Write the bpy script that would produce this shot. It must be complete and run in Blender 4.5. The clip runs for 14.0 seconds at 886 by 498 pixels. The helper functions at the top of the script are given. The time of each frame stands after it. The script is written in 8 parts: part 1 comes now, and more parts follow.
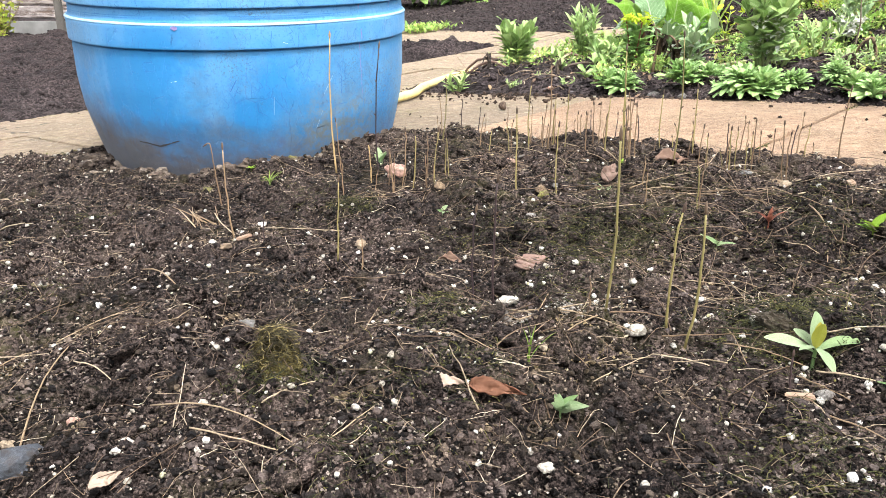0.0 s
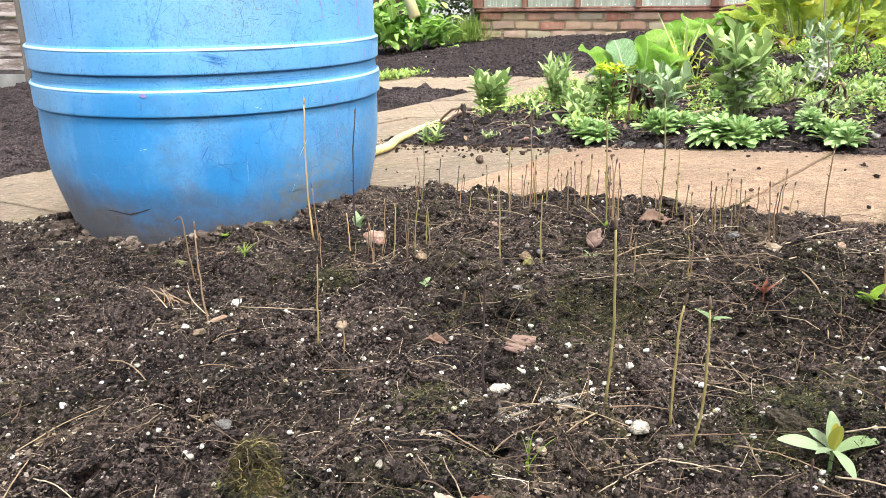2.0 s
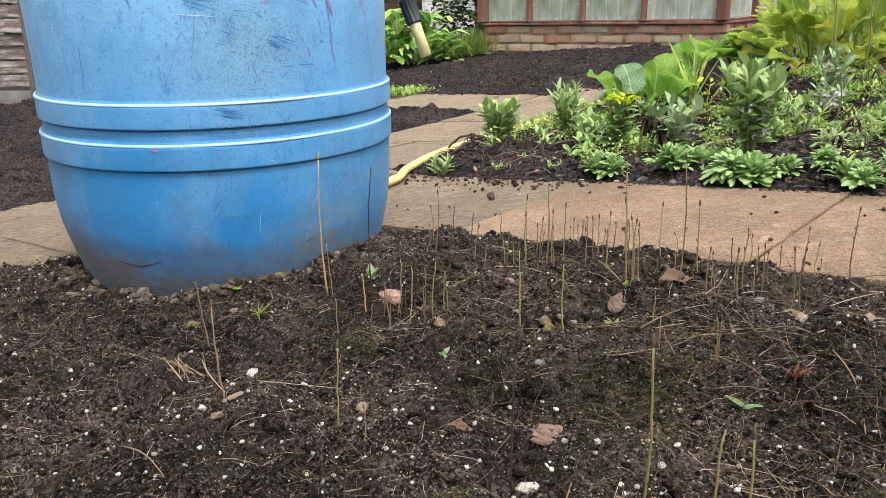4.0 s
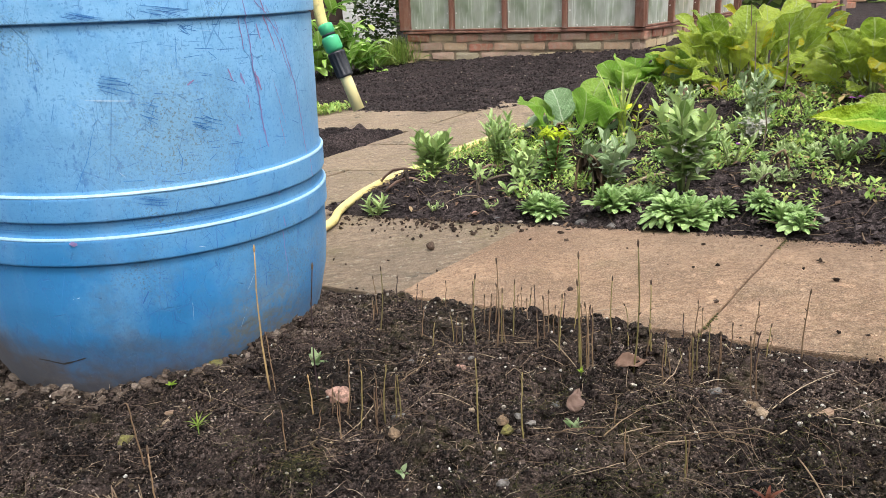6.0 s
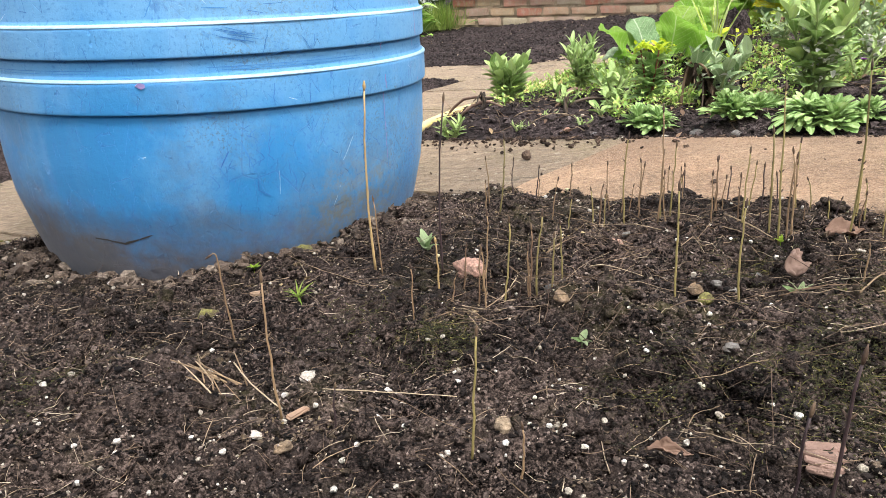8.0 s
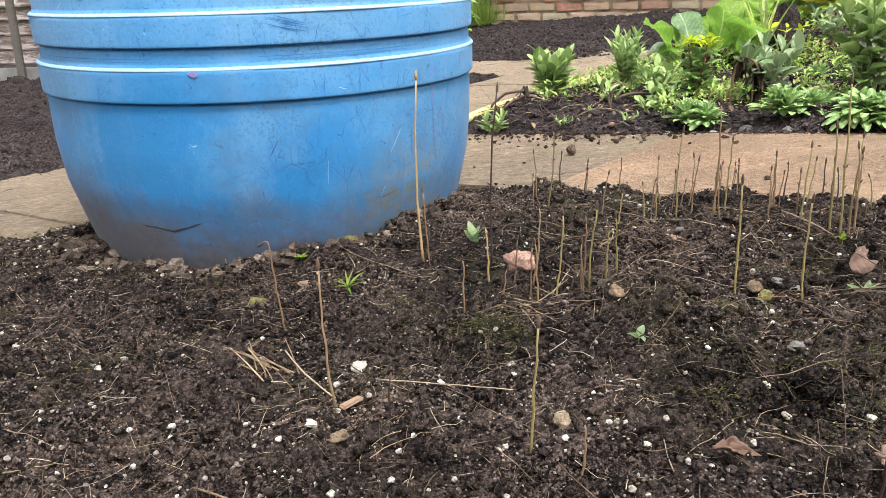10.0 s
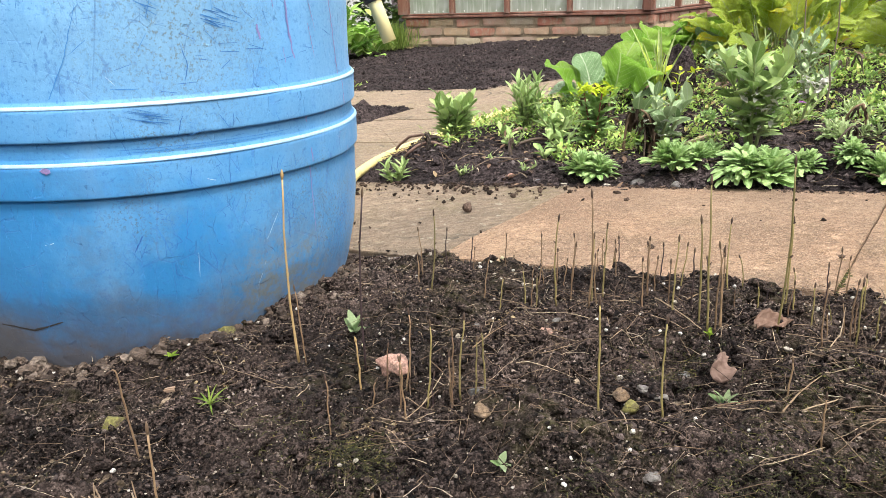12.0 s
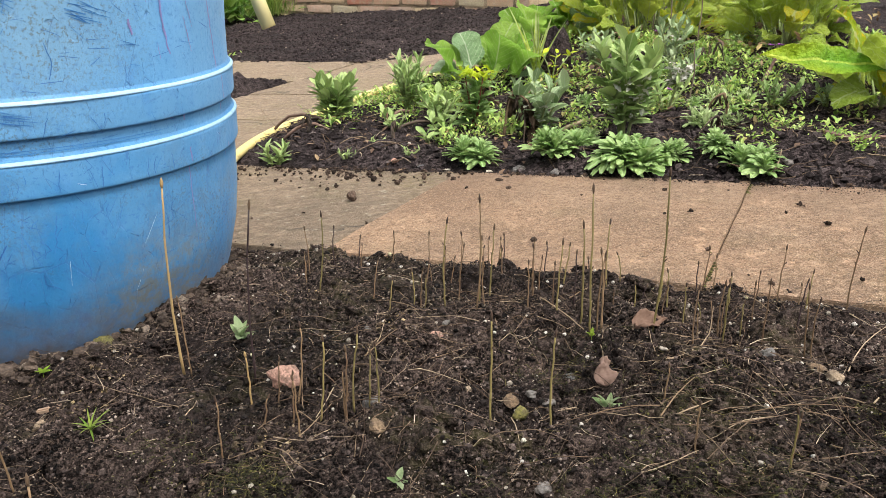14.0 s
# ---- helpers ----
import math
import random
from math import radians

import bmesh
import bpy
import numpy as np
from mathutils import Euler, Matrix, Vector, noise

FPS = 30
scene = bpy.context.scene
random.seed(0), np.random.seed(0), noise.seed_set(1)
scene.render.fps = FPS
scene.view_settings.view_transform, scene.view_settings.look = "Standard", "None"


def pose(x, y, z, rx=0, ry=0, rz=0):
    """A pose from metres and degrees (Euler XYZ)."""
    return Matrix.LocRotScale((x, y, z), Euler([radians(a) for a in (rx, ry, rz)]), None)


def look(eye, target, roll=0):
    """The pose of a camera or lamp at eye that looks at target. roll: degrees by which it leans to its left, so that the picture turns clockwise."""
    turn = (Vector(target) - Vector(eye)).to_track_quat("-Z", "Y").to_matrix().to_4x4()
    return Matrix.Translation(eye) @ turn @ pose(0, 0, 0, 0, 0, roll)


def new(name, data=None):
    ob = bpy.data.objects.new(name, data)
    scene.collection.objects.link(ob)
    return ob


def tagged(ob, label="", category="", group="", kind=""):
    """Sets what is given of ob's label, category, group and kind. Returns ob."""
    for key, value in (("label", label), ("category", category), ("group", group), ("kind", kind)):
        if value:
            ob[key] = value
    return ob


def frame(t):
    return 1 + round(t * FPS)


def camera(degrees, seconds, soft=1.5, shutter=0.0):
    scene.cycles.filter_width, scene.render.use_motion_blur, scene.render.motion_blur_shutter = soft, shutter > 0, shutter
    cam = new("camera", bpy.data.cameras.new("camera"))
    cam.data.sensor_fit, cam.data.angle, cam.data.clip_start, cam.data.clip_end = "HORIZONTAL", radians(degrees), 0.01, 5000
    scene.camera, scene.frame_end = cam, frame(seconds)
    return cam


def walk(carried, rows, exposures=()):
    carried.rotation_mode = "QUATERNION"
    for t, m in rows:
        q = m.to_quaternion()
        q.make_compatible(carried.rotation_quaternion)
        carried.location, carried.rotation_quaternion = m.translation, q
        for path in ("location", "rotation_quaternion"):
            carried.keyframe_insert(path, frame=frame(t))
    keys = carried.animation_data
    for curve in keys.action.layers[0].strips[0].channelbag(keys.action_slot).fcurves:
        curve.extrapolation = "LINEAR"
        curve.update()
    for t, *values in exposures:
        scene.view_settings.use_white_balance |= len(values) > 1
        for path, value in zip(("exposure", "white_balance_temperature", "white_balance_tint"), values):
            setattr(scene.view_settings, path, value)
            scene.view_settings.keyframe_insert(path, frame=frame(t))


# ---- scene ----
cam = camera(59.0, 14.0, soft=0.6)
PATH = [
    (0, (0.129, -0.066, 0.263), (-0.008, 1.79, -0.468), 0.2),
    (0.5, (0.124, -0.061, 0.269), (-0.006, 1.808, -0.432), -0.0),
    (1, (0.128, -0.056, 0.271), (0.021, 1.823, -0.406), -0.3),
    (1.5, (0.133, -0.046, 0.271), (0.047, 1.84, -0.387), -0.5),
    (2, (0.119, -0.025, 0.288), (0.041, 1.869, -0.351), -0.7),
    (2.5, (0.11, -0.002, 0.311), (0.022, 1.895, -0.315), -0.9),
    (3, (0.1, 0.005, 0.312), (-0.004, 1.902, -0.312), -1.1),
    (3.2, (0.103, 0.007, 0.317), (-0.011, 1.903, -0.31), -1.2),
    (5.3, (0.077, 0.021, 0.442), (0.109, 1.922, -0.179), -1.1),
    (5.5, (0.072, 0.034, 0.456), (0.125, 1.934, -0.167), -1.3),
    (6, (0.081, 0.088, 0.448), (0.174, 1.982, -0.189), -1.7),
    (6.5, (0.099, 0.143, 0.444), (0.223, 2.035, -0.194), -2.0),
    (7, (0.056, 0.202, 0.337), (0.204, 2.092, -0.3), -1.7),
    (7.5, (-0.01, 0.22, 0.27), (0.095, 2.11, -0.377), -1.7),
    (8, (-0.044, 0.234, 0.244), (-0.024, 2.123, -0.413), -1.8),
    (8.2, (-0.053, 0.235, 0.236), (-0.068, 2.124, -0.422), -1.7),
    (10.3, (-0.062, 0.244, 0.239), (-0.127, 2.129, -0.425), -1.7),
    (10.5, (-0.063, 0.249, 0.241), (-0.114, 2.135, -0.42), -1.7),
    (11, (-0.056, 0.258, 0.244), (-0.062, 2.149, -0.408), -1.6),
    (11.5, (-0.031, 0.272, 0.262), (0.027, 2.165, -0.379), -1.5),
    (12, (-0.005, 0.285, 0.311), (0.119, 2.177, -0.325), -1.3),
    (12.5, (0.0, 0.302, 0.36), (0.168, 2.188, -0.286), -0.7),
    (13, (-0.011, 0.309, 0.383), (0.191, 2.184, -0.282), 0.0),
    (13.5, (-0.014, 0.313, 0.387), (0.242, 2.174, -0.297), 0.3),
    (14, (-0.013, 0.299, 0.348), (0.409, 2.118, -0.368), 1.0),
]
walk(cam, [(t, look(eye, target, roll)) for t, eye, target, roll in PATH],
     [(0, 1.68, 6340, 10), (1.5, 1.7, 6340, 10), (3.0, 1.13, 6390, 10), (5.5, 0.83, 6490, 12), (6.5, 0.85, 6540, 12), (7.5, 0.99, 6560, 12), (8.0, 1.23, 6560, 12),
      (10.5, 1.17, 6490, 11), (11.0, 1.28, 6490, 11), (12.0, 1.22, 6590, 12), (12.5, 1.1, 6610, 12), (14.0, 0.86, 6720, 12)])

# ---- sky and daylight: a bright overcast day ----
world = bpy.data.worlds.new("overcast")
scene.world = world
world.use_nodes = True
wn, wl = world.node_tree.nodes, world.node_tree.links
wn.clear()
sky = wn.new("ShaderNodeTexSky")
sky.sky_type, sky.sun_disc = "NISHITA", False
sky.sun_elevation, sky.sun_rotation = radians(66), radians(152)
sky.air_density, sky.dust_density, sky.ozone_density = 1.0, 6.0, 1.0
pale = wn.new("ShaderNodeHueSaturation")
pale.inputs["Saturation"].default_value = 0.12
back = wn.new("ShaderNodeBackground")
back.inputs["Strength"].default_value = 0.15
wout = wn.new("ShaderNodeOutputWorld")
wl.new(sky.outputs["Color"], pale.inputs["Color"])
wl.new(pale.outputs["Color"], back.inputs["Color"])
wl.new(back.outputs["Background"], wout.inputs["Surface"])
sun_data = bpy.data.lights.new("sun", "SUN")
sun_data.energy, sun_data.angle, sun_data.color = 1.5, radians(16), (1.0, 0.98, 0.95)
sun = new("sun", sun_data)
sun.matrix_world = look((1.7, -2.0, 8.0), (0, 1.2, 0))


# ---- materials ----
def shader(name, rough=0.8, metal=0.0, spec=0.5):
    m = bpy.data.materials.new(name)
    m.use_nodes = True
    n, l = m.node_tree.nodes, m.node_tree.links
    b = n["Principled BSDF"]
    b.inputs["Roughness"].default_value, b.inputs["Metallic"].default_value = rough, metal
    b.inputs["Specular IOR Level"].default_value = spec
    return m, n, l, b


def coords(n, kind="Object"):
    return n.new("ShaderNodeTexCoord").outputs[kind]


def speckle(n, l, where, scale, detail=4.0, rough=0.6, stretch=None):
    if stretch:
        s = n.new("ShaderNodeMapping")
        s.inputs["Scale"].default_value = stretch
        l.new(where, s.inputs["Vector"])
        where = s.outputs["Vector"]
    t = n.new("ShaderNodeTexNoise")
    t.inputs["Scale"].default_value, t.inputs["Detail"].default_value, t.inputs["Roughness"].default_value = scale, detail, rough
    l.new(where, t.inputs["Vector"])
    return t.outputs["Fac"]


def ramp(n, l, fac, stops):
    r = n.new("ShaderNodeValToRGB")
    while len(r.color_ramp.elements) < len(stops):
        r.color_ramp.elements.new(0.5)
    for e, (at, c) in zip(r.color_ramp.elements, stops):
        e.position, e.color = at, (*c, 1) if len(c) == 3 else c
    l.new(fac, r.inputs["Fac"])
    return r.outputs["Color"]


def grey(n, l, fac, low, high):
    return ramp(n, l, fac, ((low, (0, 0, 0)), (high, (1, 1, 1))))


def mixed(n, l, fac, a, b, mode="MIX"):
    x = n.new("ShaderNodeMix")
    x.data_type, x.blend_type = "RGBA", mode
    for socket, v in ((x.inputs[0], fac), (x.inputs[6], a), (x.inputs[7], b)):
        if isinstance(v, (int, float)):
            socket.default_value = v
        elif isinstance(v, tuple):
            socket.default_value = (*v, 1)
        else:
            l.new(v, socket)
    return x.outputs[2]


def maths(n, l, op, a, b):
    x = n.new("ShaderNodeMath")
    x.operation = op
    for socket, v in zip(x.inputs, (a, b)):
        if isinstance(v, (int, float)):
            socket.default_value = v
        else:
            l.new(v, socket)
    return x.outputs[0]


def relief(n, l, b, height, depth, strength=1.0):
    u = n.new("ShaderNodeBump")
    u.inputs["Distance"].default_value, u.inputs["Strength"].default_value = depth, strength
    l.new(height, u.inputs["Height"])
    l.new(u.outputs["Normal"], b.inputs["Normal"])


def soil_material(name, dark, light, moss=0.0, grain=360, dust=None):
    m, n, l, b = shader(name, 0.9, spec=0.06)
    where = coords(n)
    coarse, fine = speckle(n, l, where, 14, 3), speckle(n, l, where, 160, 5, 0.7)
    cells, height = [], 0.0
    for scale, part_of in ((grain, 0.6), (grain * 2.3, 0.4)):
        cell = n.new("ShaderNodeTexVoronoi")
        cell.inputs["Scale"].default_value = scale
        l.new(where, cell.inputs["Vector"])
        tone = n.new("ShaderNodeSeparateXYZ")
        l.new(cell.outputs["Color"], tone.inputs["Vector"])
        cells.append(tone.outputs["X"])
        height = maths(n, l, "ADD", height, maths(n, l, "MULTIPLY", maths(n, l, "SUBTRACT", 1.0, cell.outputs["Distance"]), part_of))
    tint = maths(n, l, "MULTIPLY", maths(n, l, "ADD", cells[0], cells[1]), 0.5)
    tint = maths(n, l, "ADD", maths(n, l, "MULTIPLY", tint, 0.65), maths(n, l, "MULTIPLY", fine, 0.45))
    c = ramp(n, l, tint, ((0.42, dark), (0.62, tuple(p * 0.65 + q * 0.35 for p, q in zip(dark, light))), (0.80, light)))
    c = mixed(n, l, grey(n, l, coarse, 0.4, 0.7), c, mixed(n, l, 0.3, c, light))
    if moss:
        patch = maths(n, l, "MULTIPLY", grey(n, l, speckle(n, l, where, 7.0, 4), 0.52, 0.66), grey(n, l, speckle(n, l, where, 70, 3), 0.4, 0.62))
        c = mixed(n, l, maths(n, l, "MULTIPLY", patch, moss), c, (0.055, 0.06, 0.012))
    l.new(c, b.inputs["Base Color"])
    damp = ramp(n, l, speckle(n, l, where, 5.5, 4, 0.6), ((0.38, (0.42, 0.42, 0.43)), (0.62, (1.15, 1.14, 1.12))))
    c = mixed(n, l, 1.0, c, damp, "MULTIPLY")
    l.new(maths(n, l, "ADD", 0.38, maths(n, l, "MULTIPLY", damp, 0.45)), b.inputs["Roughness"])
    if dust:
        # pale sand trodden into one small patch
        off = n.new("ShaderNodeVectorMath")
        off.operation = "SUBTRACT"
        l.new(where, off.inputs[0])
        off.inputs[1].default_value = (*dust, 0.0)
        flat = n.new("ShaderNodeVectorMath")
        flat.operation = "MULTIPLY"
        flat.inputs[1].default_value = (1.0, 1.4, 0.0)
        l.new(off.outputs["Vector"], flat.inputs[0])
        size = n.new("ShaderNodeVectorMath")
        size.operation = "LENGTH"
        l.new(flat.outputs["Vector"], size.inputs[0])
        rim = maths(n, l, "ADD", size.outputs["Value"], maths(n, l, "MULTIPLY", speckle(n, l, where, 60, 6, 0.75), 0.06))
        c = mixed(n, l, maths(n, l, "MULTIPLY", maths(n, l, "MULTIPLY", maths(n, l, "SUBTRACT", 1.0, grey(n, l, rim, 0.045, 0.07)), grey(n, l, speckle(n, l, where, 120, 5, 0.7), 0.42, 0.54)), 0.8), c, (0.40, 0.37, 0.33))
    l.new(c, b.inputs["Base Color"])
    relief(n, l, b, maths(n, l, "ADD", height, maths(n, l, "MULTIPLY", fine, 0.6)), 1.2 / grain)
    return m


def crumb_material(name, stops, rough=0.85, grain=300, spec=0.35, wet=False):
    """Each crumb, chip or strand takes its own tint."""
    m, n, l, b = shader(name, rough, spec=spec)
    island = n.new("ShaderNodeNewGeometry").outputs["Random Per Island"]
    f = speckle(n, l, coords(n), grain, 3)
    c = mixed(n, l, 0.6, ramp(n, l, island, stops), ramp(n, l, f, ((0.38, (0.12, 0.12, 0.12)), (0.62, (1, 1, 1)))), "MULTIPLY")
    if wet:
        damp = ramp(n, l, speckle(n, l, coords(n), 5.5, 4, 0.6), ((0.38, (0.42, 0.42, 0.43)), (0.62, (1.15, 1.14, 1.12))))
        c = mixed(n, l, 1.0, c, damp, "MULTIPLY")
        algal = ramp(n, l, speckle(n, l, coords(n), 8.0, 5, 0.65), ((0.5, (1, 1, 1)), (0.64, (1.18, 1.12, 0.70))))
        c = mixed(n, l, 1.0, c, algal, "MULTIPLY")
        l.new(maths(n, l, "ADD", 0.36, maths(n, l, "MULTIPLY", damp, 0.45)), b.inputs["Roughness"])
    l.new(c, b.inputs["Base Color"])
    relief(n, l, b, f, 0.003)
    return m


def tinted_material(name, stops, rough=0.6, grain=40, depth=0.001, spec=0.5, sheen=0.0):
    """Each object takes its own tint; grain within it."""
    m, n, l, b = shader(name, rough, spec=spec)
    own = n.new("ShaderNodeObjectInfo").outputs["Random"]
    f = speckle(n, l, coords(n), grain, 5)
    c = ramp(n, l, own, stops)
    c = mixed(n, l, 0.5, c, ramp(n, l, f, ((0.25, (0.35, 0.35, 0.35)), (0.75, (1, 1, 1)))), "MULTIPLY")
    l.new(c, b.inputs["Base Color"])
    relief(n, l, b, f, depth)
    return m


SOIL = soil_material("damp_potting_soil", (0.0018, 0.0014, 0.0013), (0.128, 0.096, 0.083), 0.4, dust=(0.17, 0.474))
EARTH = soil_material("dug_earth", (0.0085, 0.0066, 0.0066), (0.112, 0.088, 0.087), 0.0, 170)
CRUMBS = crumb_material("soil_crumbs", ((0.0, (0.0022, 0.0017, 0.0015)), (0.48, (0.0135, 0.0102, 0.0092)), (0.84, (0.25, 0.193, 0.17)), (1.0, (0.46, 0.385, 0.335))), 0.85, 700, 0.12, True)

CLODS = crumb_material("soil_clods", ((0.0, (0.0034, 0.0026, 0.0024)), (0.6, (0.038, 0.029, 0.026)), (1.0, (0.165, 0.128, 0.114))), 0.88, 500, 0.12, True)

FAR_CLODS = crumb_material("dug_soil_clods", ((0.0, (0.008, 0.0063, 0.0063)), (0.5, (0.043, 0.034, 0.0335)), (0.95, (0.105, 0.084, 0.082)), (1.0, (0.19, 0.16, 0.15))), 0.88, 300, 0.12)
DUG_CLODS = crumb_material("dug_bed_clods", ((0.0, (0.022, 0.0175, 0.017)), (0.6, (0.052, 0.0415, 0.0405)), (1.0, (0.088, 0.071, 0.069))), 0.9, 220, 0.1)


U, V, CORNER = (0.775, -0.632), (0.632, 0.775), (0.052, 1.398)   # the paving's two directions and one slab corner


def slab_material(name, lichen=0.0):
    m, n, l, b = shader(name, 0.82, spec=0.35)
    where = coords(n)
    own = n.new("ShaderNodeObjectInfo").outputs["Random"]
    shift = n.new("ShaderNodeVectorMath")
    l.new(where, shift.inputs[0])
    l.new(own, shift.inputs[1])
    where = shift.outputs["Vector"]
    coarse, mid, fine = speckle(n, l, where, 5, 5), speckle(n, l, where, 62, 6, 0.72), speckle(n, l, where, 320, 3)
    c = ramp(n, l, mid, ((0.3, (0.16, 0.09, 0.05)), (0.48, (0.39, 0.25, 0.152)), (0.7, (0.60, 0.435, 0.295))))
    c = mixed(n, l, maths(n, l, "MULTIPLY", grey(n, l, coarse, 0.45, 0.62), 0.75), c, mixed(n, l, mid, (0.085, 0.05, 0.028), (0.23, 0.14, 0.08)))
    c = mixed(n, l, maths(n, l, "MULTIPLY", own, 0.4), c, (0.20, 0.135, 0.085))
    # flaking pale skin over the browner body
    crust = grey(n, l, speckle(n, l, where, 24, 12, 0.9), 0.45, 0.56)
    c = mixed(n, l, maths(n, l, "MULTIPLY", crust, 0.42), c, mixed(n, l, mid, (0.42, 0.275, 0.17), (0.62, 0.46, 0.32)))
    damp = grey(n, l, speckle(n, l, where, 2.6, 6, 0.65), 0.50, 0.62)
    c = mixed(n, l, maths(n, l, "MULTIPLY", damp, 0.5), c, (0.19, 0.115, 0.07))
    pits = grey(n, l, fine, 0.54, 0.64)
    c = mixed(n, l, maths(n, l, "MULTIPLY", pits, 0.75), c, (0.07, 0.05, 0.035))
    c = mixed(n, l, maths(n, l, "MULTIPLY", grey(n, l, speckle(n, l, where, 9, 5), 0.58, 0.70), 0.3), c, (0.15, 0.12, 0.05))
    blot = grey(n, l, speckle(n, l, where, 17, 6, 0.7), 0.5, 0.64)
    c = mixed(n, l, maths(n, l, "MULTIPLY", blot, 0.38), c, (0.17, 0.112, 0.07))
    sand = grey(n, l, speckle(n, l, where, 520, 2), 0.54, 0.66)
    c = mixed(n, l, maths(n, l, "MULTIPLY", sand, 0.8), c, (0.60, 0.46, 0.32))
    mottle = ramp(n, l, speckle(n, l, where, 150, 4, 0.75), ((0.36, (0.62, 0.60, 0.58)), (0.5, (1.0, 1.0, 1.0)), (0.64, (1.28, 1.26, 1.22))))
    c = mixed(n, l, 0.75, c, mixed(n, l, 1.0, c, mottle, "MULTIPLY"))
    if lichen:
        c = mixed(n, l, lichen, c, mixed(n, l, grey(n, l, mid, 0.35, 0.65), (0.135, 0.108, 0.074), (0.33, 0.27, 0.188)))
        brushed = grey(n, l, speckle(n, l, where, 75, 3, 0.6, (0.22, 1, 1)), 0.42, 0.62)
        c = mixed(n, l, maths(n, l, "MULTIPLY", brushed, 0.4), c, (0.085, 0.065, 0.042))
        green = maths(n, l, "MULTIPLY", grey(n, l, speckle(n, l, where, 4.5, 6, 0.7), 0.50, 0.62), grey(n, l, speckle(n, l, where, 90, 4), 0.42, 0.58))
        c = mixed(n, l, maths(n, l, "MULTIPLY", green, 0.4), c, (0.19, 0.17, 0.055))
        line = n.new("ShaderNodeTexVoronoi")
        line.feature, line.inputs["Scale"].default_value = "DISTANCE_TO_EDGE", 2.6
        bend = n.new("ShaderNodeVectorMath")
        bend.operation = "ADD"
        wob = n.new("ShaderNodeTexNoise")
        wob.inputs["Scale"].default_value = 14
        l.new(where, wob.inputs["Vector"])
        small = n.new("ShaderNodeVectorMath")
        small.operation = "SCALE"
        small.inputs["Scale"].default_value = 0.12
        l.new(wob.outputs["Color"], small.inputs[0])
        l.new(where, bend.inputs[0])
        l.new(small.outputs["Vector"], bend.inputs[1])
        l.new(bend.outputs["Vector"], line.inputs["Vector"])
        split = maths(n, l, "MULTIPLY", maths(n, l, "LESS_THAN", line.outputs["Distance"], 0.012), grey(n, l, speckle(n, l, where, 5, 3), 0.5, 0.6))
        c = mixed(n, l, maths(n, l, "MULTIPLY", split, 0.8), c, (0.035, 0.028, 0.018))
        spots = grey(n, l, speckle(n, l, where, 60, 3), 0.64, 0.68)
        c = mixed(n, l, maths(n, l, "MULTIPLY", spots, 0.6), c, (0.5, 0.46, 0.35))
    if not lichen:
        # earth washed from the vegetable bed stains the back of each slab
        place = n.new("ShaderNodeSeparateXYZ")
        l.new(coords(n), place.inputs["Vector"])
        back = maths(n, l, "ADD", maths(n, l, "MULTIPLY", place.outputs["X"], V[0]), maths(n, l, "MULTIPLY", place.outputs["Y"], V[1]))
        back = maths(n, l, "SUBTRACT", back, CORNER[0] * V[0] + CORNER[1] * V[1])
        back = maths(n, l, "ADD", back, maths(n, l, "MULTIPLY", maths(n, l, "SUBTRACT", speckle(n, l, where, 4, 7, 0.7), 0.5), 0.7))
        c = mixed(n, l, maths(n, l, "MULTIPLY", grey(n, l, back, 0.26, 0.52), 0.55), c, mixed(n, l, mid, (0.12, 0.078, 0.05), (0.28, 0.19, 0.125)))
        # the warm iron tint of the sand in the newer slabs
        c = mixed(n, l, 1.0, c, mixed(n, l, grey(n, l, speckle(n, l, where, 3.2, 5, 0.65), 0.4, 0.62), (1.03, 0.99, 0.96), (1.09, 1.0, 0.93)), "MULTIPLY")
    c = mixed(n, l, 0.12, c, (0.27, 0.24, 0.205))
    l.new(c, b.inputs["Base Color"])
    relief(n, l, b, maths(n, l, "ADD", maths(n, l, "ADD", mid, maths(n, l, "MULTIPLY", crust, 0.4)), maths(n, l, "MULTIPLY", fine, 0.7)), 0.003)
    return m


SLAB, DULL_SLAB = slab_material("worn_buff_slab"), slab_material("lichened_slab", 0.5)


# ---- making meshes ----
def put_mesh(name, verts, faces, material, parent=None, label="", smooth_faces=False):
    me = bpy.data.meshes.new(name)
    me.from_pydata([tuple(v) for v in verts], [], [tuple(f) for f in faces])
    me.materials.append(material)
    if smooth_faces:
        me.shade_smooth()
    ob = new(name, me)
    ob.parent = parent
    if label:
        tagged(ob, label)
    return ob


def put_arrays(name, verts, tris, material, smooth_faces=False):
    """A mesh out of large arrays of points and triangles."""
    me = bpy.data.meshes.new(name)
    verts, tris = np.asarray(verts, np.float32), np.asarray(tris, np.int32)
    k = tris.shape[1]
    me.vertices.add(len(verts))
    me.vertices.foreach_set("co", verts.ravel())
    me.loops.add(tris.size)
    me.loops.foreach_set("vertex_index", tris.ravel())
    me.polygons.add(len(tris))
    me.polygons.foreach_set("loop_start", np.arange(0, tris.size, k, dtype=np.int32))
    me.polygons.foreach_set("use_smooth", np.full(len(tris), smooth_faces))
    me.update(calc_edges=True)
    me.validate()
    me.materials.append(material)
    return new(name, me)


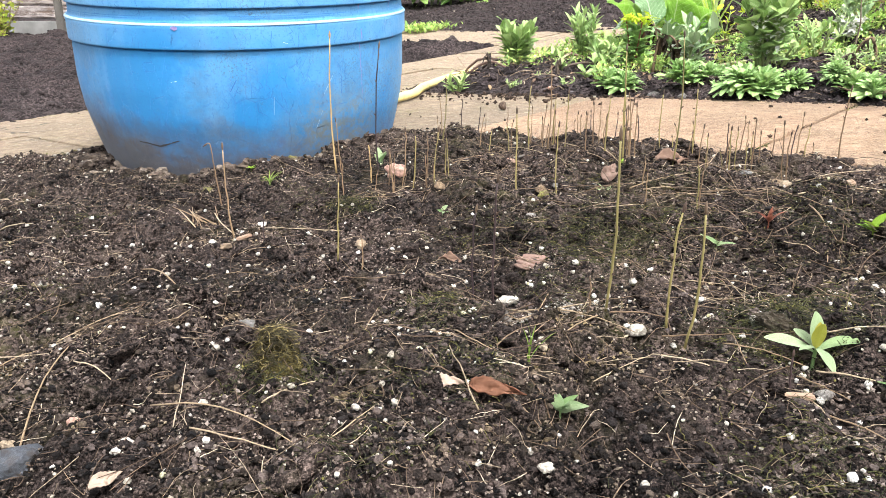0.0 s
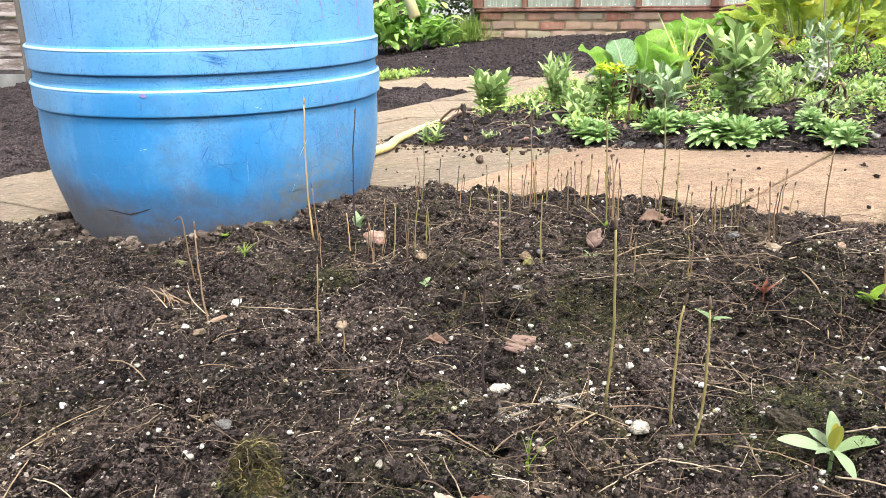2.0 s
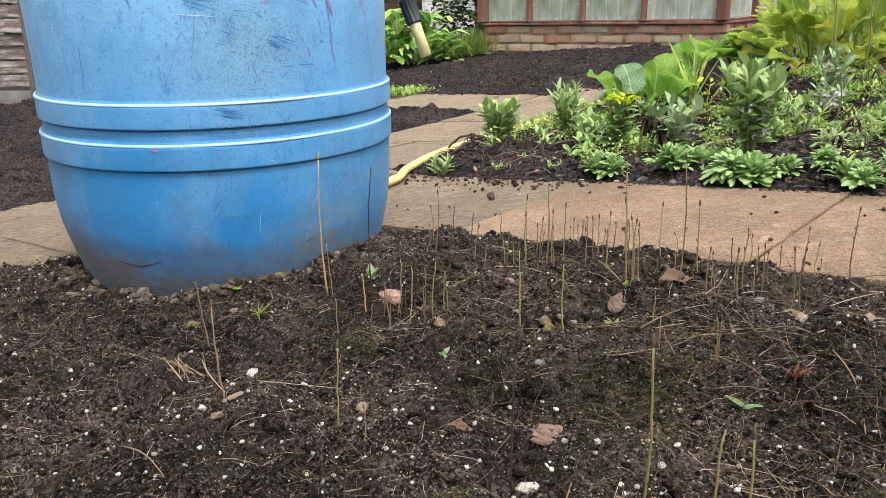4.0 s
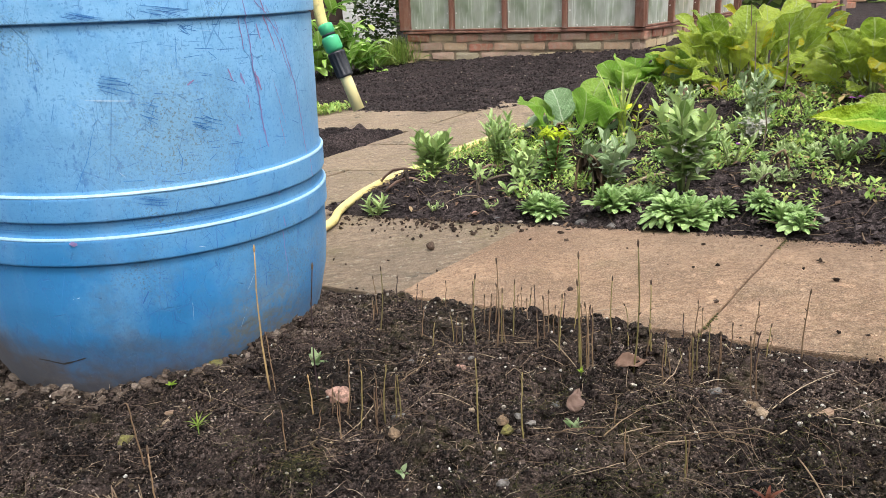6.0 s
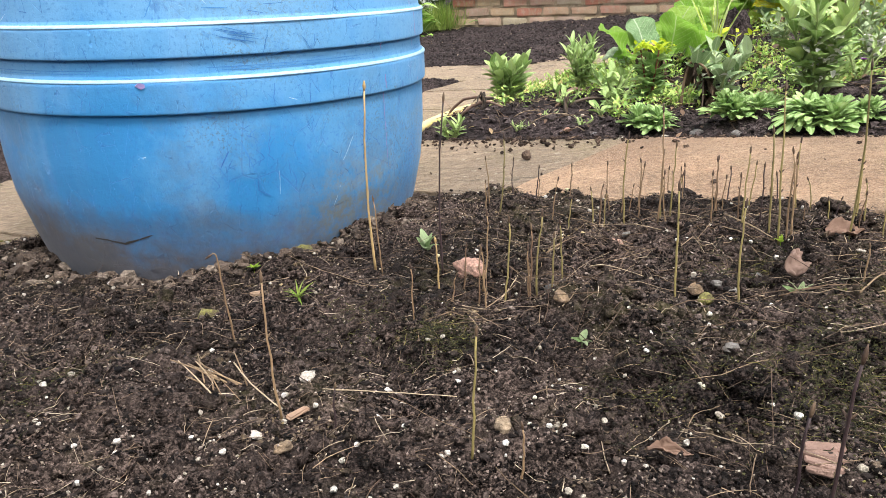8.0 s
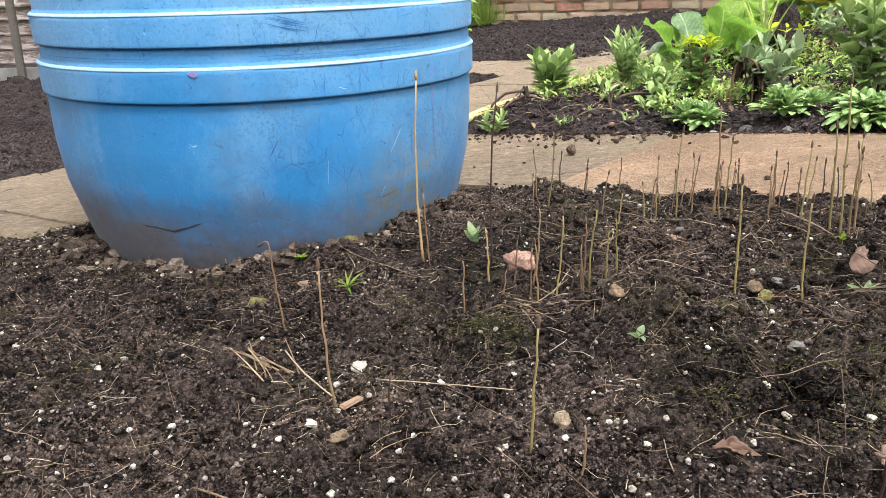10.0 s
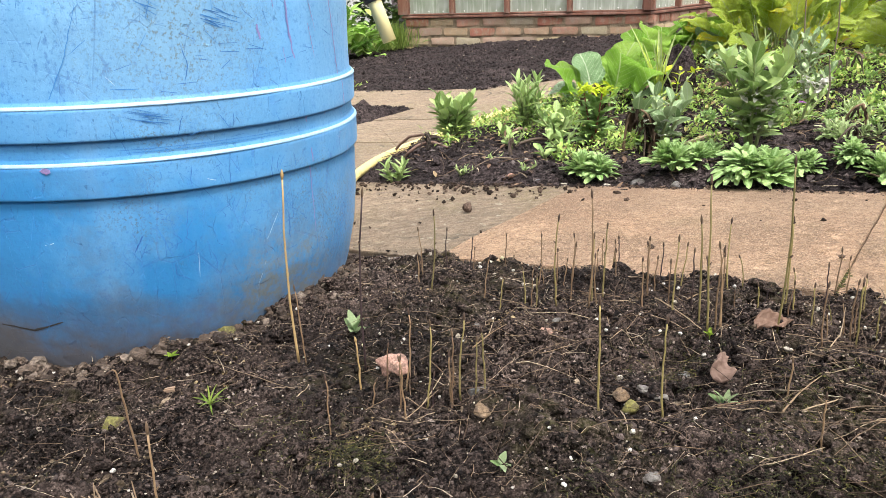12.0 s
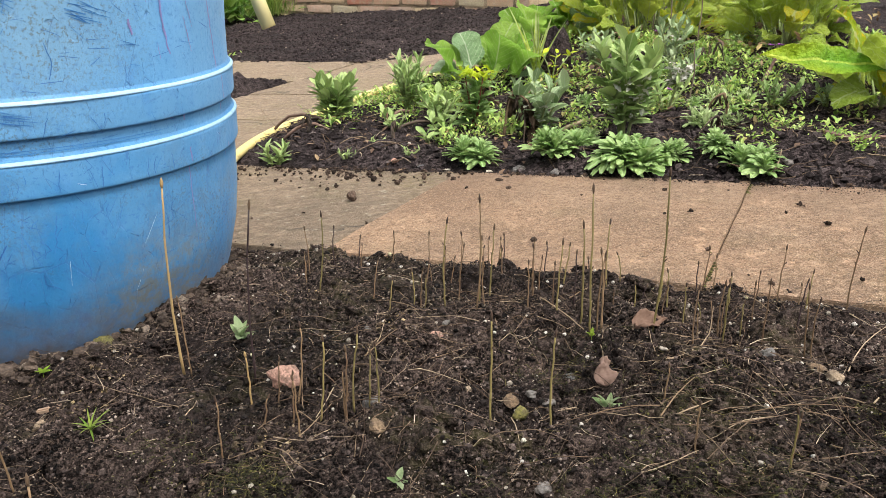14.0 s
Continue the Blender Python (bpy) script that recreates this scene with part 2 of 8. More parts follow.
def part(name, bm, material, parent=None, label="", smooth_faces=False):
    me = bpy.data.meshes.new(name)
    bm.to_mesh(me)
    bm.free()
    me.materials.append(material)
    if smooth_faces:
        me.shade_smooth()
    ob = new(name, me)
    ob.parent = parent
    if label:
        tagged(ob, label)
    return ob


def holder(name, m, label, category, group=""):
    ob = new(name)
    ob.empty_display_size = 0.05
    ob.matrix_world = m
    return tagged(ob, label, category, group)


def block(sx, sy, sz, bevel=0.004, worn=0.0, seed=0, segments=1):
    """A bevelled block, its corners a little uneven, centred in plan and standing on z = 0."""
    bm = bmesh.new()
    bmesh.ops.create_cube(bm, size=1)
    r = random.Random(seed)
    for v in bm.verts:
        v.co = Vector((v.co.x * sx, v.co.y * sy, (v.co.z + 0.5) * sz))
        v.co += Vector((r.uniform(-worn, worn), r.uniform(-worn, worn), r.uniform(-worn, worn)))
    if bevel:
        bmesh.ops.bevel(bm, geom=bm.edges[:], offset=bevel, segments=segments, affect="EDGES")
    return bm


def tube(points, radii, sides=6, cap=True):
    """A bmesh tube along points."""
    bm = bmesh.new()
    pts = [Vector(p) for p in points]
    rings = []
    for i, p in enumerate(pts):
        d = (pts[min(i + 1, len(pts) - 1)] - pts[max(i - 1, 0)]).normalized()
        side = d.cross(Vector((0.31, 0.93, 0.2))).normalized()
        up = d.cross(side)
        r = radii[i] if isinstance(radii, (list, tuple)) else radii
        rings.append([bm.verts.new(p + r * (math.cos(2 * math.pi * k / sides) * side + math.sin(2 * math.pi * k / sides) * up)) for k in range(sides)])
    for a, b in zip(rings, rings[1:]):
        for k in range(sides):
            bm.faces.new((a[k], a[(k + 1) % sides], b[(k + 1) % sides], b[k]))
    if cap:
        bm.faces.new(rings[0][::-1])
        bm.faces.new(rings[-1])
    bmesh.ops.recalc_face_normals(bm, faces=bm.faces[:])
    return bm


def turned(profile, sides=96, sweep=None):
    """A bmesh turned round z from (radius, height) pairs."""
    bm = bmesh.new()
    rings = [[bm.verts.new((r * math.cos(2 * math.pi * k / sides), r * math.sin(2 * math.pi * k / sides), z)) for k in range(sides)] for r, z in profile]
    for a, b in zip(rings, rings[1:]):
        for k in range(sides):
            bm.faces.new((a[k], a[(k + 1) % sides], b[(k + 1) % sides], b[k]))
    return bm


# ---- the lie of the land ----


def smooth(a, b, x):
    t = np.clip((x - a) / (b - a), 0, 1)
    return t * t * (3 - 2 * t)


def to_uv(x, y):
    x, y = np.asarray(x, float), np.asarray(y, float)
    return (x - CORNER[0]) * U[0] + (y - CORNER[1]) * U[1], (x - CORNER[0]) * V[0] + (y - CORNER[1]) * V[1]


def from_uv(u, v):
    return CORNER[0] + u * U[0] + v * V[0], CORNER[1] + u * U[1] + v * V[1]


def lattice(i, j, seed):
    h = (i * 374761393 + j * 668265263 + seed * 1442695041) & 0xFFFFFFFF
    h = ((h ^ (h >> 13)) * 1274126177) & 0xFFFFFFFF
    return ((h ^ (h >> 16)) & 0xFFFF) / 32767.5 - 1.0


def wave(x, y, size, seed=0):
    """Smooth value noise from -1 to 1."""
    x, y = np.asarray(x, float) / size, np.asarray(y, float) / size
    i, j = np.floor(x).astype(np.int64), np.floor(y).astype(np.int64)
    fx, fy = x - i, y - j
    fx, fy = fx * fx * (3 - 2 * fx), fy * fy * (3 - 2 * fy)
    a, b = lattice(i, j, seed), lattice(i + 1, j, seed)
    c, d = lattice(i, j + 1, seed), lattice(i + 1, j + 1, seed)
    return (a + (b - a) * fx) * (1 - fy) + (c + (d - c) * fx) * fy


def fractal(x, y, size, octaves, seed=0, fade=0.55):
    total, gain = 0.0, 1.0
    for n in range(octaves):
        c, s = math.cos(n * 0.9), math.sin(n * 0.9)
        total = total + gain * wave(x * c - y * s, x * s + y * c, size, seed + 7 * n)
        size, gain = size * 0.5, gain * fade
    return total


def lie(x, y):
    """The plain slope of the garden: it climbs to the east and falls away to the north, then levels out."""
    x, y = np.asarray(x, float), np.asarray(y, float)
    yy = np.clip(y, -2.0, 2.5)
    over = np.clip(y - 2.5, 0, 2.0)
    rise = 0.0115 - 0.0635 * yy - 0.0635 * (over - over * over / 4.0) + 0.01 * np.clip(y - 4.5, 0, 3.0)
    return rise + 0.0849 * 3.0 * np.tanh(x / 3.0)


BUMPS = ((-0.015, 0.372, 0.03, 0.013), (0.083, 0.48, 0.04, 0.012), (0.315, 0.395, 0.045, 0.016), (-0.044, 0.80, 0.03, 0.018),
         (0.299, 0.70, 0.06, 0.014), (0.241, 0.64, 0.06, -0.012), (0.097, 0.35, 0.04, 0.01), (-0.13, 0.625, 0.06, 0.014), (-0.36, 1.12, 0.14, -0.013))


def seedbed(x, y):
    x, y = np.asarray(x, float), np.asarray(y, float)
    u, v = to_uv(x, y)
    z = lie(x, y) - 0.008 + 0.019 * np.clip(y, 0, 1.3)
    z = z - (0.025 + 0.008 * wave(x, y, 0.07, 61)) * np.exp(-np.clip(-v, 0, 9) / 0.03) - 0.02 * np.exp(-np.clip(u + 0.62, 0, 9) / 0.05)
    z = z + 0.006 * fractal(x, y, 0.22, 2, 3)
    for bx, by, r, h in BUMPS:
        z = z + h * np.exp(-((x - bx) ** 2 + (y - by) ** 2) / (r * r))
    return z

# ---- ground and beds ----
def sheet(name, xs, ys, height, material, label, keep=None):
    gx, gy = np.meshgrid(xs, ys)
    z = height(gx, gy)
    nx, ny = len(xs), len(ys)
    i = np.arange(nx * ny).reshape(ny, nx)
    quads = np.stack([i[:-1, :-1], i[:-1, 1:], i[1:, 1:], i[1:, :-1]], -1).reshape(-1, 4)
    verts = np.stack([gx, gy, z], -1).reshape(-1, 3)
    if keep is not None:
        ok = keep(gx, gy).ravel()
        quads = quads[ok[quads].all(1)]
        used = np.unique(quads)
        back = np.zeros(len(verts), np.int64)
        back[used] = np.arange(len(used))
        verts, quads = verts[used], back[quads]
    return tagged(put_arrays(name, verts, quads, material, True), label, "soil", kind="structure")


def spread(a, b, n, reach):
    """Even steps from a to b, then ever wider ones out to reach."""
    mid = np.linspace(a, b, n)
    out = np.geomspace(0.3, reach, 14)
    return np.concatenate([a - out[::-1], mid, b + out])


sheet("ground", spread(-5, 6, 80, 150), spread(-2, 9, 80, 150), lambda x, y: lie(x, y) - 0.075 + 0.015 * wave(x, y, 0.7, 5), EARTH, "dark bare garden earth stretching to the horizon")


def crumbs_of(x, y, size, seed):
    """Rounded crumbs packed side by side: 0 in the cracks between them, up to 1 on top of the largest."""
    x, y = np.asarray(x, float) / size, np.asarray(y, float) / size
    i, j = np.floor(x).astype(np.int64), np.floor(y).astype(np.int64)
    best = np.zeros(x.shape)
    for di in (-1, 0, 1):
        for dj in (-1, 0, 1):
            a, b = i + di, j + dj
            px, py = a + 0.5 + 0.42 * lattice(a, b, seed), b + 0.5 + 0.42 * lattice(a, b, seed + 31)
            big = 0.5 + 0.5 * lattice(a, b, seed + 57)
            reach = 0.45 + 0.35 * big
            d2 = ((x - px) ** 2 + (y - py) ** 2) / (reach * reach)
            best = np.maximum(best, (0.35 + 0.65 * big) * np.sqrt(np.clip(1 - d2, 0, 1)))
    return best


def fine_soil(x, y):
    """The seedbed with its heaps and crumbs."""
    x, y = np.asarray(x, float), np.asarray(y, float)
    wx, wy = x + 0.004 * wave(x, y, 0.013, 71), y + 0.004 * wave(x, y, 0.013, 72)
    loose = 0.45 + 0.55 * smooth(-0.5, 0.5, wave(x, y, 0.09, 73))
    rough = 0.012 * fractal(x, y, 0.06, 3, 11) - 0.0065
    rough = rough + loose * (0.0175 * crumbs_of(wx, wy, 0.022, 3) + 0.006 * crumbs_of(wx, wy, 0.0085, 19))
    return seedbed(x, y) + rough + 0.001 * wave(x, y, 0.005, 74)


def rest_on(x, y):
    """The height at which a small thing rests on the crumbs round a place."""
    dx, dy = np.meshgrid(np.linspace(-0.009, 0.009, 5), np.linspace(-0.009, 0.009, 5))
    return float(np.mean(fine_soil(x + dx, y + dy))) + 0.0015


def in_seedbed(x, y):
    u, v = to_uv(x, y)
    return (v < -0.004) & (u > -0.63)


sheet("seedbed_soil", np.concatenate([np.linspace(-1.0, -0.5, 70), np.linspace(-0.4972, 0.62, 400), np.linspace(0.627, 1.15, 70)]),
      np.concatenate([np.linspace(-0.1, 0.24, 40), np.linspace(0.2426, 0.9, 254), np.linspace(0.9038, 1.5, 158), np.linspace(1.507, 1.95, 50)]), fine_soil, SOIL,
      "dark crumbly potting soil of a raised seedbed", in_seedbed)
sheet("seedbed_edge", np.linspace(-2.0, 2.2, 90), np.linspace(-1.6, 0.0, 40), lambda x, y: seedbed(x, y) - 0.008 + 0.01 * fractal(x, y, 0.1, 2, 4) - 0.09 * np.maximum(np.maximum(smooth(-0.8, -1.5, y), smooth(1.2, 2.1, x)), smooth(-1.0, -1.9, x)), SOIL,
      "dark crumbly potting soil behind the seedlings", in_seedbed)


def veg_height(x, y):
    u, v = to_uv(x, y)
    inner = smooth(0.40, 0.62, v) * smooth(-0.86, -0.6, u)
    heap = 0.10 * smooth(0.9, 2.1, v) * smooth(-0.8, -0.3, u) * smooth(4.6, 3.4, np.asarray(y, float))
    return lie(x, y) - 0.03 + 0.055 * inner + heap + 0.012 * fractal(x, y, 0.12, 4, 31) * (0.5 + inner)


def in_veg(x, y):
    u, v = to_uv(x, y)
    return (v > 0.38) & (u > -0.9)


sheet("vegetable_bed_soil", np.linspace(-0.6, 3.4, 230), np.linspace(0.3, 5.0, 250), veg_height, EARTH, "dark rough soil of the vegetable bed", in_veg)


def dug_height(x, y):
    u, v = to_uv(x, y)
    edge = smooth(-1.42, -1.55, u)
    return lie(x, y) - 0.035 + 0.045 * edge - 0.014 * smooth(4.2, 5.6, y) + 0.022 * fractal(x, y, 0.13, 5, 41) + 0.022 * crumbs_of(x, y, 0.05, 5) + 0.009 * crumbs_of(x, y, 0.021, 6) - 0.012


def in_left(x, y):
    u, v = to_uv(x, y)
    return (u < np.where(v > 0.6, -1.40, -1.42)) & (v < 1.87)


sheet("dug_bed_soil", np.linspace(-4.3, 0.3, 400), np.linspace(0.8, 5.93, 420), dug_height, EARTH, "freshly dug dark soil beside the path", in_left)


def in_far(x, y):
    u, v = to_uv(x, y)
    return (np.where(u < -1.42, 1.0, (v - 2.32) * 0.85 - (u + 1.42)) > 0) & (v > np.where(u < -1.42, 2.36, 2.3))


def far_height(x, y):
    u, v = to_uv(x, y)
    return lie(x, y) - 0.012 - 0.012 * smooth(5.0, 7.0, y) + 0.012 * smooth(0, 0.3, v - 2.36) + 0.015 * fractal(x, y, 0.15, 5, 51) + 0.014 * crumbs_of(x, y, 0.05, 7) - 0.006


sheet("far_bed_soil", np.linspace(-3.5, 3.2, 360), np.linspace(3.6, 9.0, 280), far_height, EARTH, "freshly dug dark soil in front of the greenhouse", in_far)


# ---- the blue barrel ----
AXIS = (-0.342, 1.374)


def barrel_material():
    m, n, l, b = shader("faded_blue_plastic", 0.6, spec=0.25)
    where = coords(n)
    split = n.new("ShaderNodeSeparateXYZ")
    l.new(where, split.inputs["Vector"])
    high = split.outputs["Z"]
    cloud, fine = speckle(n, l, where, 5, 5), speckle(n, l, where, 60, 5, 0.7)
    c = mixed(n, l, grey(n, l, cloud, 0.35, 0.65), (0.11, 0.37, 0.66), (0.16, 0.44, 0.72))
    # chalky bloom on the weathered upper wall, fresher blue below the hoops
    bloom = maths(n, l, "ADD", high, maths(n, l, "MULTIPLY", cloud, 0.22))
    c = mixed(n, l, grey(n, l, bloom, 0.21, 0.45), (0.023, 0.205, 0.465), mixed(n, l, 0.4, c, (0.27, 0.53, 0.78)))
    patchy = grey(n, l, speckle(n, l, where, 13, 7, 0.75), 0.48, 0.60)
    c = mixed(n, l, maths(n, l, "MULTIPLY", patchy, 0.3), c, (0.035, 0.25, 0.56))
    rubbed = grey(n, l, speckle(n, l, where, 60, 5, 0.75, (1, 1, 0.5)), 0.54, 0.66)
    c = mixed(n, l, maths(n, l, "MULTIPLY", rubbed, 0.3), c, (0.03, 0.20, 0.55))
    # scuffs where the bloom is rubbed off, fine crossing scratches
    scuff = grey(n, l, speckle(n, l, where, 34, 6, 0.8, (1, 1, 0.4)), 0.61, 0.65)
    scuff = maths(n, l, "MULTIPLY", scuff, grey(n, l, speckle(n, l, where, 4.5, 2), 0.40, 0.54))
    c = mixed(n, l, maths(n, l, "MULTIPLY", scuff, 0.65), c, (0.016, 0.125, 0.39))
    thin = 0.0
    for scale, turn, wide in ((9.0, (0.4, 0.2, 0.0), 0.005), (17.0, (1.1, 0.5, 0.8), 0.007), (30.0, (0.2, 1.3, 0.3), 0.010), (52.0, (0.9, 0.1, 0.5), 0.014)):
        line = n.new("ShaderNodeTexVoronoi")
        line.feature, line.inputs["Scale"].default_value = "DISTANCE_TO_EDGE", scale
        warp = n.new("ShaderNodeMapping")
        warp.inputs["Scale"].default_value, warp.inputs["Rotation"].default_value = (1.2, 1.2, 0.4), turn
        l.new(where, warp.inputs["Vector"])
        l.new(warp.outputs["Vector"], line.inputs["Vector"])
        cut = maths(n, l, "LESS_THAN", line.outputs["Distance"], wide)
        cut = maths(n, l, "MULTIPLY", cut, grey(n, l, speckle(n, l, where, scale * 0.6, 3), 0.55, 0.62))
        thin = maths(n, l, "MAXIMUM", thin, cut)
    c = mixed(n, l, maths(n, l, "MULTIPLY", thin, 0.55), c, (0.03, 0.16, 0.42))
    # pale runs down the wall
    runs = grey(n, l, speckle(n, l, where, 26, 4, 0.6, (1, 1, 0.06)), 0.52, 0.72)
    c = mixed(n, l, maths(n, l, "MULTIPLY", runs, 0.08), c, (0.34, 0.54, 0.76))
    # green-grey film in broad soft patches
    film = grey(n, l, speckle(n, l, where, 6.5, 5, 0.65), 0.47, 0.62)
    c = mixed(n, l, maths(n, l, "MULTIPLY", film, 0.3), c, (0.17, 0.36, 0.52))
    grain = grey(n, l, speckle(n, l, where, 230, 3, 0.6), 0.56, 0.68)
    c = mixed(n, l, maths(n, l, "MULTIPLY", grain, 0.5), c, (0.03, 0.16, 0.42))
    # algae: one thick growth above the hoops, specks elsewhere
    near = n.new("ShaderNodeVectorMath")
    near.operation = "DISTANCE"
    l.new(where, near.inputs[0])
    near.inputs[1].default_value = (0.288 * math.cos(radians(-64)), 0.288 * math.sin(radians(-64)), 0.27)
    spot = maths(n, l, "SUBTRACT", 1.0, grey(n, l, maths(n, l, "ADD", near.outputs["Value"], maths(n, l, "MULTIPLY", cloud, 0.10)), 0.07, 0.18))
    bits = grey(n, l, speckle(n, l, where, 300, 4, 0.75), 0.53, 0.60)
    stray = grey(n, l, speckle(n, l, where, 5.0, 3), 0.58, 0.66)
    algae = maths(n, l, "MULTIPLY", bits, maths(n, l, "MAXIMUM", spot, maths(n, l, "MULTIPLY", stray, 0.7)))
    c = mixed(n, l, maths(n, l, "MULTIPLY", algae, 0.8), c, (0.075, 0.10, 0.075))
    c = mixed(n, l, maths(n, l, "MULTIPLY", spot, 0.35), c, (0.20, 0.32, 0.36))
    far = n.new("ShaderNodeVectorMath")
    far.operation = "DISTANCE"
    l.new(where, far.inputs[0])
    far.inputs[1].default_value = (0.285 * math.cos(radians(-43)), 0.285 * math.sin(radians(-43)), -0.045)
    rust = maths(n, l, "SUBTRACT", 1.0, grey(n, l, maths(n, l, "ADD", far.outputs["Value"], maths(n, l, "MULTIPLY", speckle(n, l, where, 18, 5, 0.7), 0.10)), 0.095, 0.165))
    c = mixed(n, l, maths(n, l, "MULTIPLY", maths(n, l, "MULTIPLY", rust, grey(n, l, speckle(n, l, where, 70, 5, 0.75), 0.36, 0.6)), 0.62), c, (0.20, 0.17, 0.045))
    # dried mud splashed up from the bed
    splash = maths(n, l, "SUBTRACT", maths(n, l, "MULTIPLY", speckle(n, l, where, 7, 5, 0.7), 0.15), maths(n, l, "ADD", high, 0.055))
    splash = maths(n, l, "ADD", splash, maths(n, l, "MULTIPLY", maths(n, l, "SUBTRACT", speckle(n, l, where, 45, 6, 0.75), 0.5), 0.07))
    splash = maths(n, l, "SUBTRACT", splash, maths(n, l, "MULTIPLY", split.outputs["X"], 0.11))
    mud = grey(n, l, splash, -0.01, 0.085)
    stain = maths(n, l, "MULTIPLY", grey(n, l, speckle(n, l, where, 8, 7, 0.75), 0.52, 0.62), maths(n, l, "SUBTRACT", 1.0, grey(n, l, high, 0.08, 0.2)))
    c = mixed(n, l, maths(n, l, "MULTIPLY", stain, 0.5), c, (0.075, 0.17, 0.28))
    mudc = mixed(n, l, fine, (0.058, 0.044, 0.028), (0.145, 0.112, 0.074))
    c = mixed(n, l, maths(n, l, "MULTIPLY", mud, 0.84), c, mudc)
    c = mixed(n, l, 1.0, c, (0.96, 0.92, 0.925), "MULTIPLY")
    l.new(c, b.inputs["Base Color"])
    b.inputs["Sheen Weight"].default_value, b.inputs["Sheen Roughness"].default_value = 0.08, 0.5
    l.new(maths(n, l, "ADD", 0.5, maths(n, l, "MULTIPLY", maths(n, l, "ADD", fine, mud), 0.22)), b.inputs["Roughness"])
    relief(n, l, b, maths(n, l, "ADD", fine, maths(n, l, "MULTIPLY", thin, -1.0)), 0.0012)
    return m


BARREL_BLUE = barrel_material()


def barrel_radius(z):
    heights = (-0.20, -0.17, -0.119, -0.086, -0.054, -0.002, 0.046, 0.10, 0.26, 0.40, 0.55, 0.60, 0.68, 0.78)
    radii = (0.20, 0.222, 0.248, 0.2605, 0.2695, 0.2815, 0.2865, 0.2878, 0.2865, 0.2895, 0.288, 0.286, 0.272, 0.235)
    return np.interp(z, heights, radii)


def make_barrel():
    top = holder("water_barrel", pose(*AXIS, 0), "faded scuffed blue plastic barrel with dried mud at its foot", "barrel")
    zs = sorted(set(np.linspace(-0.20, 0.78, 80).round(4)))
    prof = []
    for a, b in ((0.204, 0.170), (0.147, 0.111), (0.449, 0.417), (0.506, 0.474)):
        zs = [z for z in zs if not b - 0.006 < z < a + 0.008]
        r = float(barrel_radius((a + b) / 2))
        prof += [(r, a + 0.0075), (r, a + 0.006), (r + 0.0045, a), (r + 0.0052, a - 0.002), (r + 0.0052, a - 0.005), (r + 0.0050, b + 0.005), (r + 0.0050, b + 0.0025), (r + 0.0046, b + 0.0012),
                 (r - 0.006, b + 0.0004), (r - 0.006, b - 0.0014), (r - 0.0004, b - 0.0022), (r, b - 0.0035), (r, b - 0.0055)]
    prof += [(float(barrel_radius(z)), z) for z in zs]
    prof.sort(key=lambda p: p[1])
    bm = turned([(0.001, -0.20)] + prof, 160)
    for v in bm.verts:
        v.co.x += 0.0015 * noise.noise(v.co * 9)
        v.co.y += 0.0015 * noise.noise(v.co * 9 + Vector((5, 0, 0)))
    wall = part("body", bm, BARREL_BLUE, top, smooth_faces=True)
    lip = turned([(0.235, 0.775), (0.243, 0.78), (0.243, 0.80), (0.225, 0.80), (0.22, 0.77), (0.2, 0.60)], 96)
    part("rim", lip, BARREL_BLUE, top, smooth_faces=True)
    return top, wall


barrel, barrel_body = make_barrel()


# ---- marks on the barrel's skin ----
def barrel_skin(deg, z, lift):
    r = float(barrel_radius(z)) + lift
    for a, b in ((0.204, 0.170), (0.147, 0.111), (0.449, 0.417)):
        if b <= z <= a:
            r += 0.005
    return Vector((r * math.cos(radians(deg)), r * math.sin(radians(deg)), z))


def mark(name, rows, width, material, label="", lift=0.0004, wobble=0.0, seed=0):
    """A thin stroke that follows the wall through (degrees, height) rows."""
    r = random.Random(seed)
    fine = []
    for (d0, z0), (d1, z1) in zip(rows, rows[1:]):
        n = max(2, int(abs(z1 - z0) / 0.006 + abs(d1 - d0) / 1.5))
        fine += [(d0 + (d1 - d0) * k / n + r.uniform(-wobble, wobble), z0 + (z1 - z0) * k / n) for k in range(n)]
    fine.append(rows[-1])
    verts, faces = [], []
    for k, (d, z) in enumerate(fine):
        d2, z2 = fine[min(k + 1, len(fine) - 1)]
        d1, z1 = fine[max(k - 1, 0)]
        du, dz = radians(d2 - d1) * 0.29, z2 - z1
        size = math.hypot(du, dz) or 1.0
        w = width * (0.35 + 0.65 * math.sin(math.pi * (k + 0.6) / (len(fine) + 0.2))) * r.uniform(0.7, 1.2) / 2
        ou, oz = -dz / size * w, du / size * w
        for s in (-1, 1):
            verts.append(barrel_skin(d + math.degrees(s * ou / 0.29), z + s * oz, lift))
        if k:
            faces.append((2 * k - 2, 2 * k - 1, 2 * k + 1, 2 * k))
    return put_mesh(name, verts, faces, material, barrel_body, label)


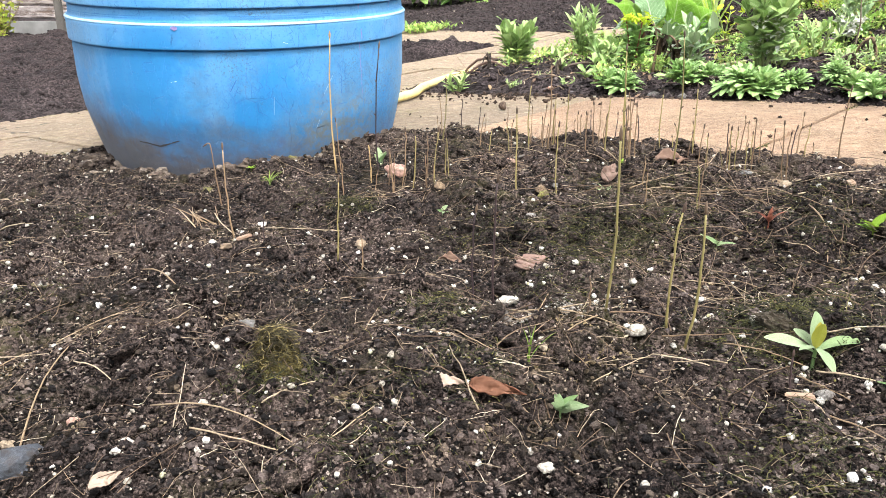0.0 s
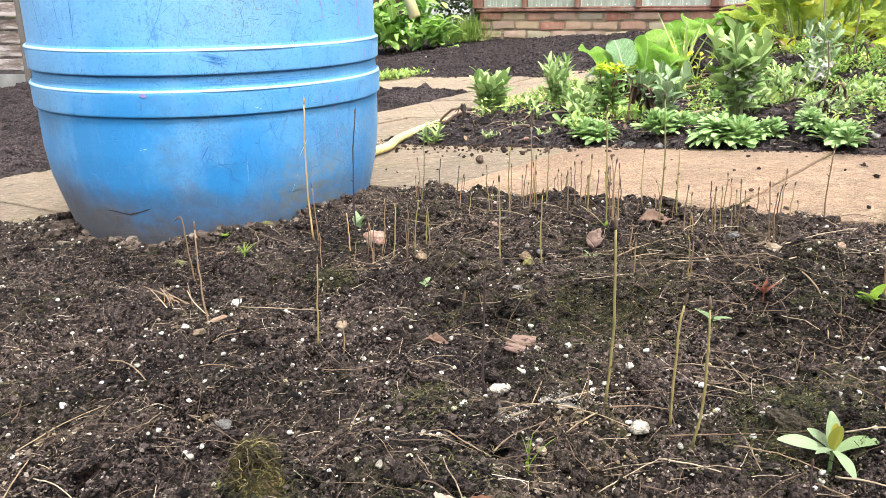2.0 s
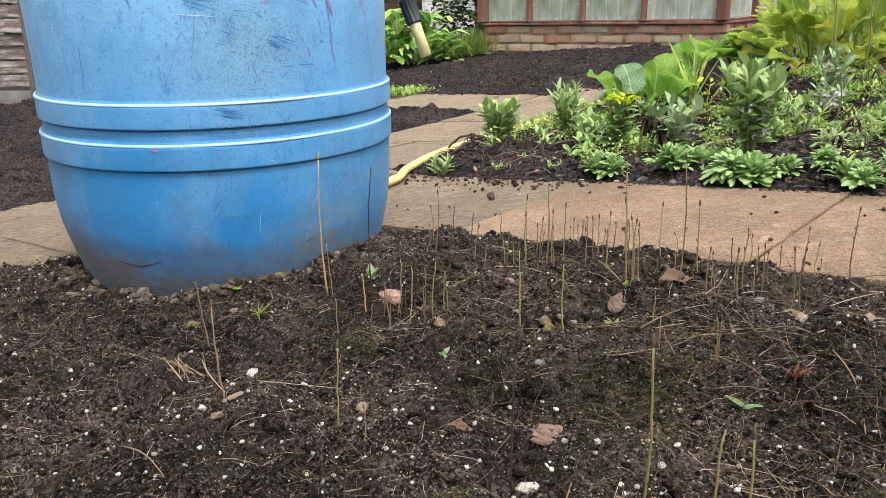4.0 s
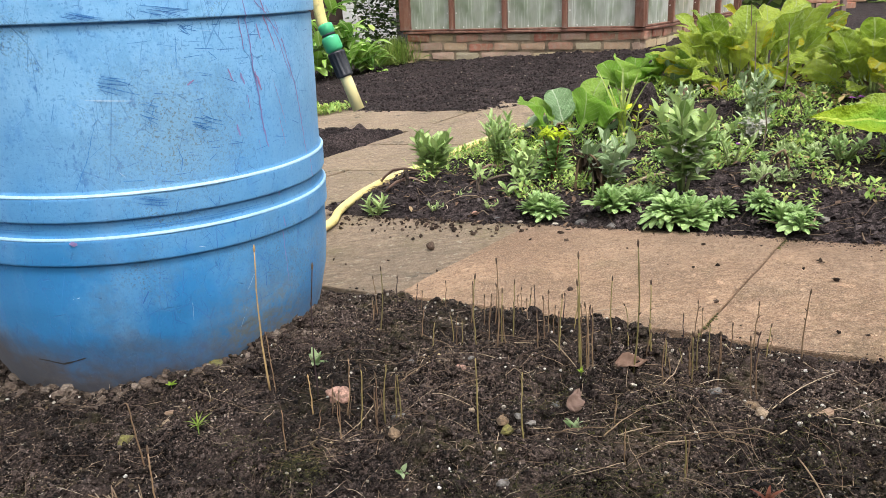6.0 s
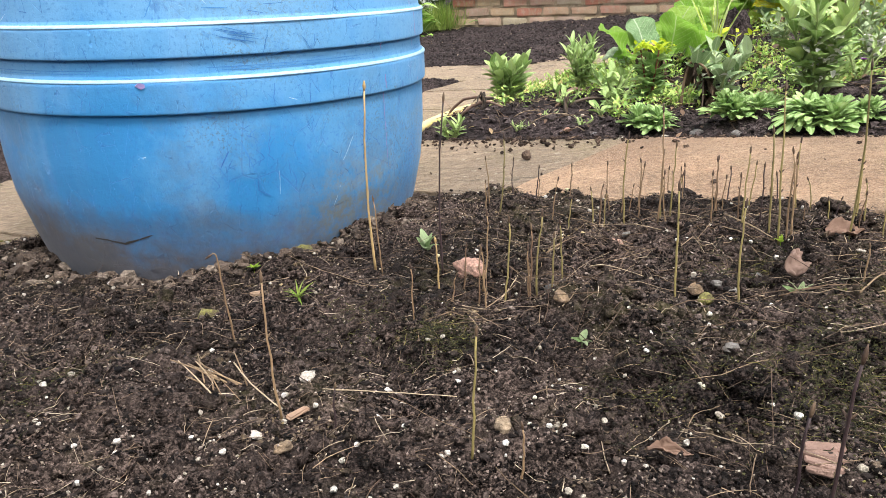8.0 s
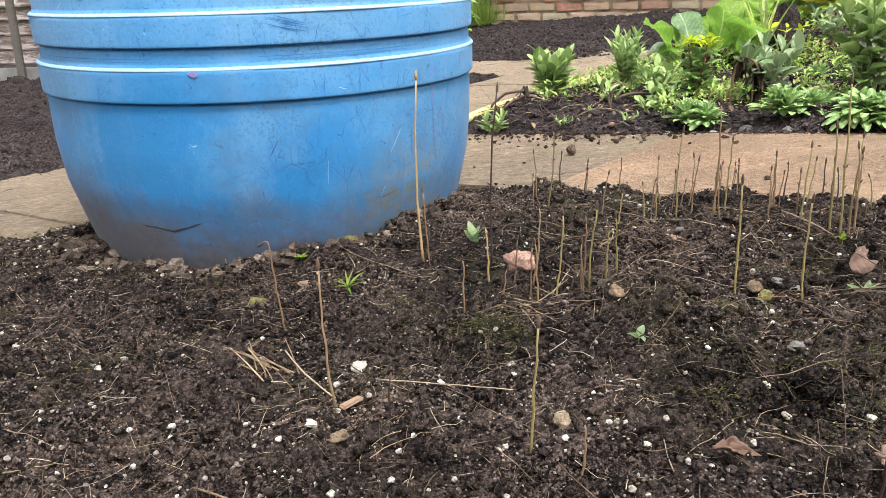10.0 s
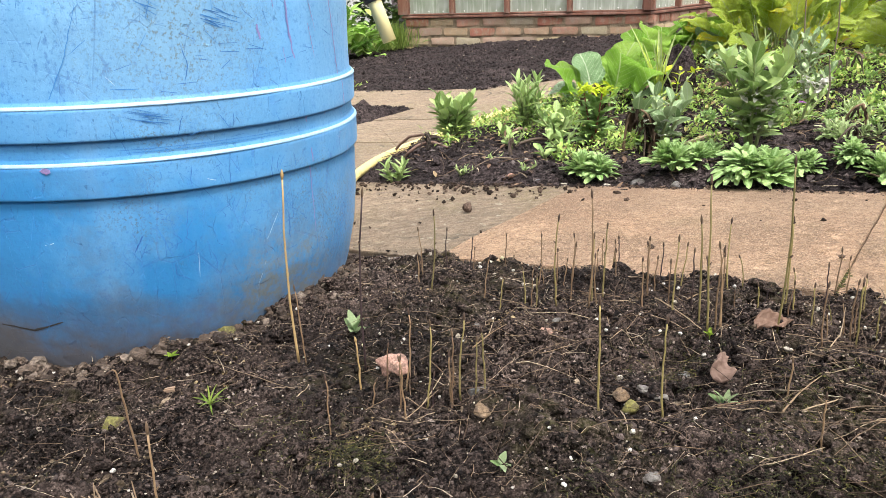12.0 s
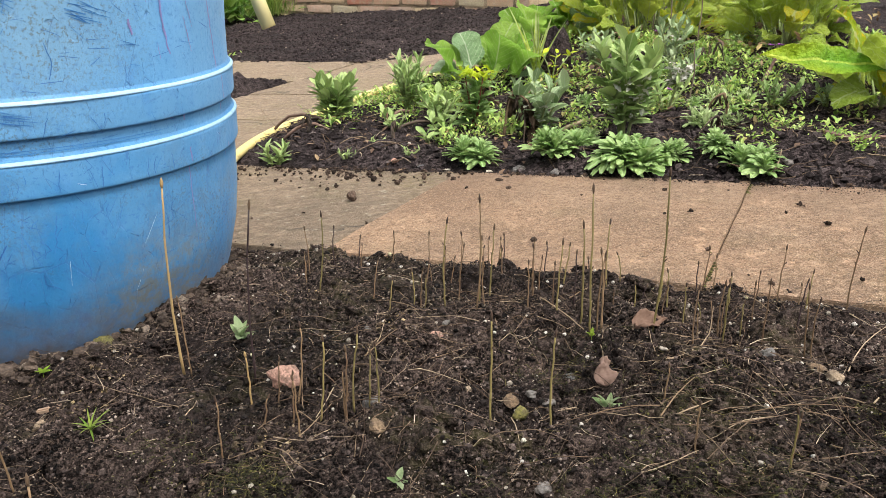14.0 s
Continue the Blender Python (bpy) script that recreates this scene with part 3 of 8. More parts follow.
STAIN_RED = tinted_material("dried_red_stain", ((0.0, (0.20, 0.21, 0.46)), (1.0, (0.31, 0.19, 0.36))), 0.6, 200)
SCRATCH_BLUE = tinted_material("bruised_blue_plastic", ((0.0, (0.010, 0.11, 0.36)), (1.0, (0.035, 0.23, 0.55))), 0.6, 300)
SCRATCH_PALE = tinted_material("pale_scratch", ((0.0, (0.4, 0.58, 0.75)), (1.0, (0.6, 0.72, 0.8))), 0.6, 300)
HOOP_PALE = tinted_material("pale_hoop_scuff_highlight", ((0.0, (0.27, 0.48, 0.68)), (1.0, (0.34, 0.55, 0.73))), 0.55, 150)
CRACK = tinted_material("dark_crack", ((0.0, (0.03, 0.03, 0.03)), (1.0, (0.05, 0.045, 0.04))), 0.8, 300)

DRIPS = (([(-40.9, 0.47), (-40.9, 0.437), (-40.0, 0.412), (-39.1, 0.377), (-38.8, 0.351), (-37.6, 0.319), (-37.0, 0.27), (-34.9, 0.218), (-33.3, 0.181), (-33.5, 0.104), (-32.3, 0.027)], 0.0034),
         ([(-38.0, 0.47), (-37.1, 0.436), (-32.3, 0.415), (-26.7, 0.388), (-23.4, 0.348), (-20.4, 0.313), (-17.9, 0.259), (-16.0, 0.191), (-15.2, 0.1)], 0.003),
         ([(-35.5, 0.45), (-33.9, 0.421), (-30.9, 0.389), (-29.1, 0.367)], 0.0028), ([(-43.2, 0.345), (-42.1, 0.329)], 0.004), ([(-45.8, 0.277), (-45.1, 0.261)], 0.004),
         ([(-38.2, 0.345), (-36.4, 0.318)], 0.0042), ([(-31.5, 0.33), (-27.0, 0.262)], 0.0012), ([(-38.8, 0.25), (-38.0, 0.17)], 0.0018),
         ([(-33.0, 0.43), (-27.5, 0.38), (-24.5, 0.345), (-22.5, 0.325)], 0.0022), ([(-36.5, 0.408), (-35.2, 0.386)], 0.003), ([(-29.0, 0.41), (-25.5, 0.378)], 0.002), ([(-42.3, 0.42), (-41.3, 0.375)], 0.0022),
         ([(-41.6, 0.315), (-41.0, 0.292)], 0.0014), ([(-30.0, 0.275), (-28.2, 0.235)], 0.0012), ([(-26.0, 0.21), (-25.4, 0.15)], 0.0012), ([(-47.0, 0.352), (-45.6, 0.335)], 0.0024), ([(-58.6, 0.336), (-56.6, 0.342)], 0.003))
SCRATCHES = ([(-74.0, 0.098), (-75.2, 0.07), (-77.4, 0.05)], [(-73.1, 0.1), (-72.3, 0.074), (-69.6, 0.037), (-68.1, 0.012)], [(-69.8, 0.031), (-69.6, 0.019), (-66.9, 0.01)],
             [(-81.3, 0.303), (-85.1, 0.251), (-89.2, 0.212), (-91.4, 0.192), (-93.0, 0.165), (-96.0, 0.10), (-99.0, 0.05)], [(-57.0, 0.026), (-55.1, 0.008)], [(-132.0, 0.33), (-129.0, 0.24), (-127.5, 0.215)],
             [(-120.0, 0.31), (-117.5, 0.22)], [(-112.0, 0.29), (-112.5, 0.22)], [(-60.5, 0.36), (-60.0, 0.40)], [(-63.0, 0.26), (-62.0, 0.24), (-63.0, 0.225)])
SCRIBBLES = ((-74.0, 0.343, 6.5, 0.016), (-70.5, 0.192, 7.0, 0.012), (-79.6, 0.424, 6.5, 0.006), (-61.0, 0.427, 8.0, 0.008), (-68.0, 0.305, 4.0, 0.03), (-57.0, 0.405, 3.0, 0.01), (-54.0, 0.285, 5.0, 0.016), (-74.0, 0.09, 5.0, 0.01))
PALES = ([(-95.1, 0.064), (-88.0, 0.071), (-81.5, 0.073)], [(-83.1, 0.326), (-71.9, 0.322)])
CRACK_ROW = [(-112.9, -0.035), (-108.5, -0.036), (-103.6, -0.040), (-99.5, -0.034), (-95.7, -0.028)]

# pale rings paint the sky highlight, along with scuffing, onto each hoop's upper edge
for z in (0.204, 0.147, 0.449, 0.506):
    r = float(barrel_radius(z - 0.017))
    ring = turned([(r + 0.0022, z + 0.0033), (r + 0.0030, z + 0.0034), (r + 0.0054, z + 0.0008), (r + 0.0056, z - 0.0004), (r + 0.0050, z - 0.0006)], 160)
    part("hoop_edge", ring, HOOP_PALE, barrel_body, "whitish hoop edge, scuffed, with its sky highlight painted in", True)

for rows, w in DRIPS:
    mark("red_drip", rows, w * 0.8, STAIN_RED, "dried dull red drip", wobble=0.18, seed=int(w * 1e5) + len(rows))
for k, rows in enumerate(SCRATCHES):
    mark("scratch", rows, 0.0017 if k < 3 else 0.001, SCRATCH_BLUE, wobble=0.1, seed=k)
for k, (d, z, wide, tall) in enumerate(SCRIBBLES):
    r = random.Random(k + 5)
    for n in range(10):
        zz = z + tall * (n / 9 - 0.5) * r.uniform(0.7, 1.3)
        a = d + r.uniform(-0.4, 0.3) * wide
        mark("scratch", [(a - wide / 2, zz + 0.004), (a + wide * r.uniform(0.0, 0.6), zz - r.uniform(0.0, 0.006))], r.uniform(0.0004, 0.0011), SCRATCH_BLUE, seed=n)
r = random.Random(77)
for k in range(170):
    d, z = (r.uniform(-165, 10), r.uniform(-0.03, 0.46)) if k % 2 else (r.gauss(-58, 18), r.uniform(0.0, 0.42))
    long = r.uniform(0.004, 0.03)
    tilt = r.uniform(-4, 4)
    mark("scratch", [(d, z), (d + tilt * 0.5, z - long / 2), (d + tilt, z - long)] if r.random() < 0.72 else [(d, z), (d + r.uniform(1, 5), z + r.uniform(-0.003, 0.003))],
         r.uniform(0.0003, 0.0007), SCRATCH_BLUE if r.random() < 0.95 else SCRATCH_PALE, seed=k)
for k in range(70):
    d, z = r.gauss(-62, 14), r.uniform(0.015, 0.105)
    bow, long = r.uniform(-2.6, 2.6), r.uniform(0.008, 0.034)
    mark("scratch", [(d, z), (d + bow * 0.7, z - long * 0.4), (d + bow * 0.9, z - long * 0.75), (d + bow * r.uniform(-0.2, 1.6), z - long)], r.uniform(0.0005, 0.0011), SCRATCH_BLUE, wobble=0.25, seed=k)
for k in range(34):
    d, z = r.gauss(-50, 16), r.uniform(0.21, 0.42)
    mark("scratch", [(d, z), (d + r.uniform(2, 6), z + r.uniform(-0.01, 0.004))], r.uniform(0.0004, 0.0009), SCRATCH_BLUE, seed=k)
for k in range(60):
    d, z = r.uniform(-150, -25), r.choice((0.196, 0.139)) - r.uniform(0, 0.012)
    bow, long = r.uniform(-1.2, 1.2), r.uniform(0.006, 0.03)
    mark("scratch", [(d, z), (d + bow, z - long * 0.5), (d + bow * r.uniform(0, 2), z - long)], r.uniform(0.0004, 0.0009), SCRATCH_BLUE, wobble=0.15, seed=k)
for rows in PALES:
    mark("scratch", rows, 0.0011, SCRATCH_PALE, "pale scratch", seed=3)
for z in (0.1595, 0.1565):
    mark("mould_line", [(-165, z), (-80, z), (5, z)], 0.0009, SCRATCH_BLUE, "fine moulded line between the hoops", seed=4)
mark("crack", CRACK_ROW, 0.0028, CRACK, "dark crack in the muddy wall", wobble=0.2, seed=8)
mark("red_drip", [(-92.6, 0.1455), (-91.4, 0.1435), (-90.6, 0.144)], 0.006, STAIN_RED, "dull red spot on the hoop", lift=0.0022)


# ---- crumbs, grit, perlite and fibres of the seedbed ----
def lump_shapes(count, level, seed, rough=0.28):
    out = []
    for k in range(count):
        bm = bmesh.new()
        if level:
            bmesh.ops.create_icosphere(bm, subdivisions=level, radius=1)
        else:
            eight = [bm.verts.new(p) for p in ((1, 0, 0), (0, 1, 0), (-1, 0, 0), (0, -1, 0), (0, 0, 1), (0, 0, -1))]
            for q in range(4):
                bm.faces.new((eight[q], eight[(q + 1) % 4], eight[4]))
                bm.faces.new((eight[(q + 1) % 4], eight[q], eight[5]))
        bm.verts.index_update()
        for v in bm.verts:
            v.co *= 1 + rough * 1.6 * noise.noise(v.co * 1.3 + Vector((seed + 7.3 * k, 2.1 * k, 0))) + rough * 0.5 * noise.noise(v.co * 3.1 + Vector((0, seed, 5.5 * k)))
        bm.verts.ensure_lookup_table()
        out.append((np.array([v.co[:] for v in bm.verts]), np.array([[v.index for v in f.verts] for f in bm.faces])))
        bm.free()
    return out


def any_turns(count, rng):
    q = rng.normal(size=(count, 4))
    q /= np.linalg.norm(q, axis=1)[:, None]
    w, x, y, z = q.T
    return np.stack([np.stack([1 - 2 * (y * y + z * z), 2 * (x * y - z * w), 2 * (x * z + y * w)], -1),
                     np.stack([2 * (x * y + z * w), 1 - 2 * (x * x + z * z), 2 * (y * z - x * w)], -1),
                     np.stack([2 * (x * z - y * w), 2 * (y * z + x * w), 1 - 2 * (x * x + y * y)], -1)], 1)


def lumps(name, places, sizes, material, seed, level=1, rough=0.28, flat=0.75, soft=False):
    """Many irregular lumps in one mesh."""
    rng = np.random.default_rng(seed)
    shapes = lump_shapes(7, level, seed, rough)
    verts, tris, base = [], [], 0
    pick = rng.integers(0, 7, len(places))
    for k, (v, f) in enumerate(shapes):
        at = places[pick == k]
        s = sizes[pick == k]
        n = len(at)
        if not n:
            continue
        stretch = rng.uniform(0.7, 1.3, (n, 1, 3))
        p = np.einsum("nij,nvj->nvi", any_turns(n, rng), v[None] * stretch) * s[:, None, None]
        p[:, :, 2] *= flat
        p += at[:, None, :]
        verts.append(p.reshape(-1, 3))
        tris.append((f[None] + (np.arange(n) * len(v))[:, None, None] + base).reshape(-1, 3))
        base += n * len(v)
    return put_arrays(name, np.concatenate(verts), np.concatenate(tris), material, soft)


def strew(count, x0, x1, y0, y1, height, rng, inside, near=0.0):
    """Random places on a surface; near > 0 crowds them towards small y."""
    x = rng.uniform(x0, x1, count * 2)
    y = y0 + (y1 - y0) * rng.uniform(0, 1, count * 2) ** (1 + near)
    ok = inside(x, y)
    x, y = x[ok][:count], y[ok][:count]
    return np.stack([x, y, height(x, y)], -1)


def on_seedbed(x, y):
    return in_seedbed(x, y) & (np.hypot(x - AXIS[0], y - AXIS[1]) > 0.245) & (np.abs(x - 0.05) < 0.24 + 0.62 * y)


rng = np.random.default_rng(4)
at = strew(88000, -0.8, 0.8, 0.2, 1.6, fine_soil, rng, on_seedbed, 0.6)
size = np.exp(rng.normal(math.log(0.0012), 0.42, len(at))).clip(0.0006, 0.0034)
clump = 0.5 + 0.5 * wave(at[:, 0], at[:, 1], 0.03, 9)
at[:, 2] += size * 0.25 + 0.004 * clump * clump
small = size < 0.0021
tagged(lumps("soil_crumbs", at[small], size[small], CRUMBS, 5, 0, 0.5), "dark damp crumbs of potting soil", "soil", kind="stuff")
tagged(lumps("soil_lumps", at[~small], size[~small], CLODS, 25, 1, 0.6), "larger dark damp crumbs of potting soil", "soil", kind="stuff")
at = strew(1100, -0.8, 0.8, 0.2, 1.5, fine_soil, rng, on_seedbed, 0.2)
size = np.exp(rng.normal(math.log(0.0047), 0.42, len(at))).clip(0.0025, 0.0105)
at[:, 2] += size * 0.1
big = size > 0.0058
tagged(lumps("soil_clods", at[big], size[big], SOIL, 6, 3, 0.85, 0.8, True), "dark damp clods on the seedbed", "soil", kind="stuff")
at = np.concatenate([at[~big], strew(1300, -0.4, 0.4, 0.6, 1.2, fine_soil, np.random.default_rng(57), on_seedbed, 0.2)])
size = np.concatenate([size[~big], np.exp(np.random.default_rng(58).normal(math.log(0.0042), 0.35, len(at) - int((~big).sum()))).clip(0.0025, 0.0085)])
tagged(lumps("small_clods", at, size, SOIL, 7, 2, 0.85, 0.8, True), "small dark damp clods on the seedbed", "soil", kind="stuff")

GRIT = crumb_material("grey_grit", ((0.0, (0.03, 0.02, 0.0145)), (0.5, (0.075, 0.053, 0.0385)), (0.85, (0.125, 0.092, 0.069)), (1.0, (0.21, 0.17, 0.135))), 0.85)
ang = rng.uniform(-2.9, 0.5, 900)
rad = 0.252 + 0.015 * np.abs(rng.normal(size=900)) + 0.055 * rng.uniform(0, 1, 900) ** 2 * (np.sin(-ang) > 0.2)
at = np.stack([AXIS[0] + rad * np.cos(ang), AXIS[1] + rad * np.sin(ang), np.zeros(900)], -1)
at = at[in_seedbed(at[:, 0], at[:, 1])]
at[:, 2] = fine_soil(at[:, 0], at[:, 1]) + 0.002
tagged(lumps("grit", at, np.exp(rng.normal(math.log(0.0033), 0.5, len(at))).clip(0.0012, 0.009), GRIT, 8, 2, 0.55), "grey-brown grit washed round the barrel", "gravel", kind="stuff")

WHITE_BIT = crumb_material("perlite", ((0.0, (0.36, 0.32, 0.25)), (0.45, (0.58, 0.54, 0.47)), (0.9, (0.76, 0.73, 0.68)), (1.0, (0.62, 0.58, 0.30))), 0.9, 500)
at = strew(3200, -0.8, 0.8, 0.2, 1.5, fine_soil, rng, on_seedbed, 0.3)
thick = wave(at[:, 0], at[:, 1], 0.17, 61) + 0.9 * np.exp(-((at[:, 0] + 0.1) ** 2 + (at[:, 1] - 0.6) ** 2) / 0.05)
at = at[rng.uniform(-0.9, 1.0, len(at)) < thick]
size = np.exp(rng.normal(math.log(0.00135), 0.42, len(at))).clip(0.0006, 0.0025)
at[:, 2] += size * 0.6 + 0.002
tagged(lumps("perlite", at, size, WHITE_BIT, 9, 2, 0.32, 0.85, True), "white perlite granules scattered over the soil", "perlite", kind="stuff")


def fibres(name, places, lengths, thick, material, rng, lift=0.004, bend=0.7, sides=3, steps=6, rise=0.0):
    """Many thin bent strands in one mesh."""
    n = len(places)
    head = rng.uniform(0, 2 * math.pi, n)
    pts = np.zeros((n, steps, 3))
    p = places.copy()
    up = rng.uniform(-0.2, 0.5, n) + rise
    for k in range(steps):
        pts[:, k] = p
        head = head + rng.normal(0, bend, n) / steps * 2
        up = up + rng.normal(-0.12, 0.25, n)
        step = lengths / (steps - 1)
        p = p + np.stack([np.cos(head) * step, np.sin(head) * step, up * step * 0.6], -1)
    floor = fine_soil(pts[..., 0], pts[..., 1])
    pts[..., 2] = np.maximum(pts[..., 2], floor + 0.0005) + lift * rng.uniform(0, 1, (n, 1))
    d = np.gradient(pts, axis=1)
    d /= np.linalg.norm(d, axis=2)[..., None] + 1e-9
    side = np.cross(d, [0.1, 0.2, 1.0])
    side /= np.linalg.norm(side, axis=2)[..., None] + 1e-9
    top = np.cross(side, d)
    a = np.arange(sides) * 2 * math.pi / sides
    taper = (1 - 0.5 * np.linspace(0, 1, steps))[None, :, None, None]
    ring = pts[:, :, None] + thick[:, None, None, None] * taper * (np.cos(a)[:, None] * side[:, :, None] + np.sin(a)[:, None] * top[:, :, None])
    verts = ring.reshape(-1, 3)
    i = np.arange(n * steps * sides).reshape(n, steps, sides)
    j = np.roll(i, -1, axis=2)
    quads = np.stack([i[:, :-1], j[:, :-1], j[:, 1:], i[:, 1:]], -1).reshape(-1, 4)
    return put_arrays(name, verts, quads, material, True)


STRAND = crumb_material("dry_strands", ((0.0, (0.05, 0.032, 0.022)), (0.5, (0.15, 0.10, 0.065)), (0.85, (0.32, 0.24, 0.16)), (1.0, (0.55, 0.46, 0.34))), 0.8, 200)
at = strew(7000, -0.8, 0.8, 0.2, 1.5, fine_soil, rng, on_seedbed, 0.25)
at[:, 2] += 0.003
tagged(fibres("root_fibres", at, rng.uniform(0.006, 0.024, len(at)), rng.uniform(0.00018, 0.00042, len(at)), STRAND, rng, 0.004, 0.35, steps=5), "fine dry roots and plant fibres in the soil", "roots", kind="stuff")
at = strew(230, -0.85, 0.85, 0.14, 1.5, fine_soil, rng, on_seedbed, 0.2)
at[:, 2] += 0.004
tagged(fibres("straw_bits", at, rng.uniform(0.03, 0.09, len(at)), rng.uniform(0.00025, 0.00055, len(at)), STRAND, rng, 0.003, 0.12), "loose dry straw and root ends", "straw", kind="stuff")
# brown stalk litter thickest among the seedlings
TAWNY = crumb_material("tawny_strands", ((0.0, (0.05, 0.03, 0.02)), (0.5, (0.13, 0.085, 0.052)), (0.85, (0.27, 0.19, 0.12)), (1.0, (0.46, 0.36, 0.24))), 0.8, 200)
mid = np.concatenate([np.stack([rng.normal(x, s, n), rng.normal(y, s * 0.8, n), np.zeros(n)], -1) for x, y, s, n in
                      ((0.42, 0.84, 0.09, 130), (0.30, 0.72, 0.10, 70), (0.36, 0.55, 0.08, 70), (0.05, 0.86, 0.06, 60), (0.17, 1.02, 0.09, 90), (0.22, 0.42, 0.10, 70), (-0.1, 0.5, 0.16, 50))])
mid = mid[on_seedbed(mid[:, 0], mid[:, 1])]
mid[:, 2] = fine_soil(mid[:, 0], mid[:, 1]) + 0.004
tagged(fibres("straw_bits", mid, rng.uniform(0.02, 0.07, len(mid)), rng.uniform(0.0003, 0.00065, len(mid)), TAWNY, rng, 0.006, 0.3, rise=0.1), "tawny dry stalk litter among the seedlings", "straw", kind="stuff")

FLECK = crumb_material("pale_flecks", ((0.0, (0.14, 0.105, 0.08)), (0.5, (0.24, 0.19, 0.145)), (1.0, (0.46, 0.40, 0.33))), 0.85, 500)
at = strew(15000, -0.75, 0.75, 0.2, 1.45, fine_soil, rng, on_seedbed, 0.3)
size = rng.uniform(0.0004, 0.0011, len(at))
at[:, 2] += 0.003
tagged(lumps("pale_flecks", at, size, FLECK, 10, 0, 0.4), "pale sand grains and bark flecks in the soil", "grit", kind="stuff")

MOSS = crumb_material("moss_and_roots", ((0.0, (0.012, 0.013, 0.004)), (0.5, (0.036, 0.038, 0.009)), (0.85, (0.085, 0.082, 0.02)), (1.0, (0.19, 0.17, 0.045))), 0.85, 300)
spots = ((-0.015, 0.372, 0.028, 260), (0.083, 0.48, 0.04, 200), (0.312, 0.40, 0.045, 520), (-0.044, 0.80, 0.03, 260), (0.241, 0.66, 0.08, 1300), (0.10, 0.36, 0.045, 160),
         (0.30, 0.27, 0.05, 260), (-0.36, 0.80, 0.06, 160), (0.36, 0.47, 0.05, 200), (0.06, 0.27, 0.04, 120), (-0.30, 0.55, 0.06, 100), (0.18, 0.52, 0.05, 120), (0.33, 0.80, 0.06, 200), (0.44, 0.72, 0.06, 220), (0.24, 0.90, 0.05, 160), (0.10, 0.70, 0.05, 160), (0.40, 0.60, 0.06, 200), (-0.10, 0.86, 0.05, 120))
at = np.concatenate([np.stack([rng.normal(x, s * 0.55, n), rng.normal(y, s * 0.55, n), np.zeros(n)], -1) for x, y, s, n in spots])
at[:, 2] = fine_soil(at[:, 0], at[:, 1]) + 0.002
tagged(fibres("moss", at, rng.uniform(0.004, 0.016, len(at)), rng.uniform(0.00018, 0.0004, len(at)), MOSS, rng, 0.006, 1.6, rise=0.4), "olive moss and matted roots on the soil", "moss", kind="stuff")


many = np.repeat(at, 2, 0) + rng.normal(0, 0.006, (len(at) * 2, 3)) * (1, 1, 0)
many[:, 2] = fine_soil(many[:, 0], many[:, 1]) + rng.uniform(0.0, 0.005, len(many))
tagged(lumps("moss_crumbs", many, rng.uniform(0.0004, 0.0011, len(many)), MOSS, 14, 0, 0.5), "olive-brown mossy crumbs on the soil", "moss", kind="stuff")


# a patch of pale sand and a tangle of roots
SAND = crumb_material("pale_sand", ((0.0, (0.20, 0.175, 0.15)), (0.5, (0.38, 0.35, 0.31)), (1.0, (0.60, 0.57, 0.52))), 0.9, 500)
at = np.stack([rng.normal(0.168, 0.021, 2200), rng.normal(0.474, 0.013, 2200), np.zeros(2200)], -1)
at = at[wave(at[:, 0], at[:, 1], 0.012, 15) > -0.25]
at[:, 2] = fine_soil(at[:, 0], at[:, 1]) + rng.uniform(0.001, 0.004, len(at))
tagged(lumps("pale_sand", at, np.exp(rng.normal(math.log(0.00065), 0.5, len(at))), SAND, 24, 0, 0.4), "patch of pale sand spilt on the soil", "sand", kind="stuff")
bm = bmesh.new()
bmesh.ops.create_icosphere(bm, subdivisions=4, radius=0.015)
for v in bm.verts:
    v.co *= 1 + 0.55 * noise.noise(v.co * 60) + 0.2 * noise.noise(v.co * 210) + 0.1 * noise.noise(v.co * 520)
    v.co.z *= 1.5
MATTED = soil_material("matted_root_soil", (0.016, 0.013, 0.005), (0.15, 0.12, 0.045), 0.0, 420)
root_clod = part("root_clod", bm, MATTED, smooth_faces=True)
root_clod.matrix_world = pose(-0.013, 0.378, rest_on(-0.013, 0.378) + 0.004)
tagged(root_clod, "mossy clod of soil held by matted roots", "clod")
TUFT = crumb_material("olive_roots", ((0.0, (0.03, 0.026, 0.008)), (0.6, (0.045, 0.033, 0.013)), (0.88, (0.15, 0.12, 0.035)), (1.0, (0.36, 0.29, 0.13))), 0.8, 300)
turn, tip = rng.uniform(0, 6.28, 420), rng.uniform(-0.2, 1.35, 420)
at = np.stack([-0.013 + 0.012 * np.cos(tip) * np.cos(turn), 0.378 + 0.012 * np.cos(tip) * np.sin(turn), rest_on(-0.013, 0.378) + 0.006 + 0.024 * np.sin(tip)], -1)
tagged(fibres("clod_roots", at, rng.uniform(0.005, 0.014, 420), rng.uniform(0.0003, 0.00055, 420), TUFT, rng, 0.0, 2.2), "olive roots and moss matted on the clod", "roots", kind="stuff")
tagged(fibres("straw_bits", at[:14] + (0.0, 0.0, 0.001), rng.uniform(0.02, 0.04, 14), rng.uniform(0.00025, 0.0004, 14), STRAND, rng, 0.0, 1.2), "dry roots trailing from the clod", "roots", kind="stuff")


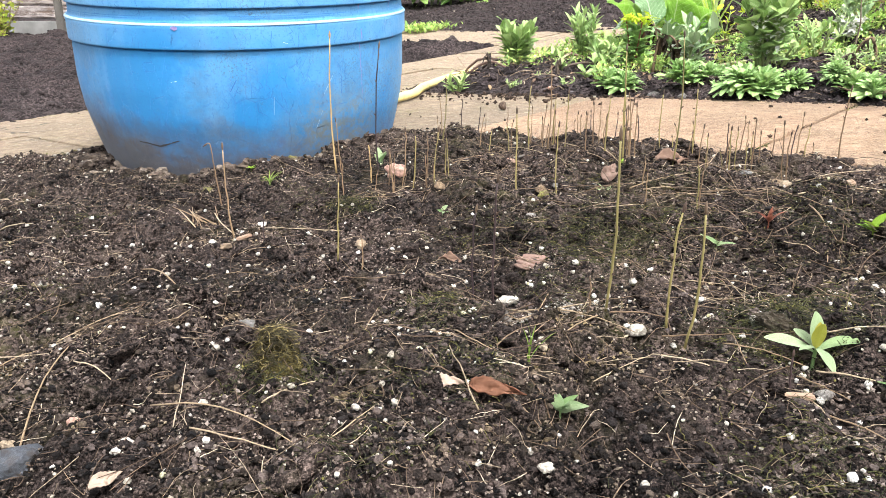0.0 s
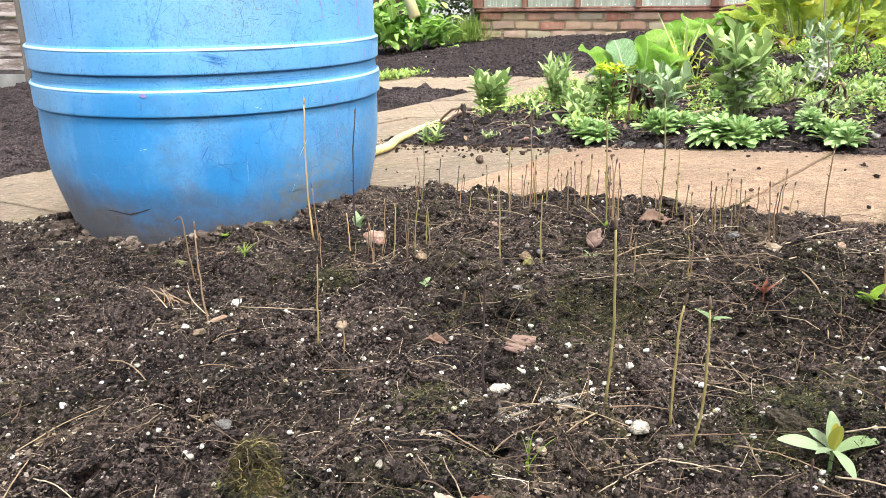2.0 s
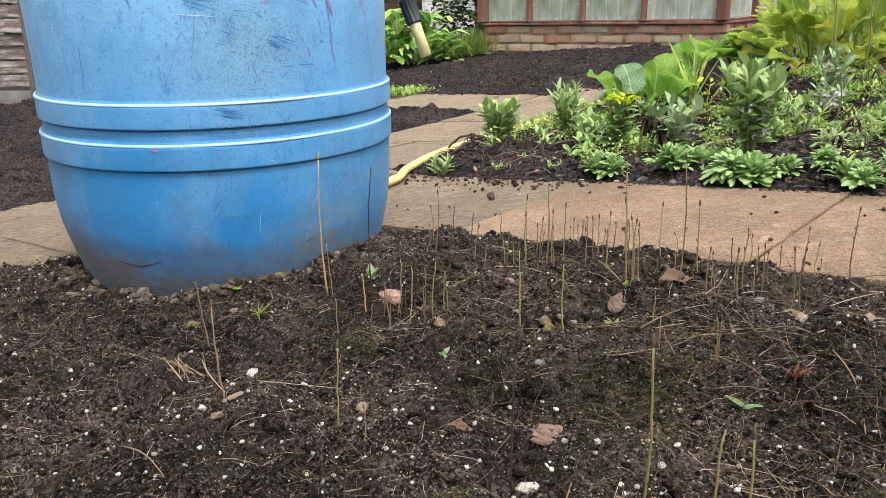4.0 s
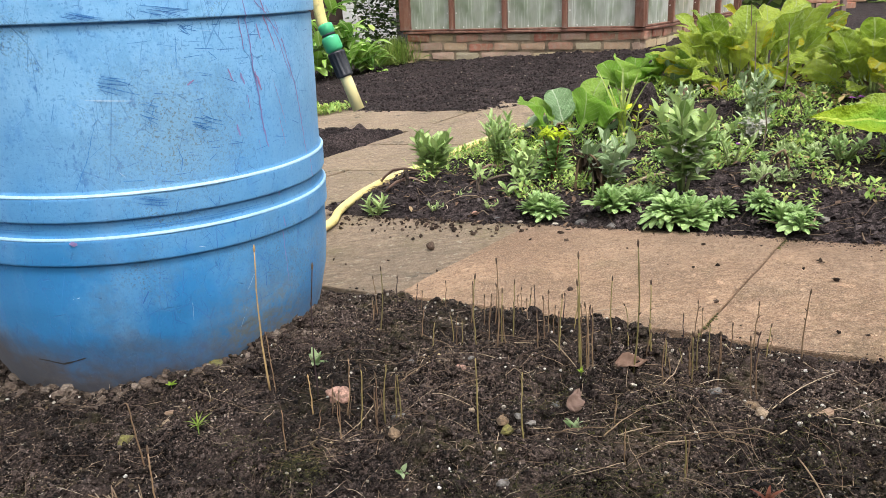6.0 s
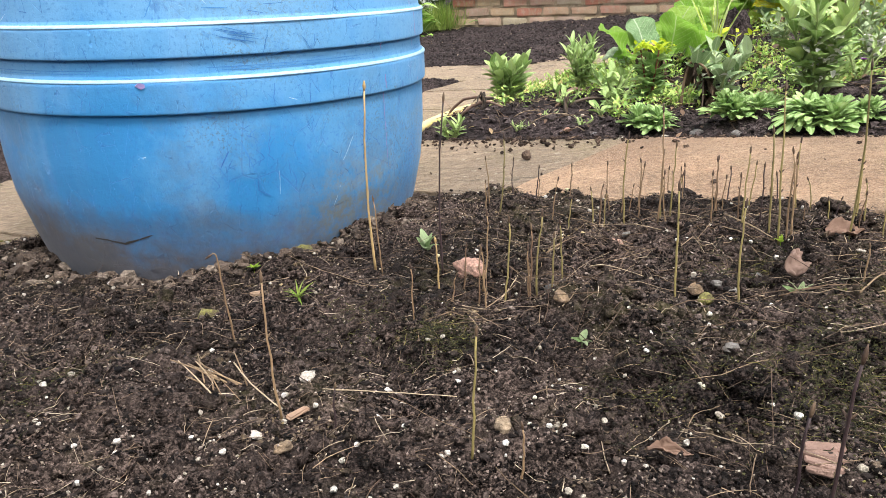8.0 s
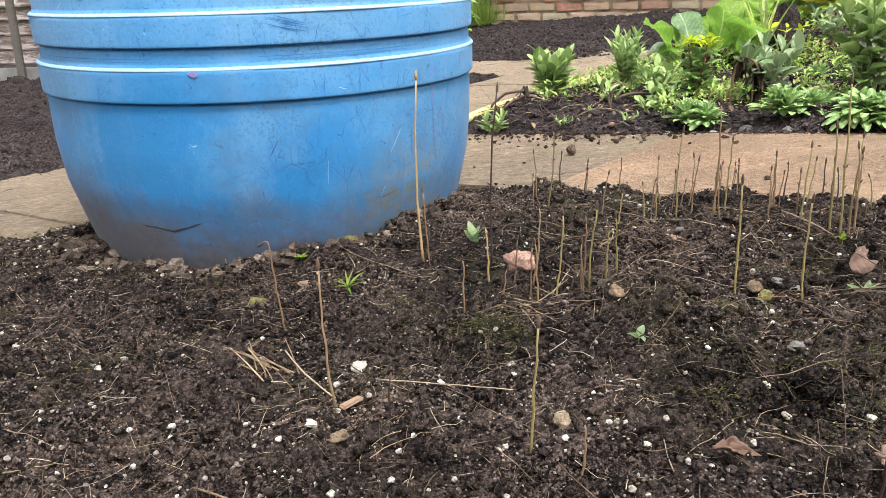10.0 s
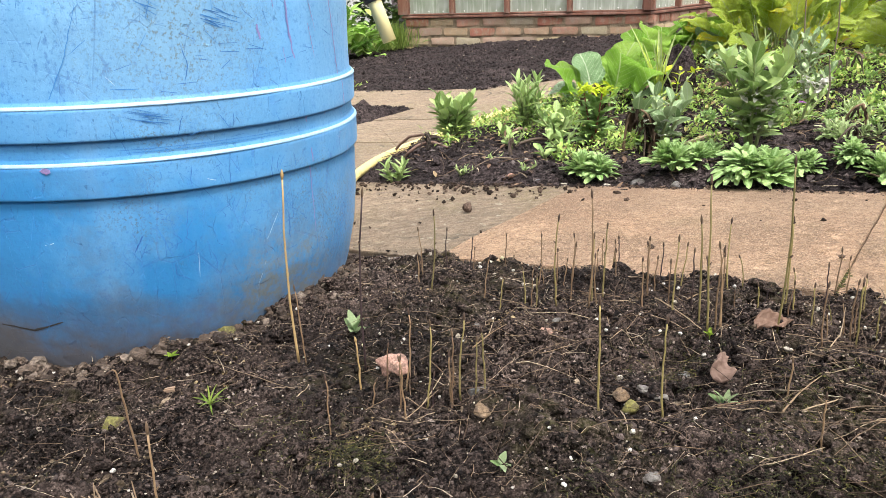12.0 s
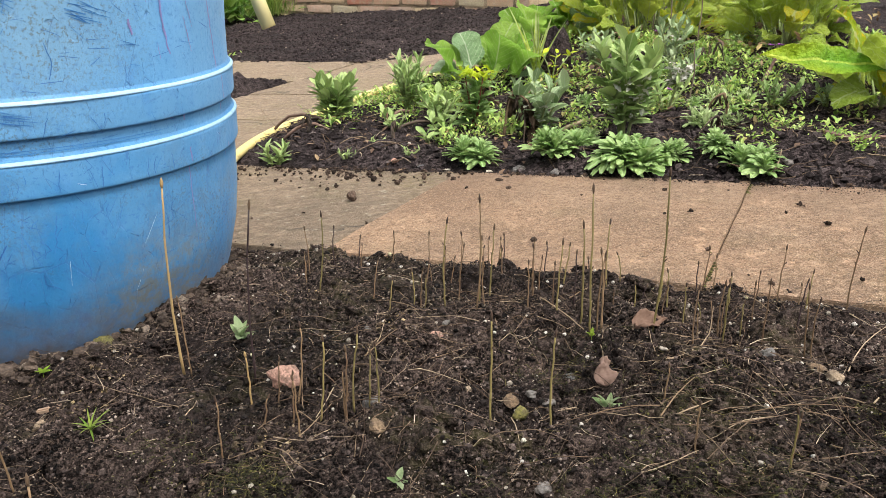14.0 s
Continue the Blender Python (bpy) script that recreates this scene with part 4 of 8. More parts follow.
# ---- stones and chips lying on the seedbed ----
def stone_material(name, stops, rough=0.75):
    m, n, l, b = shader(name, rough, spec=0.3)
    where = coords(n)
    own = n.new("ShaderNodeObjectInfo").outputs["Random"]
    c = ramp(n, l, own, stops)
    fine, patch = speckle(n, l, where, 420, 5, 0.7), speckle(n, l, where, 130, 4)
    c = mixed(n, l, 0.8, c, ramp(n, l, fine, ((0.34, (0.35, 0.33, 0.30)), (0.62, (1.15, 1.15, 1.15)))), "MULTIPLY")
    c = mixed(n, l, maths(n, l, "MULTIPLY", grey(n, l, patch, 0.48, 0.6), 0.55), c, (0.06, 0.045, 0.035))
    l.new(c, b.inputs["Base Color"])
    relief(n, l, b, fine, 0.003)
    return m


STONE = {
    "white": (stone_material("white_stone", ((0.0, (0.50, 0.45, 0.37)), (1.0, (0.66, 0.61, 0.54)))), "small rough white stone on the soil"),
    "tan": (stone_material("tan_stone", ((0.0, (0.22, 0.15, 0.09)), (0.5, (0.32, 0.24, 0.16)), (1.0, (0.42, 0.34, 0.24)))), "small smooth tan stone on the soil"),
    "pink": (stone_material("pink_stone", ((0.0, (0.44, 0.25, 0.19)), (1.0, (0.52, 0.33, 0.26)))), "pinkish stone chip lying on the soil"),
    "grey": (stone_material("grey_stone", ((0.0, (0.10, 0.11, 0.125)), (0.5, (0.19, 0.18, 0.165)), (1.0, (0.28, 0.26, 0.24))), 0.55), "small flat grey stone on the soil"),
    "slate": (stone_material("slate_stone", ((0.0, (0.07, 0.076, 0.09)), (1.0, (0.11, 0.117, 0.13))), 0.45), "dark blue-grey lump of slate on the soil"),
    "moss": (stone_material("mossy_stone", ((0.0, (0.15, 0.145, 0.045)), (1.0, (0.24, 0.22, 0.065)))), "yellow-green mossy stone on the soil"),
}


def make_stone(kind, x, y, wide, seed, flat=0.6, ground=None, label="", group="stones on the seedbed"):
    r = random.Random(seed)
    bm = bmesh.new()
    bmesh.ops.create_icosphere(bm, subdivisions=3, radius=1)
    shift = Vector((seed * 3.7, seed * 1.3, 0))
    sharp = 0.5 if kind in ("grey", "pink", "white") else 0.42
    for v in bm.verts:
        d = v.co.normalized()
        k = 1 + sharp * noise.noise(d * 1.4 + shift) + 0.35 * sharp * noise.noise(d * 4 + shift)
        v.co = Vector((d.x * k, d.y * k * 0.75, d.z * k * flat))
        if kind in ("grey", "pink", "moss"):
            for n in (Vector((0.4, 0.2, 0.9)), Vector((-0.8, 0.3, 0.5)), Vector((0.2, -0.9, 0.4))):
                n.normalize()
                over = v.co.dot(n) - 0.52
                if over > 0:
                    v.co -= n * over * 0.85
        v.co *= wide / 2
    mat, plain = STONE[kind]
    ob = part("stone", bm, mat, None, smooth_faces=True)
    ob.matrix_world = pose(x, y, float((ground or rest_on)(x, y)) + wide * flat * 0.22 + 0.0005, r.uniform(-15, 15), r.uniform(-15, 15), r.uniform(0, 360))
    return tagged(ob, label or plain, "stone", group)


STONES = (
    ("white", ((0.227, 0.425, 0.024), (0.139, 0.527, 0.024), (-0.085, 0.307, 0.012), (0.158, 0.272, 0.013), (0.339, 0.891, 0.011), (-0.147, 0.78, 0.02), (0.132, 0.663, 0.009),
               (0.273, 0.437, 0.009), (0.361, 0.361, 0.011), (-0.16, 0.66, 0.013), (0.145, 0.53, 0.01), (0.15, 0.285, 0.008))),
    ("tan", ((0.19, 0.46, 0.012), (0.162, 0.401, 0.009), (-0.006, 0.652, 0.015), (-0.169, 0.32, 0.011), (0.147, 0.886, 0.013), (0.181, 0.861, 0.021), (0.445, 0.792, 0.019),
             (0.447, 0.816, 0.019), (-0.233, 0.978, 0.013), (0.059, 0.828, 0.017), (-0.139, 0.64, 0.014), (0.33, 0.86, 0.012))),
    ("pink", ((-0.011, 0.955, 0.037), (0.143, 1.0, 0.019), (0.308, 0.39, 0.007), (-0.13, 0.33, 0.012))),
    ("slate", ((-0.142, 0.290, 0.040),)),
    ("grey", ((-0.068, 0.482, 0.016), (0.319, 0.338, 0.015), (-0.297, 0.584, 0.017), (0.064, 0.895, 0.022), (0.198, 0.86, 0.015), (0.16, 1.023, 0.013),
              (0.08, 1.056, 0.013), (0.247, 0.892, 0.019), (0.389, 0.872, 0.018), (0.417, 0.845, 0.018), (0.39, 0.703, 0.013), (0.164, 0.732, 0.019), (0.21, 0.845, 0.015))),
    ("moss", ((-0.202, 1.13, 0.026), (-0.262, 0.917, 0.028), (0.184, 0.843, 0.019))),
)
for kind, rows in STONES:
    for k, (x, y, w) in enumerate(rows):
        make_stone(kind, x, y, w * (0.72 if kind == "white" else 0.9), k + 11 * len(kind), 0.4 if kind == "grey" else 0.7 if kind in ("moss", "pink") else 0.5)

WOOD_CHIP = tinted_material("pale_wood_chip", ((0.0, (0.24, 0.15, 0.10)), (1.0, (0.36, 0.25, 0.17))), 0.8, 120, 0.002)
for k, (x, y, w, turn) in enumerate(((0.496, 0.766, 0.036, 20), (0.301, 0.326, 0.018, -10), (-0.228, 1.0, 0.03, 8), (-0.14, 0.70, 0.02, 40))):
    bm = block(w * 0.8, w * 0.26, w * 0.13, w * 0.05, w * 0.06, k, 2)
    ob = part("wood_chip", bm, WOOD_CHIP)
    ob.matrix_world = pose(x, y, rest_on(x, y) + 0.003, 4, -5, turn)
    tagged(ob, "flat pale wood chip lying on the soil", "wood chip", "wood chips")


# ---- bare seedling stems ----
def stem_material(name, stops):
    return tinted_material(name, stops, 0.6, 120, 0.0006, 0.4)


STEM = {
    "green": (stem_material("green_stem", ((0.0, (0.185, 0.155, 0.055)), (1.0, (0.31, 0.25, 0.09)))), "thin bare olive-green seedling stem with a closed bud"),
    "brown": (stem_material("brown_stem", ((0.0, (0.15, 0.092, 0.052)), (1.0, (0.28, 0.185, 0.10)))), "thin bare brown seedling stem with a closed bud"),
    "dark": (stem_material("dark_stem", ((0.0, (0.028, 0.016, 0.018)), (1.0, (0.05, 0.03, 0.03)))), "thin dark purple seedling stem with a closed bud"),
    "straw": (stem_material("straw_stem", ((0.0, (0.36, 0.24, 0.10)), (1.0, (0.44, 0.31, 0.14)))), "dry straw-coloured stalk standing upright in the soil"),
}
BUD = stem_material("bud_scales", ((0.0, (0.06, 0.035, 0.025)), (1.0, (0.13, 0.085, 0.05))))


def make_stem(x, y, high, lean, kind, seed, hook=False):
    r = random.Random(seed)
    top = holder("seedling_stem", pose(x, y, float(fine_soil(x, y)) - 0.004, 0, 0, 0), STEM[kind][1], "seedling", "bare seedlings in the seedbed")
    thick = min(0.0006 + 0.0028 * high, 0.00098) * (1.35 if kind == "straw" else 1.0)
    n = 9
    bow = r.uniform(-0.03, 0.03) * high
    deep = r.uniform(-0.05, 0.05) * high
    pts = []
    for k in range(n):
        t = k / (n - 1)
        pts.append((lean * t + bow * math.sin(math.pi * t) + r.uniform(-1, 1) * 0.0007, deep * t * t, (high + 0.004) * t))
    if hook:
        x1, y1, z1 = pts[-1]
        pts += [(x1 - 0.0008, y1, z1 + 0.002), (x1 - 0.0025, y1, z1 + 0.0028), (x1 - 0.0042, y1, z1 + 0.0016)]
    radii = [thick * (1.15 - 0.45 * k / len(pts)) * r.uniform(0.92, 1.08) for k in range(len(pts))]
    cane = part("stem", tube(pts, radii, 6), STEM[kind][0], top, smooth_faces=True)
    end = Vector(pts[-1])
    way = (end - Vector(pts[-2])).normalized()
    bl = min(0.009, 0.003 + 0.05 * high)
    steps = [end + way * bl * f for f in (-0.15, 0.12, 0.4, 0.7, 1.0)]
    part("bud", tube(steps, [thick * f for f in (0.7, 1.2, 1.4, 1.0, 0.25)], 6), STEM["straw"][0] if kind == "straw" else BUD, cane, smooth_faces=True)
    if r.random() < 0.6 and high > 0.05:
        for k in range(r.randint(1, 3)):
            t = r.uniform(0.3, 0.9)
            p = Vector(pts[int(t * (n - 1))])
            a = r.uniform(0, 6.28)
            q = p + Vector((math.cos(a), math.sin(a), 1.2)) * 0.0032
            part("side_bud", tube([p, (p + q) / 2, q], [thick * 0.6, thick * 0.75, thick * 0.2], 5), BUD, cane)
    return top


FRONT_STEMS = ((0.208, 0.447, 0.125, 0.0, "green"), (0.246, 0.421, 0.085, 0.002, "green"), (0.254, 0.399, 0.092, 0.003, "green"), (0.111, 0.519, 0.079, 0.0, "dark"),
               (0.128, 0.52, 0.108, 0.0, "dark"), (-0.027, 0.636, 0.08, 0.004, "green"), (0.001, 0.615, 0.038, 0.001, "brown"), (-0.221, 0.859, 0.081, -0.006, "brown"),
               (-0.151, 0.699, 0.10, -0.005, "brown"), (0.197, 0.453, 0.029, 0.0, "brown"), (0.325, 0.686, 0.049, 0.002, "brown"), (0.29, 0.798, 0.036, 0.002, "brown"),
               (0.15, 0.818, 0.095, -0.003, "green"), (0.195, 0.802, 0.081, -0.001, "green"), (0.286, 0.737, 0.044, -0.002, "brown"), (0.324, 0.684, 0.055, -0.004, "green"),
               (0.299, 0.335, 0.027, -0.002, "dark"), (-0.114, 0.681, 0.034, 0.002, "dark"), (0.469, 0.605, 0.06, -0.006, "brown"))
BARREL_STEMS = ((-0.109, 1.031, 0.2, 0.0, "straw"), (-0.103, 1.036, 0.085, -0.004, "brown"), (-0.037, 0.966, 0.174, 0.005, "dark"), (-0.042, 0.936, 0.05, -0.002, "straw"),
                (0.0, 0.932, 0.075, 0.006, "brown"), (0.017, 0.898, 0.08, 0.006, "green"), (0.037, 0.875, 0.073, 0.003, "brown"), (0.04, 0.88, 0.06, -0.003, "brown"),
                (0.047, 0.893, 0.075, 0.005, "green"), (0.061, 0.89, 0.053, 0.001, "green"), (0.037, 1.159, 0.093, 0.006, "green"), (-0.018, 0.931, 0.043, 0.003, "brown"),
                (0.096, 1.13, 0.054, 0.007, "brown"), (0.113, 1.104, 0.038, 0.003, "green"), (0.146, 1.089, 0.046, 0.001, "brown"), (0.142, 1.111, 0.049, -0.003, "green"),
                (0.154, 1.107, 0.039, 0.001, "green"))
PATH_STEMS = ((0.173, 1.082, 0.101, -0.001, "green"), (0.193, 1.098, 0.067, 0.003, "brown"), (0.197, 1.037, 0.12, 0.0, "brown"), (0.207, 1.059, 0.078, 0.0, "green"),
              (0.226, 1.086, 0.082, 0.001, "green"), (0.261, 1.04, 0.062, -0.002, "brown"), (0.28, 1.074, 0.043, 0.002, "brown"), (0.249, 1.02, 0.05, -0.002, "brown"),
              (0.273, 0.998, 0.083, 0.002, "green"), (0.308, 1.07, 0.046, 0.004, "green"), (0.276, 1.016, 0.051, -0.001, "brown"), (0.296, 0.986, 0.109, -0.004, "green"),
              (0.292, 0.952, 0.151, -0.007, "green"), (0.298, 0.95, 0.082, 0.0, "brown"), (0.308, 0.96, 0.085, -0.004, "brown"), (0.361, 1.066, 0.08, -0.003, "green"),
              (0.297, 0.94, 0.08, -0.006, "brown"), (0.353, 0.94, 0.172, -0.004, "green"))
RIGHT_STEMS = ((0.39, 0.997, 0.093, -0.002, "green"), (0.385, 0.971, 0.042, -0.003, "green"), (0.402, 0.966, 0.043, -0.002, "green"), (0.379, 0.906, 0.064, 0.0, "brown"),
               (0.431, 0.934, 0.05, -0.002, "green"), (0.423, 0.926, 0.036, -0.003, "brown"), (0.44, 0.92, 0.036, -0.002, "green"), (0.433, 0.877, 0.065, -0.002, "brown"),
               (0.463, 0.853, 0.069, -0.006, "brown"), (0.468, 0.85, 0.06, -0.006, "brown"), (0.418, 0.915, 0.06, -0.004, "green"), (0.394, 0.923, 0.035, -0.004, "brown"),
               (0.365, 1.003, 0.034, -0.002, "green"), (0.343, 1.009, 0.026, -0.001, "brown"), (0.544, 0.903, 0.086, -0.001, "brown"), (0.46, 0.932, 0.041, -0.003, "brown"))
for n, rows in enumerate((FRONT_STEMS, BARREL_STEMS, PATH_STEMS, RIGHT_STEMS)):
    for k, row in enumerate(rows):
        make_stem(*row, 100 * n + k, hook=(n == 0 and k == 7))
# the shorter seedlings of the row along the path and of the clump before the barrel
r = random.Random(71)
for k in range(46):
    along, out = r.uniform(0.08, 0.66), -abs(r.gauss(0.07, 0.045)) - 0.015
    x, y = from_uv(along, out)
    if k >= 39:
        x, y = 0.02 + r.gauss(0, 0.035), 0.87 + r.gauss(0, 0.03)
    make_stem(float(x), float(y), r.uniform(0.022, 0.065), r.uniform(-0.006, 0.006), r.choice(("brown", "brown", "brown", "green", "dark")), 500 + k)


# ---- dry stalks lying about ----
STALK = tinted_material("dry_stalk", ((0.0, (0.16, 0.10, 0.055)), (0.5, (0.27, 0.19, 0.11)), (1.0, (0.42, 0.33, 0.22))), 0.75, 160)


def make_stalk(x0, y0, x1, y1, seed):
    r = random.Random(seed)
    long = math.hypot(x1 - x0, y1 - y0)
    bow = r.uniform(-0.04, 0.04) * long
    arch = r.uniform(0.0, 0.07) * long
    z0, z1 = rest_on(x0, y0), rest_on(x1, y1)
    pts = []
    for k in range(9):
        t = k / 8
        s = math.sin(math.pi * t)
        x = x0 + (x1 - x0) * t - (y1 - y0) / long * bow * s
        y = y0 + (y1 - y0) * t + (x1 - x0) / long * bow * s
        pts.append((x, y, z0 + (z1 - z0) * t + 0.0055 + arch * s + r.uniform(-0.0004, 0.0004)))
    thick = r.uniform(0.0004, 0.0007) * (0.75 + min(long, 0.12) * 3)
    stalk = part("dry_stalk", tube(pts, [thick * (1.1 - 0.06 * k) * r.uniform(0.9, 1.1) for k in range(9)], 6), STALK, smooth_faces=True)
    return tagged(stalk, "thin dry tan plant stalk lying on the soil", "stalk", "dry stalks on the seedbed")


STALKS = ((-0.154, 0.304, -0.192, 0.455), (-0.231, 0.407, -0.219, 0.439), (-0.085, 0.341, 0.021, 0.286), (-0.043, 0.301, 0.014, 0.286), (0.041, 0.29, 0.061, 0.32), (-0.114, 0.564, -0.073, 0.539),
          (-0.221, 0.616, -0.146, 0.535), (-0.128, 0.734, -0.033, 0.69), (0.271, 0.378, 0.314, 0.358), (0.306, 0.347, 0.328, 0.325), (0.319, 0.353, 0.348, 0.328), (0.137, 0.332, 0.157, 0.314),
          (0.309, 0.305, 0.33, 0.284), (0.191, 0.361, 0.229, 0.38), (0.229, 0.38, 0.26, 0.362), (0.455, 0.79, 0.572, 0.876), (0.157, 0.475, 0.196, 0.6), (0.18, 0.451, 0.224, 0.417),
          (0.065, 0.958, 0.111, 1.023), (0.341, 0.759, 0.432, 0.746), (0.438, 0.701, 0.403, 0.557), (-0.223, 0.469, -0.184, 0.536), (-0.356, 0.606, -0.319, 0.65))
MORE_STALKS = ((-0.172, 0.407, -0.129, 0.38), (-0.011, 0.334, 0.017, 0.356), (0.227, 0.803, 0.277, 0.78), (0.272, 0.769, 0.325, 0.813), (0.173, 0.836, 0.163, 0.785),
               (0.014, 0.895, 0.054, 0.99), (0.343, 0.879, 0.351, 0.83), (0.269, 1.039, 0.285, 0.953), (0.13, 0.967, 0.168, 0.965), (-0.205, 0.789, -0.154, 0.708), (-0.242, 0.814, -0.204, 0.743),
               (-0.23, 0.791, -0.189, 0.739), (0.48, 0.981, 0.471, 0.923), (0.532, 0.932, 0.551, 0.875), (0.392, 0.757, 0.417, 0.744), (0.442, 0.744, 0.536, 0.799), (0.287, 0.771, 0.324, 0.782),
               (-0.459, 0.761, -0.414, 0.758), (0.14, 0.50, 0.17, 0.46), (0.155, 0.47, 0.12, 0.50), (0.19, 0.44, 0.13, 0.475), (0.145, 0.455, 0.205, 0.49), (0.20, 0.43, 0.17, 0.40), (0.21, 0.44, 0.255, 0.455), (0.16, 0.49, 0.185, 0.43), (0.24, 0.405, 0.29, 0.385), (0.10, 0.44, 0.13, 0.40), (0.30, 1.03, 0.36, 1.08))
for k, row in enumerate(STALKS + MORE_STALKS):
    make_stalk(*row, k)


# ---- leaves ----
def leaf_points(long, wide, shape=0.5, droop=0.35, fold=0.25, wave_size=0.0, seed=0, across=4, along=8, twist=0.0, blunt=0.7, crumple=0.0):
    """A leaf along +x from its base at the origin; droop bends the tip down, fold lifts the sides."""
    r = random.Random(seed)
    verts, faces = [], []
    ph = r.uniform(0, 6)
    for i in range(along + 1):
        t = i / along
        w = wide / 2 * (math.sin(math.pi * (0.03 + 0.94 * t) ** shape) ** blunt if t > 0 else 0.1)
        w = max(w, wide * 0.03)
        ang = -droop * t * t * 1.6 + 0.5 * droop
        x = long * t * (1 - 0.15 * droop * t)
        z = long * (0.5 * droop * t - 0.75 * droop * t * t)
        for j in range(across + 1):
            s = 2 * j / across - 1
            ruffle = wave_size * wide * abs(s) * math.sin(9 * t + ph + 2.2 * s)
            if crumple:
                ruffle += crumple * long * (noise.noise(Vector((7 * t, 4 * s * wide / long, seed))) + 0.5 * noise.noise(Vector((15 * t, 12 * s * wide / long, seed + 3))) + 0.4 * noise.noise(Vector((31 * t, 26 * s * wide / long, seed + 8))))
            tw = twist * t
            y, up = s * w, fold * abs(s) * w + ruffle
            verts.append((x, y * math.cos(tw) - up * math.sin(tw), z + up * math.cos(tw) + y * math.sin(tw)))
    n = across + 1
    for i in range(along):
        for j in range(across):
            a = i * n + j
            faces.append((a, a + 1, a + n + 1, a + n))
    return verts, faces


def leaf_mesh(name, material, **how):
    me = bpy.data.meshes.new(name)
    v, f = leaf_points(**how)
    me.from_pydata(v, [], f)
    me.materials.append(material)
    me.shade_smooth()
    return me


def leaf_material(name, low, high, vein=0.0, rough=0.45, edge=None, crinkle=0.0015, glow_share=0.3, gloss=0.3, rib_colour=(0.56, 0.66, 0.36), grain=45):
    m, n, l, b = shader(name, rough, spec=gloss)
    own = n.new("ShaderNodeObjectInfo").outputs["Random"]
    where = coords(n)
    f = speckle(n, l, where, grain, 4)
    c = mixed(n, l, own, low, high)
    c = mixed(n, l, 0.45, c, ramp(n, l, f, ((0.3, (0.5, 0.5, 0.45)), (0.7, (1, 1, 1)))), "MULTIPLY")
    if edge:
        c = mixed(n, l, grey(n, l, speckle(n, l, where, 16, 3), 0.5, 0.7), c, edge)
    if vein:
        split = n.new("ShaderNodeSeparateXYZ")
        l.new(where, split.inputs["Vector"])
        rib = maths(n, l, "LESS_THAN", maths(n, l, "ABSOLUTE", split.outputs["Y"], 0.0), vein)
        slant = maths(n, l, "ADD", split.outputs["X"], maths(n, l, "MULTIPLY", maths(n, l, "ABSOLUTE", split.outputs["Y"], 0.0), -0.9))
        side = maths(n, l, "LESS_THAN", maths(n, l, "FRACT", maths(n, l, "MULTIPLY", slant, 8.0), 0.0), 0.1)
        rib = maths(n, l, "MAXIMUM", rib, maths(n, l, "MULTIPLY", side, 0.55))
        c = mixed(n, l, maths(n, l, "MULTIPLY", rib, 0.65), c, rib_colour)
    l.new(c, b.inputs["Base Color"])
    glow = n.new("ShaderNodeBsdfTranslucent")
    l.new(c, glow.inputs["Color"])
    both = n.new("ShaderNodeMixShader")
    both.inputs["Fac"].default_value = glow_share
    l.new(b.outputs["BSDF"], both.inputs[1])
    l.new(glow.outputs["BSDF"], both.inputs[2])
    l.new(both.outputs["Shader"], n["Material Output"].inputs["Surface"])
    relief(n, l, b, f, crinkle)
    return m


WEED_GREEN = leaf_material("weed_leaf", (0.20, 0.32, 0.12), (0.38, 0.48, 0.27))
LIME = leaf_material("lime_leaf", (0.22, 0.38, 0.03), (0.32, 0.46, 0.05))
DEAD = leaf_material("dead_leaf", (0.14, 0.08, 0.055), (0.23, 0.145, 0.105), rough=0.75, crinkle=0.004)
PALE_DEAD = leaf_material("bleached_leaf", (0.40, 0.29, 0.21), (0.50, 0.38, 0.30), rough=0.7)
FADED = leaf_material("faded_leaf", (0.22, 0.145, 0.115), (0.32, 0.225, 0.18), rough=0.75, crinkle=0.004)
RUST = leaf_material("rust_leaf", (0.10, 0.042, 0.023), (0.17, 0.075, 0.042), rough=0.75, crinkle=0.004)
REDDISH = leaf_material("reddish_leaf", (0.16, 0.045, 0.03), (0.28, 0.10, 0.06))


def sprout(name, x, y, spread_to, leaves, material, label, seed, tilt=(5, 35), shape=0.55, narrow=0.34, ground=None, category="weed", group=""):
    """A small plant: leaves round a short stem, each a part of its own."""
    r = random.Random(seed)
    z = float((ground or rest_on)(x, y))
    top = holder(name, pose(x, y, z, 0, 0, r.uniform(0, 360)), label, category, group)
    part("stem", tube([(0, 0, -0.004), (0, 0, spread_to * 0.12), (0.0006, 0, spread_to * 0.28)], spread_to * 0.035, 5), material, top)
    kinds = [leaf_mesh("leaf", material, long=1.0, wide=narrow * r.uniform(0.9, 1.15), shape=shape, droop=r.uniform(0.2, 0.5), fold=0.3, wave_size=0.02, seed=seed + k, across=4, along=7) for k in range(2)]
    for k in range(leaves):
        ob = new("leaf", kinds[k % 2])
        ob.parent = top
        size = spread_to * r.uniform(0.65, 1.05)
        ob.matrix_world = pose(x, y, z + spread_to * (0.1 + 0.16 * k / max(1, leaves - 1)), 0, 0, 0) @ pose(0, 0, 0, r.uniform(-12, 12), -r.uniform(*tilt) - (18 * k / leaves), 137.5 * k + r.uniform(-12, 12)) @ Matrix.Diagonal((size, size, size, 1))
    return top


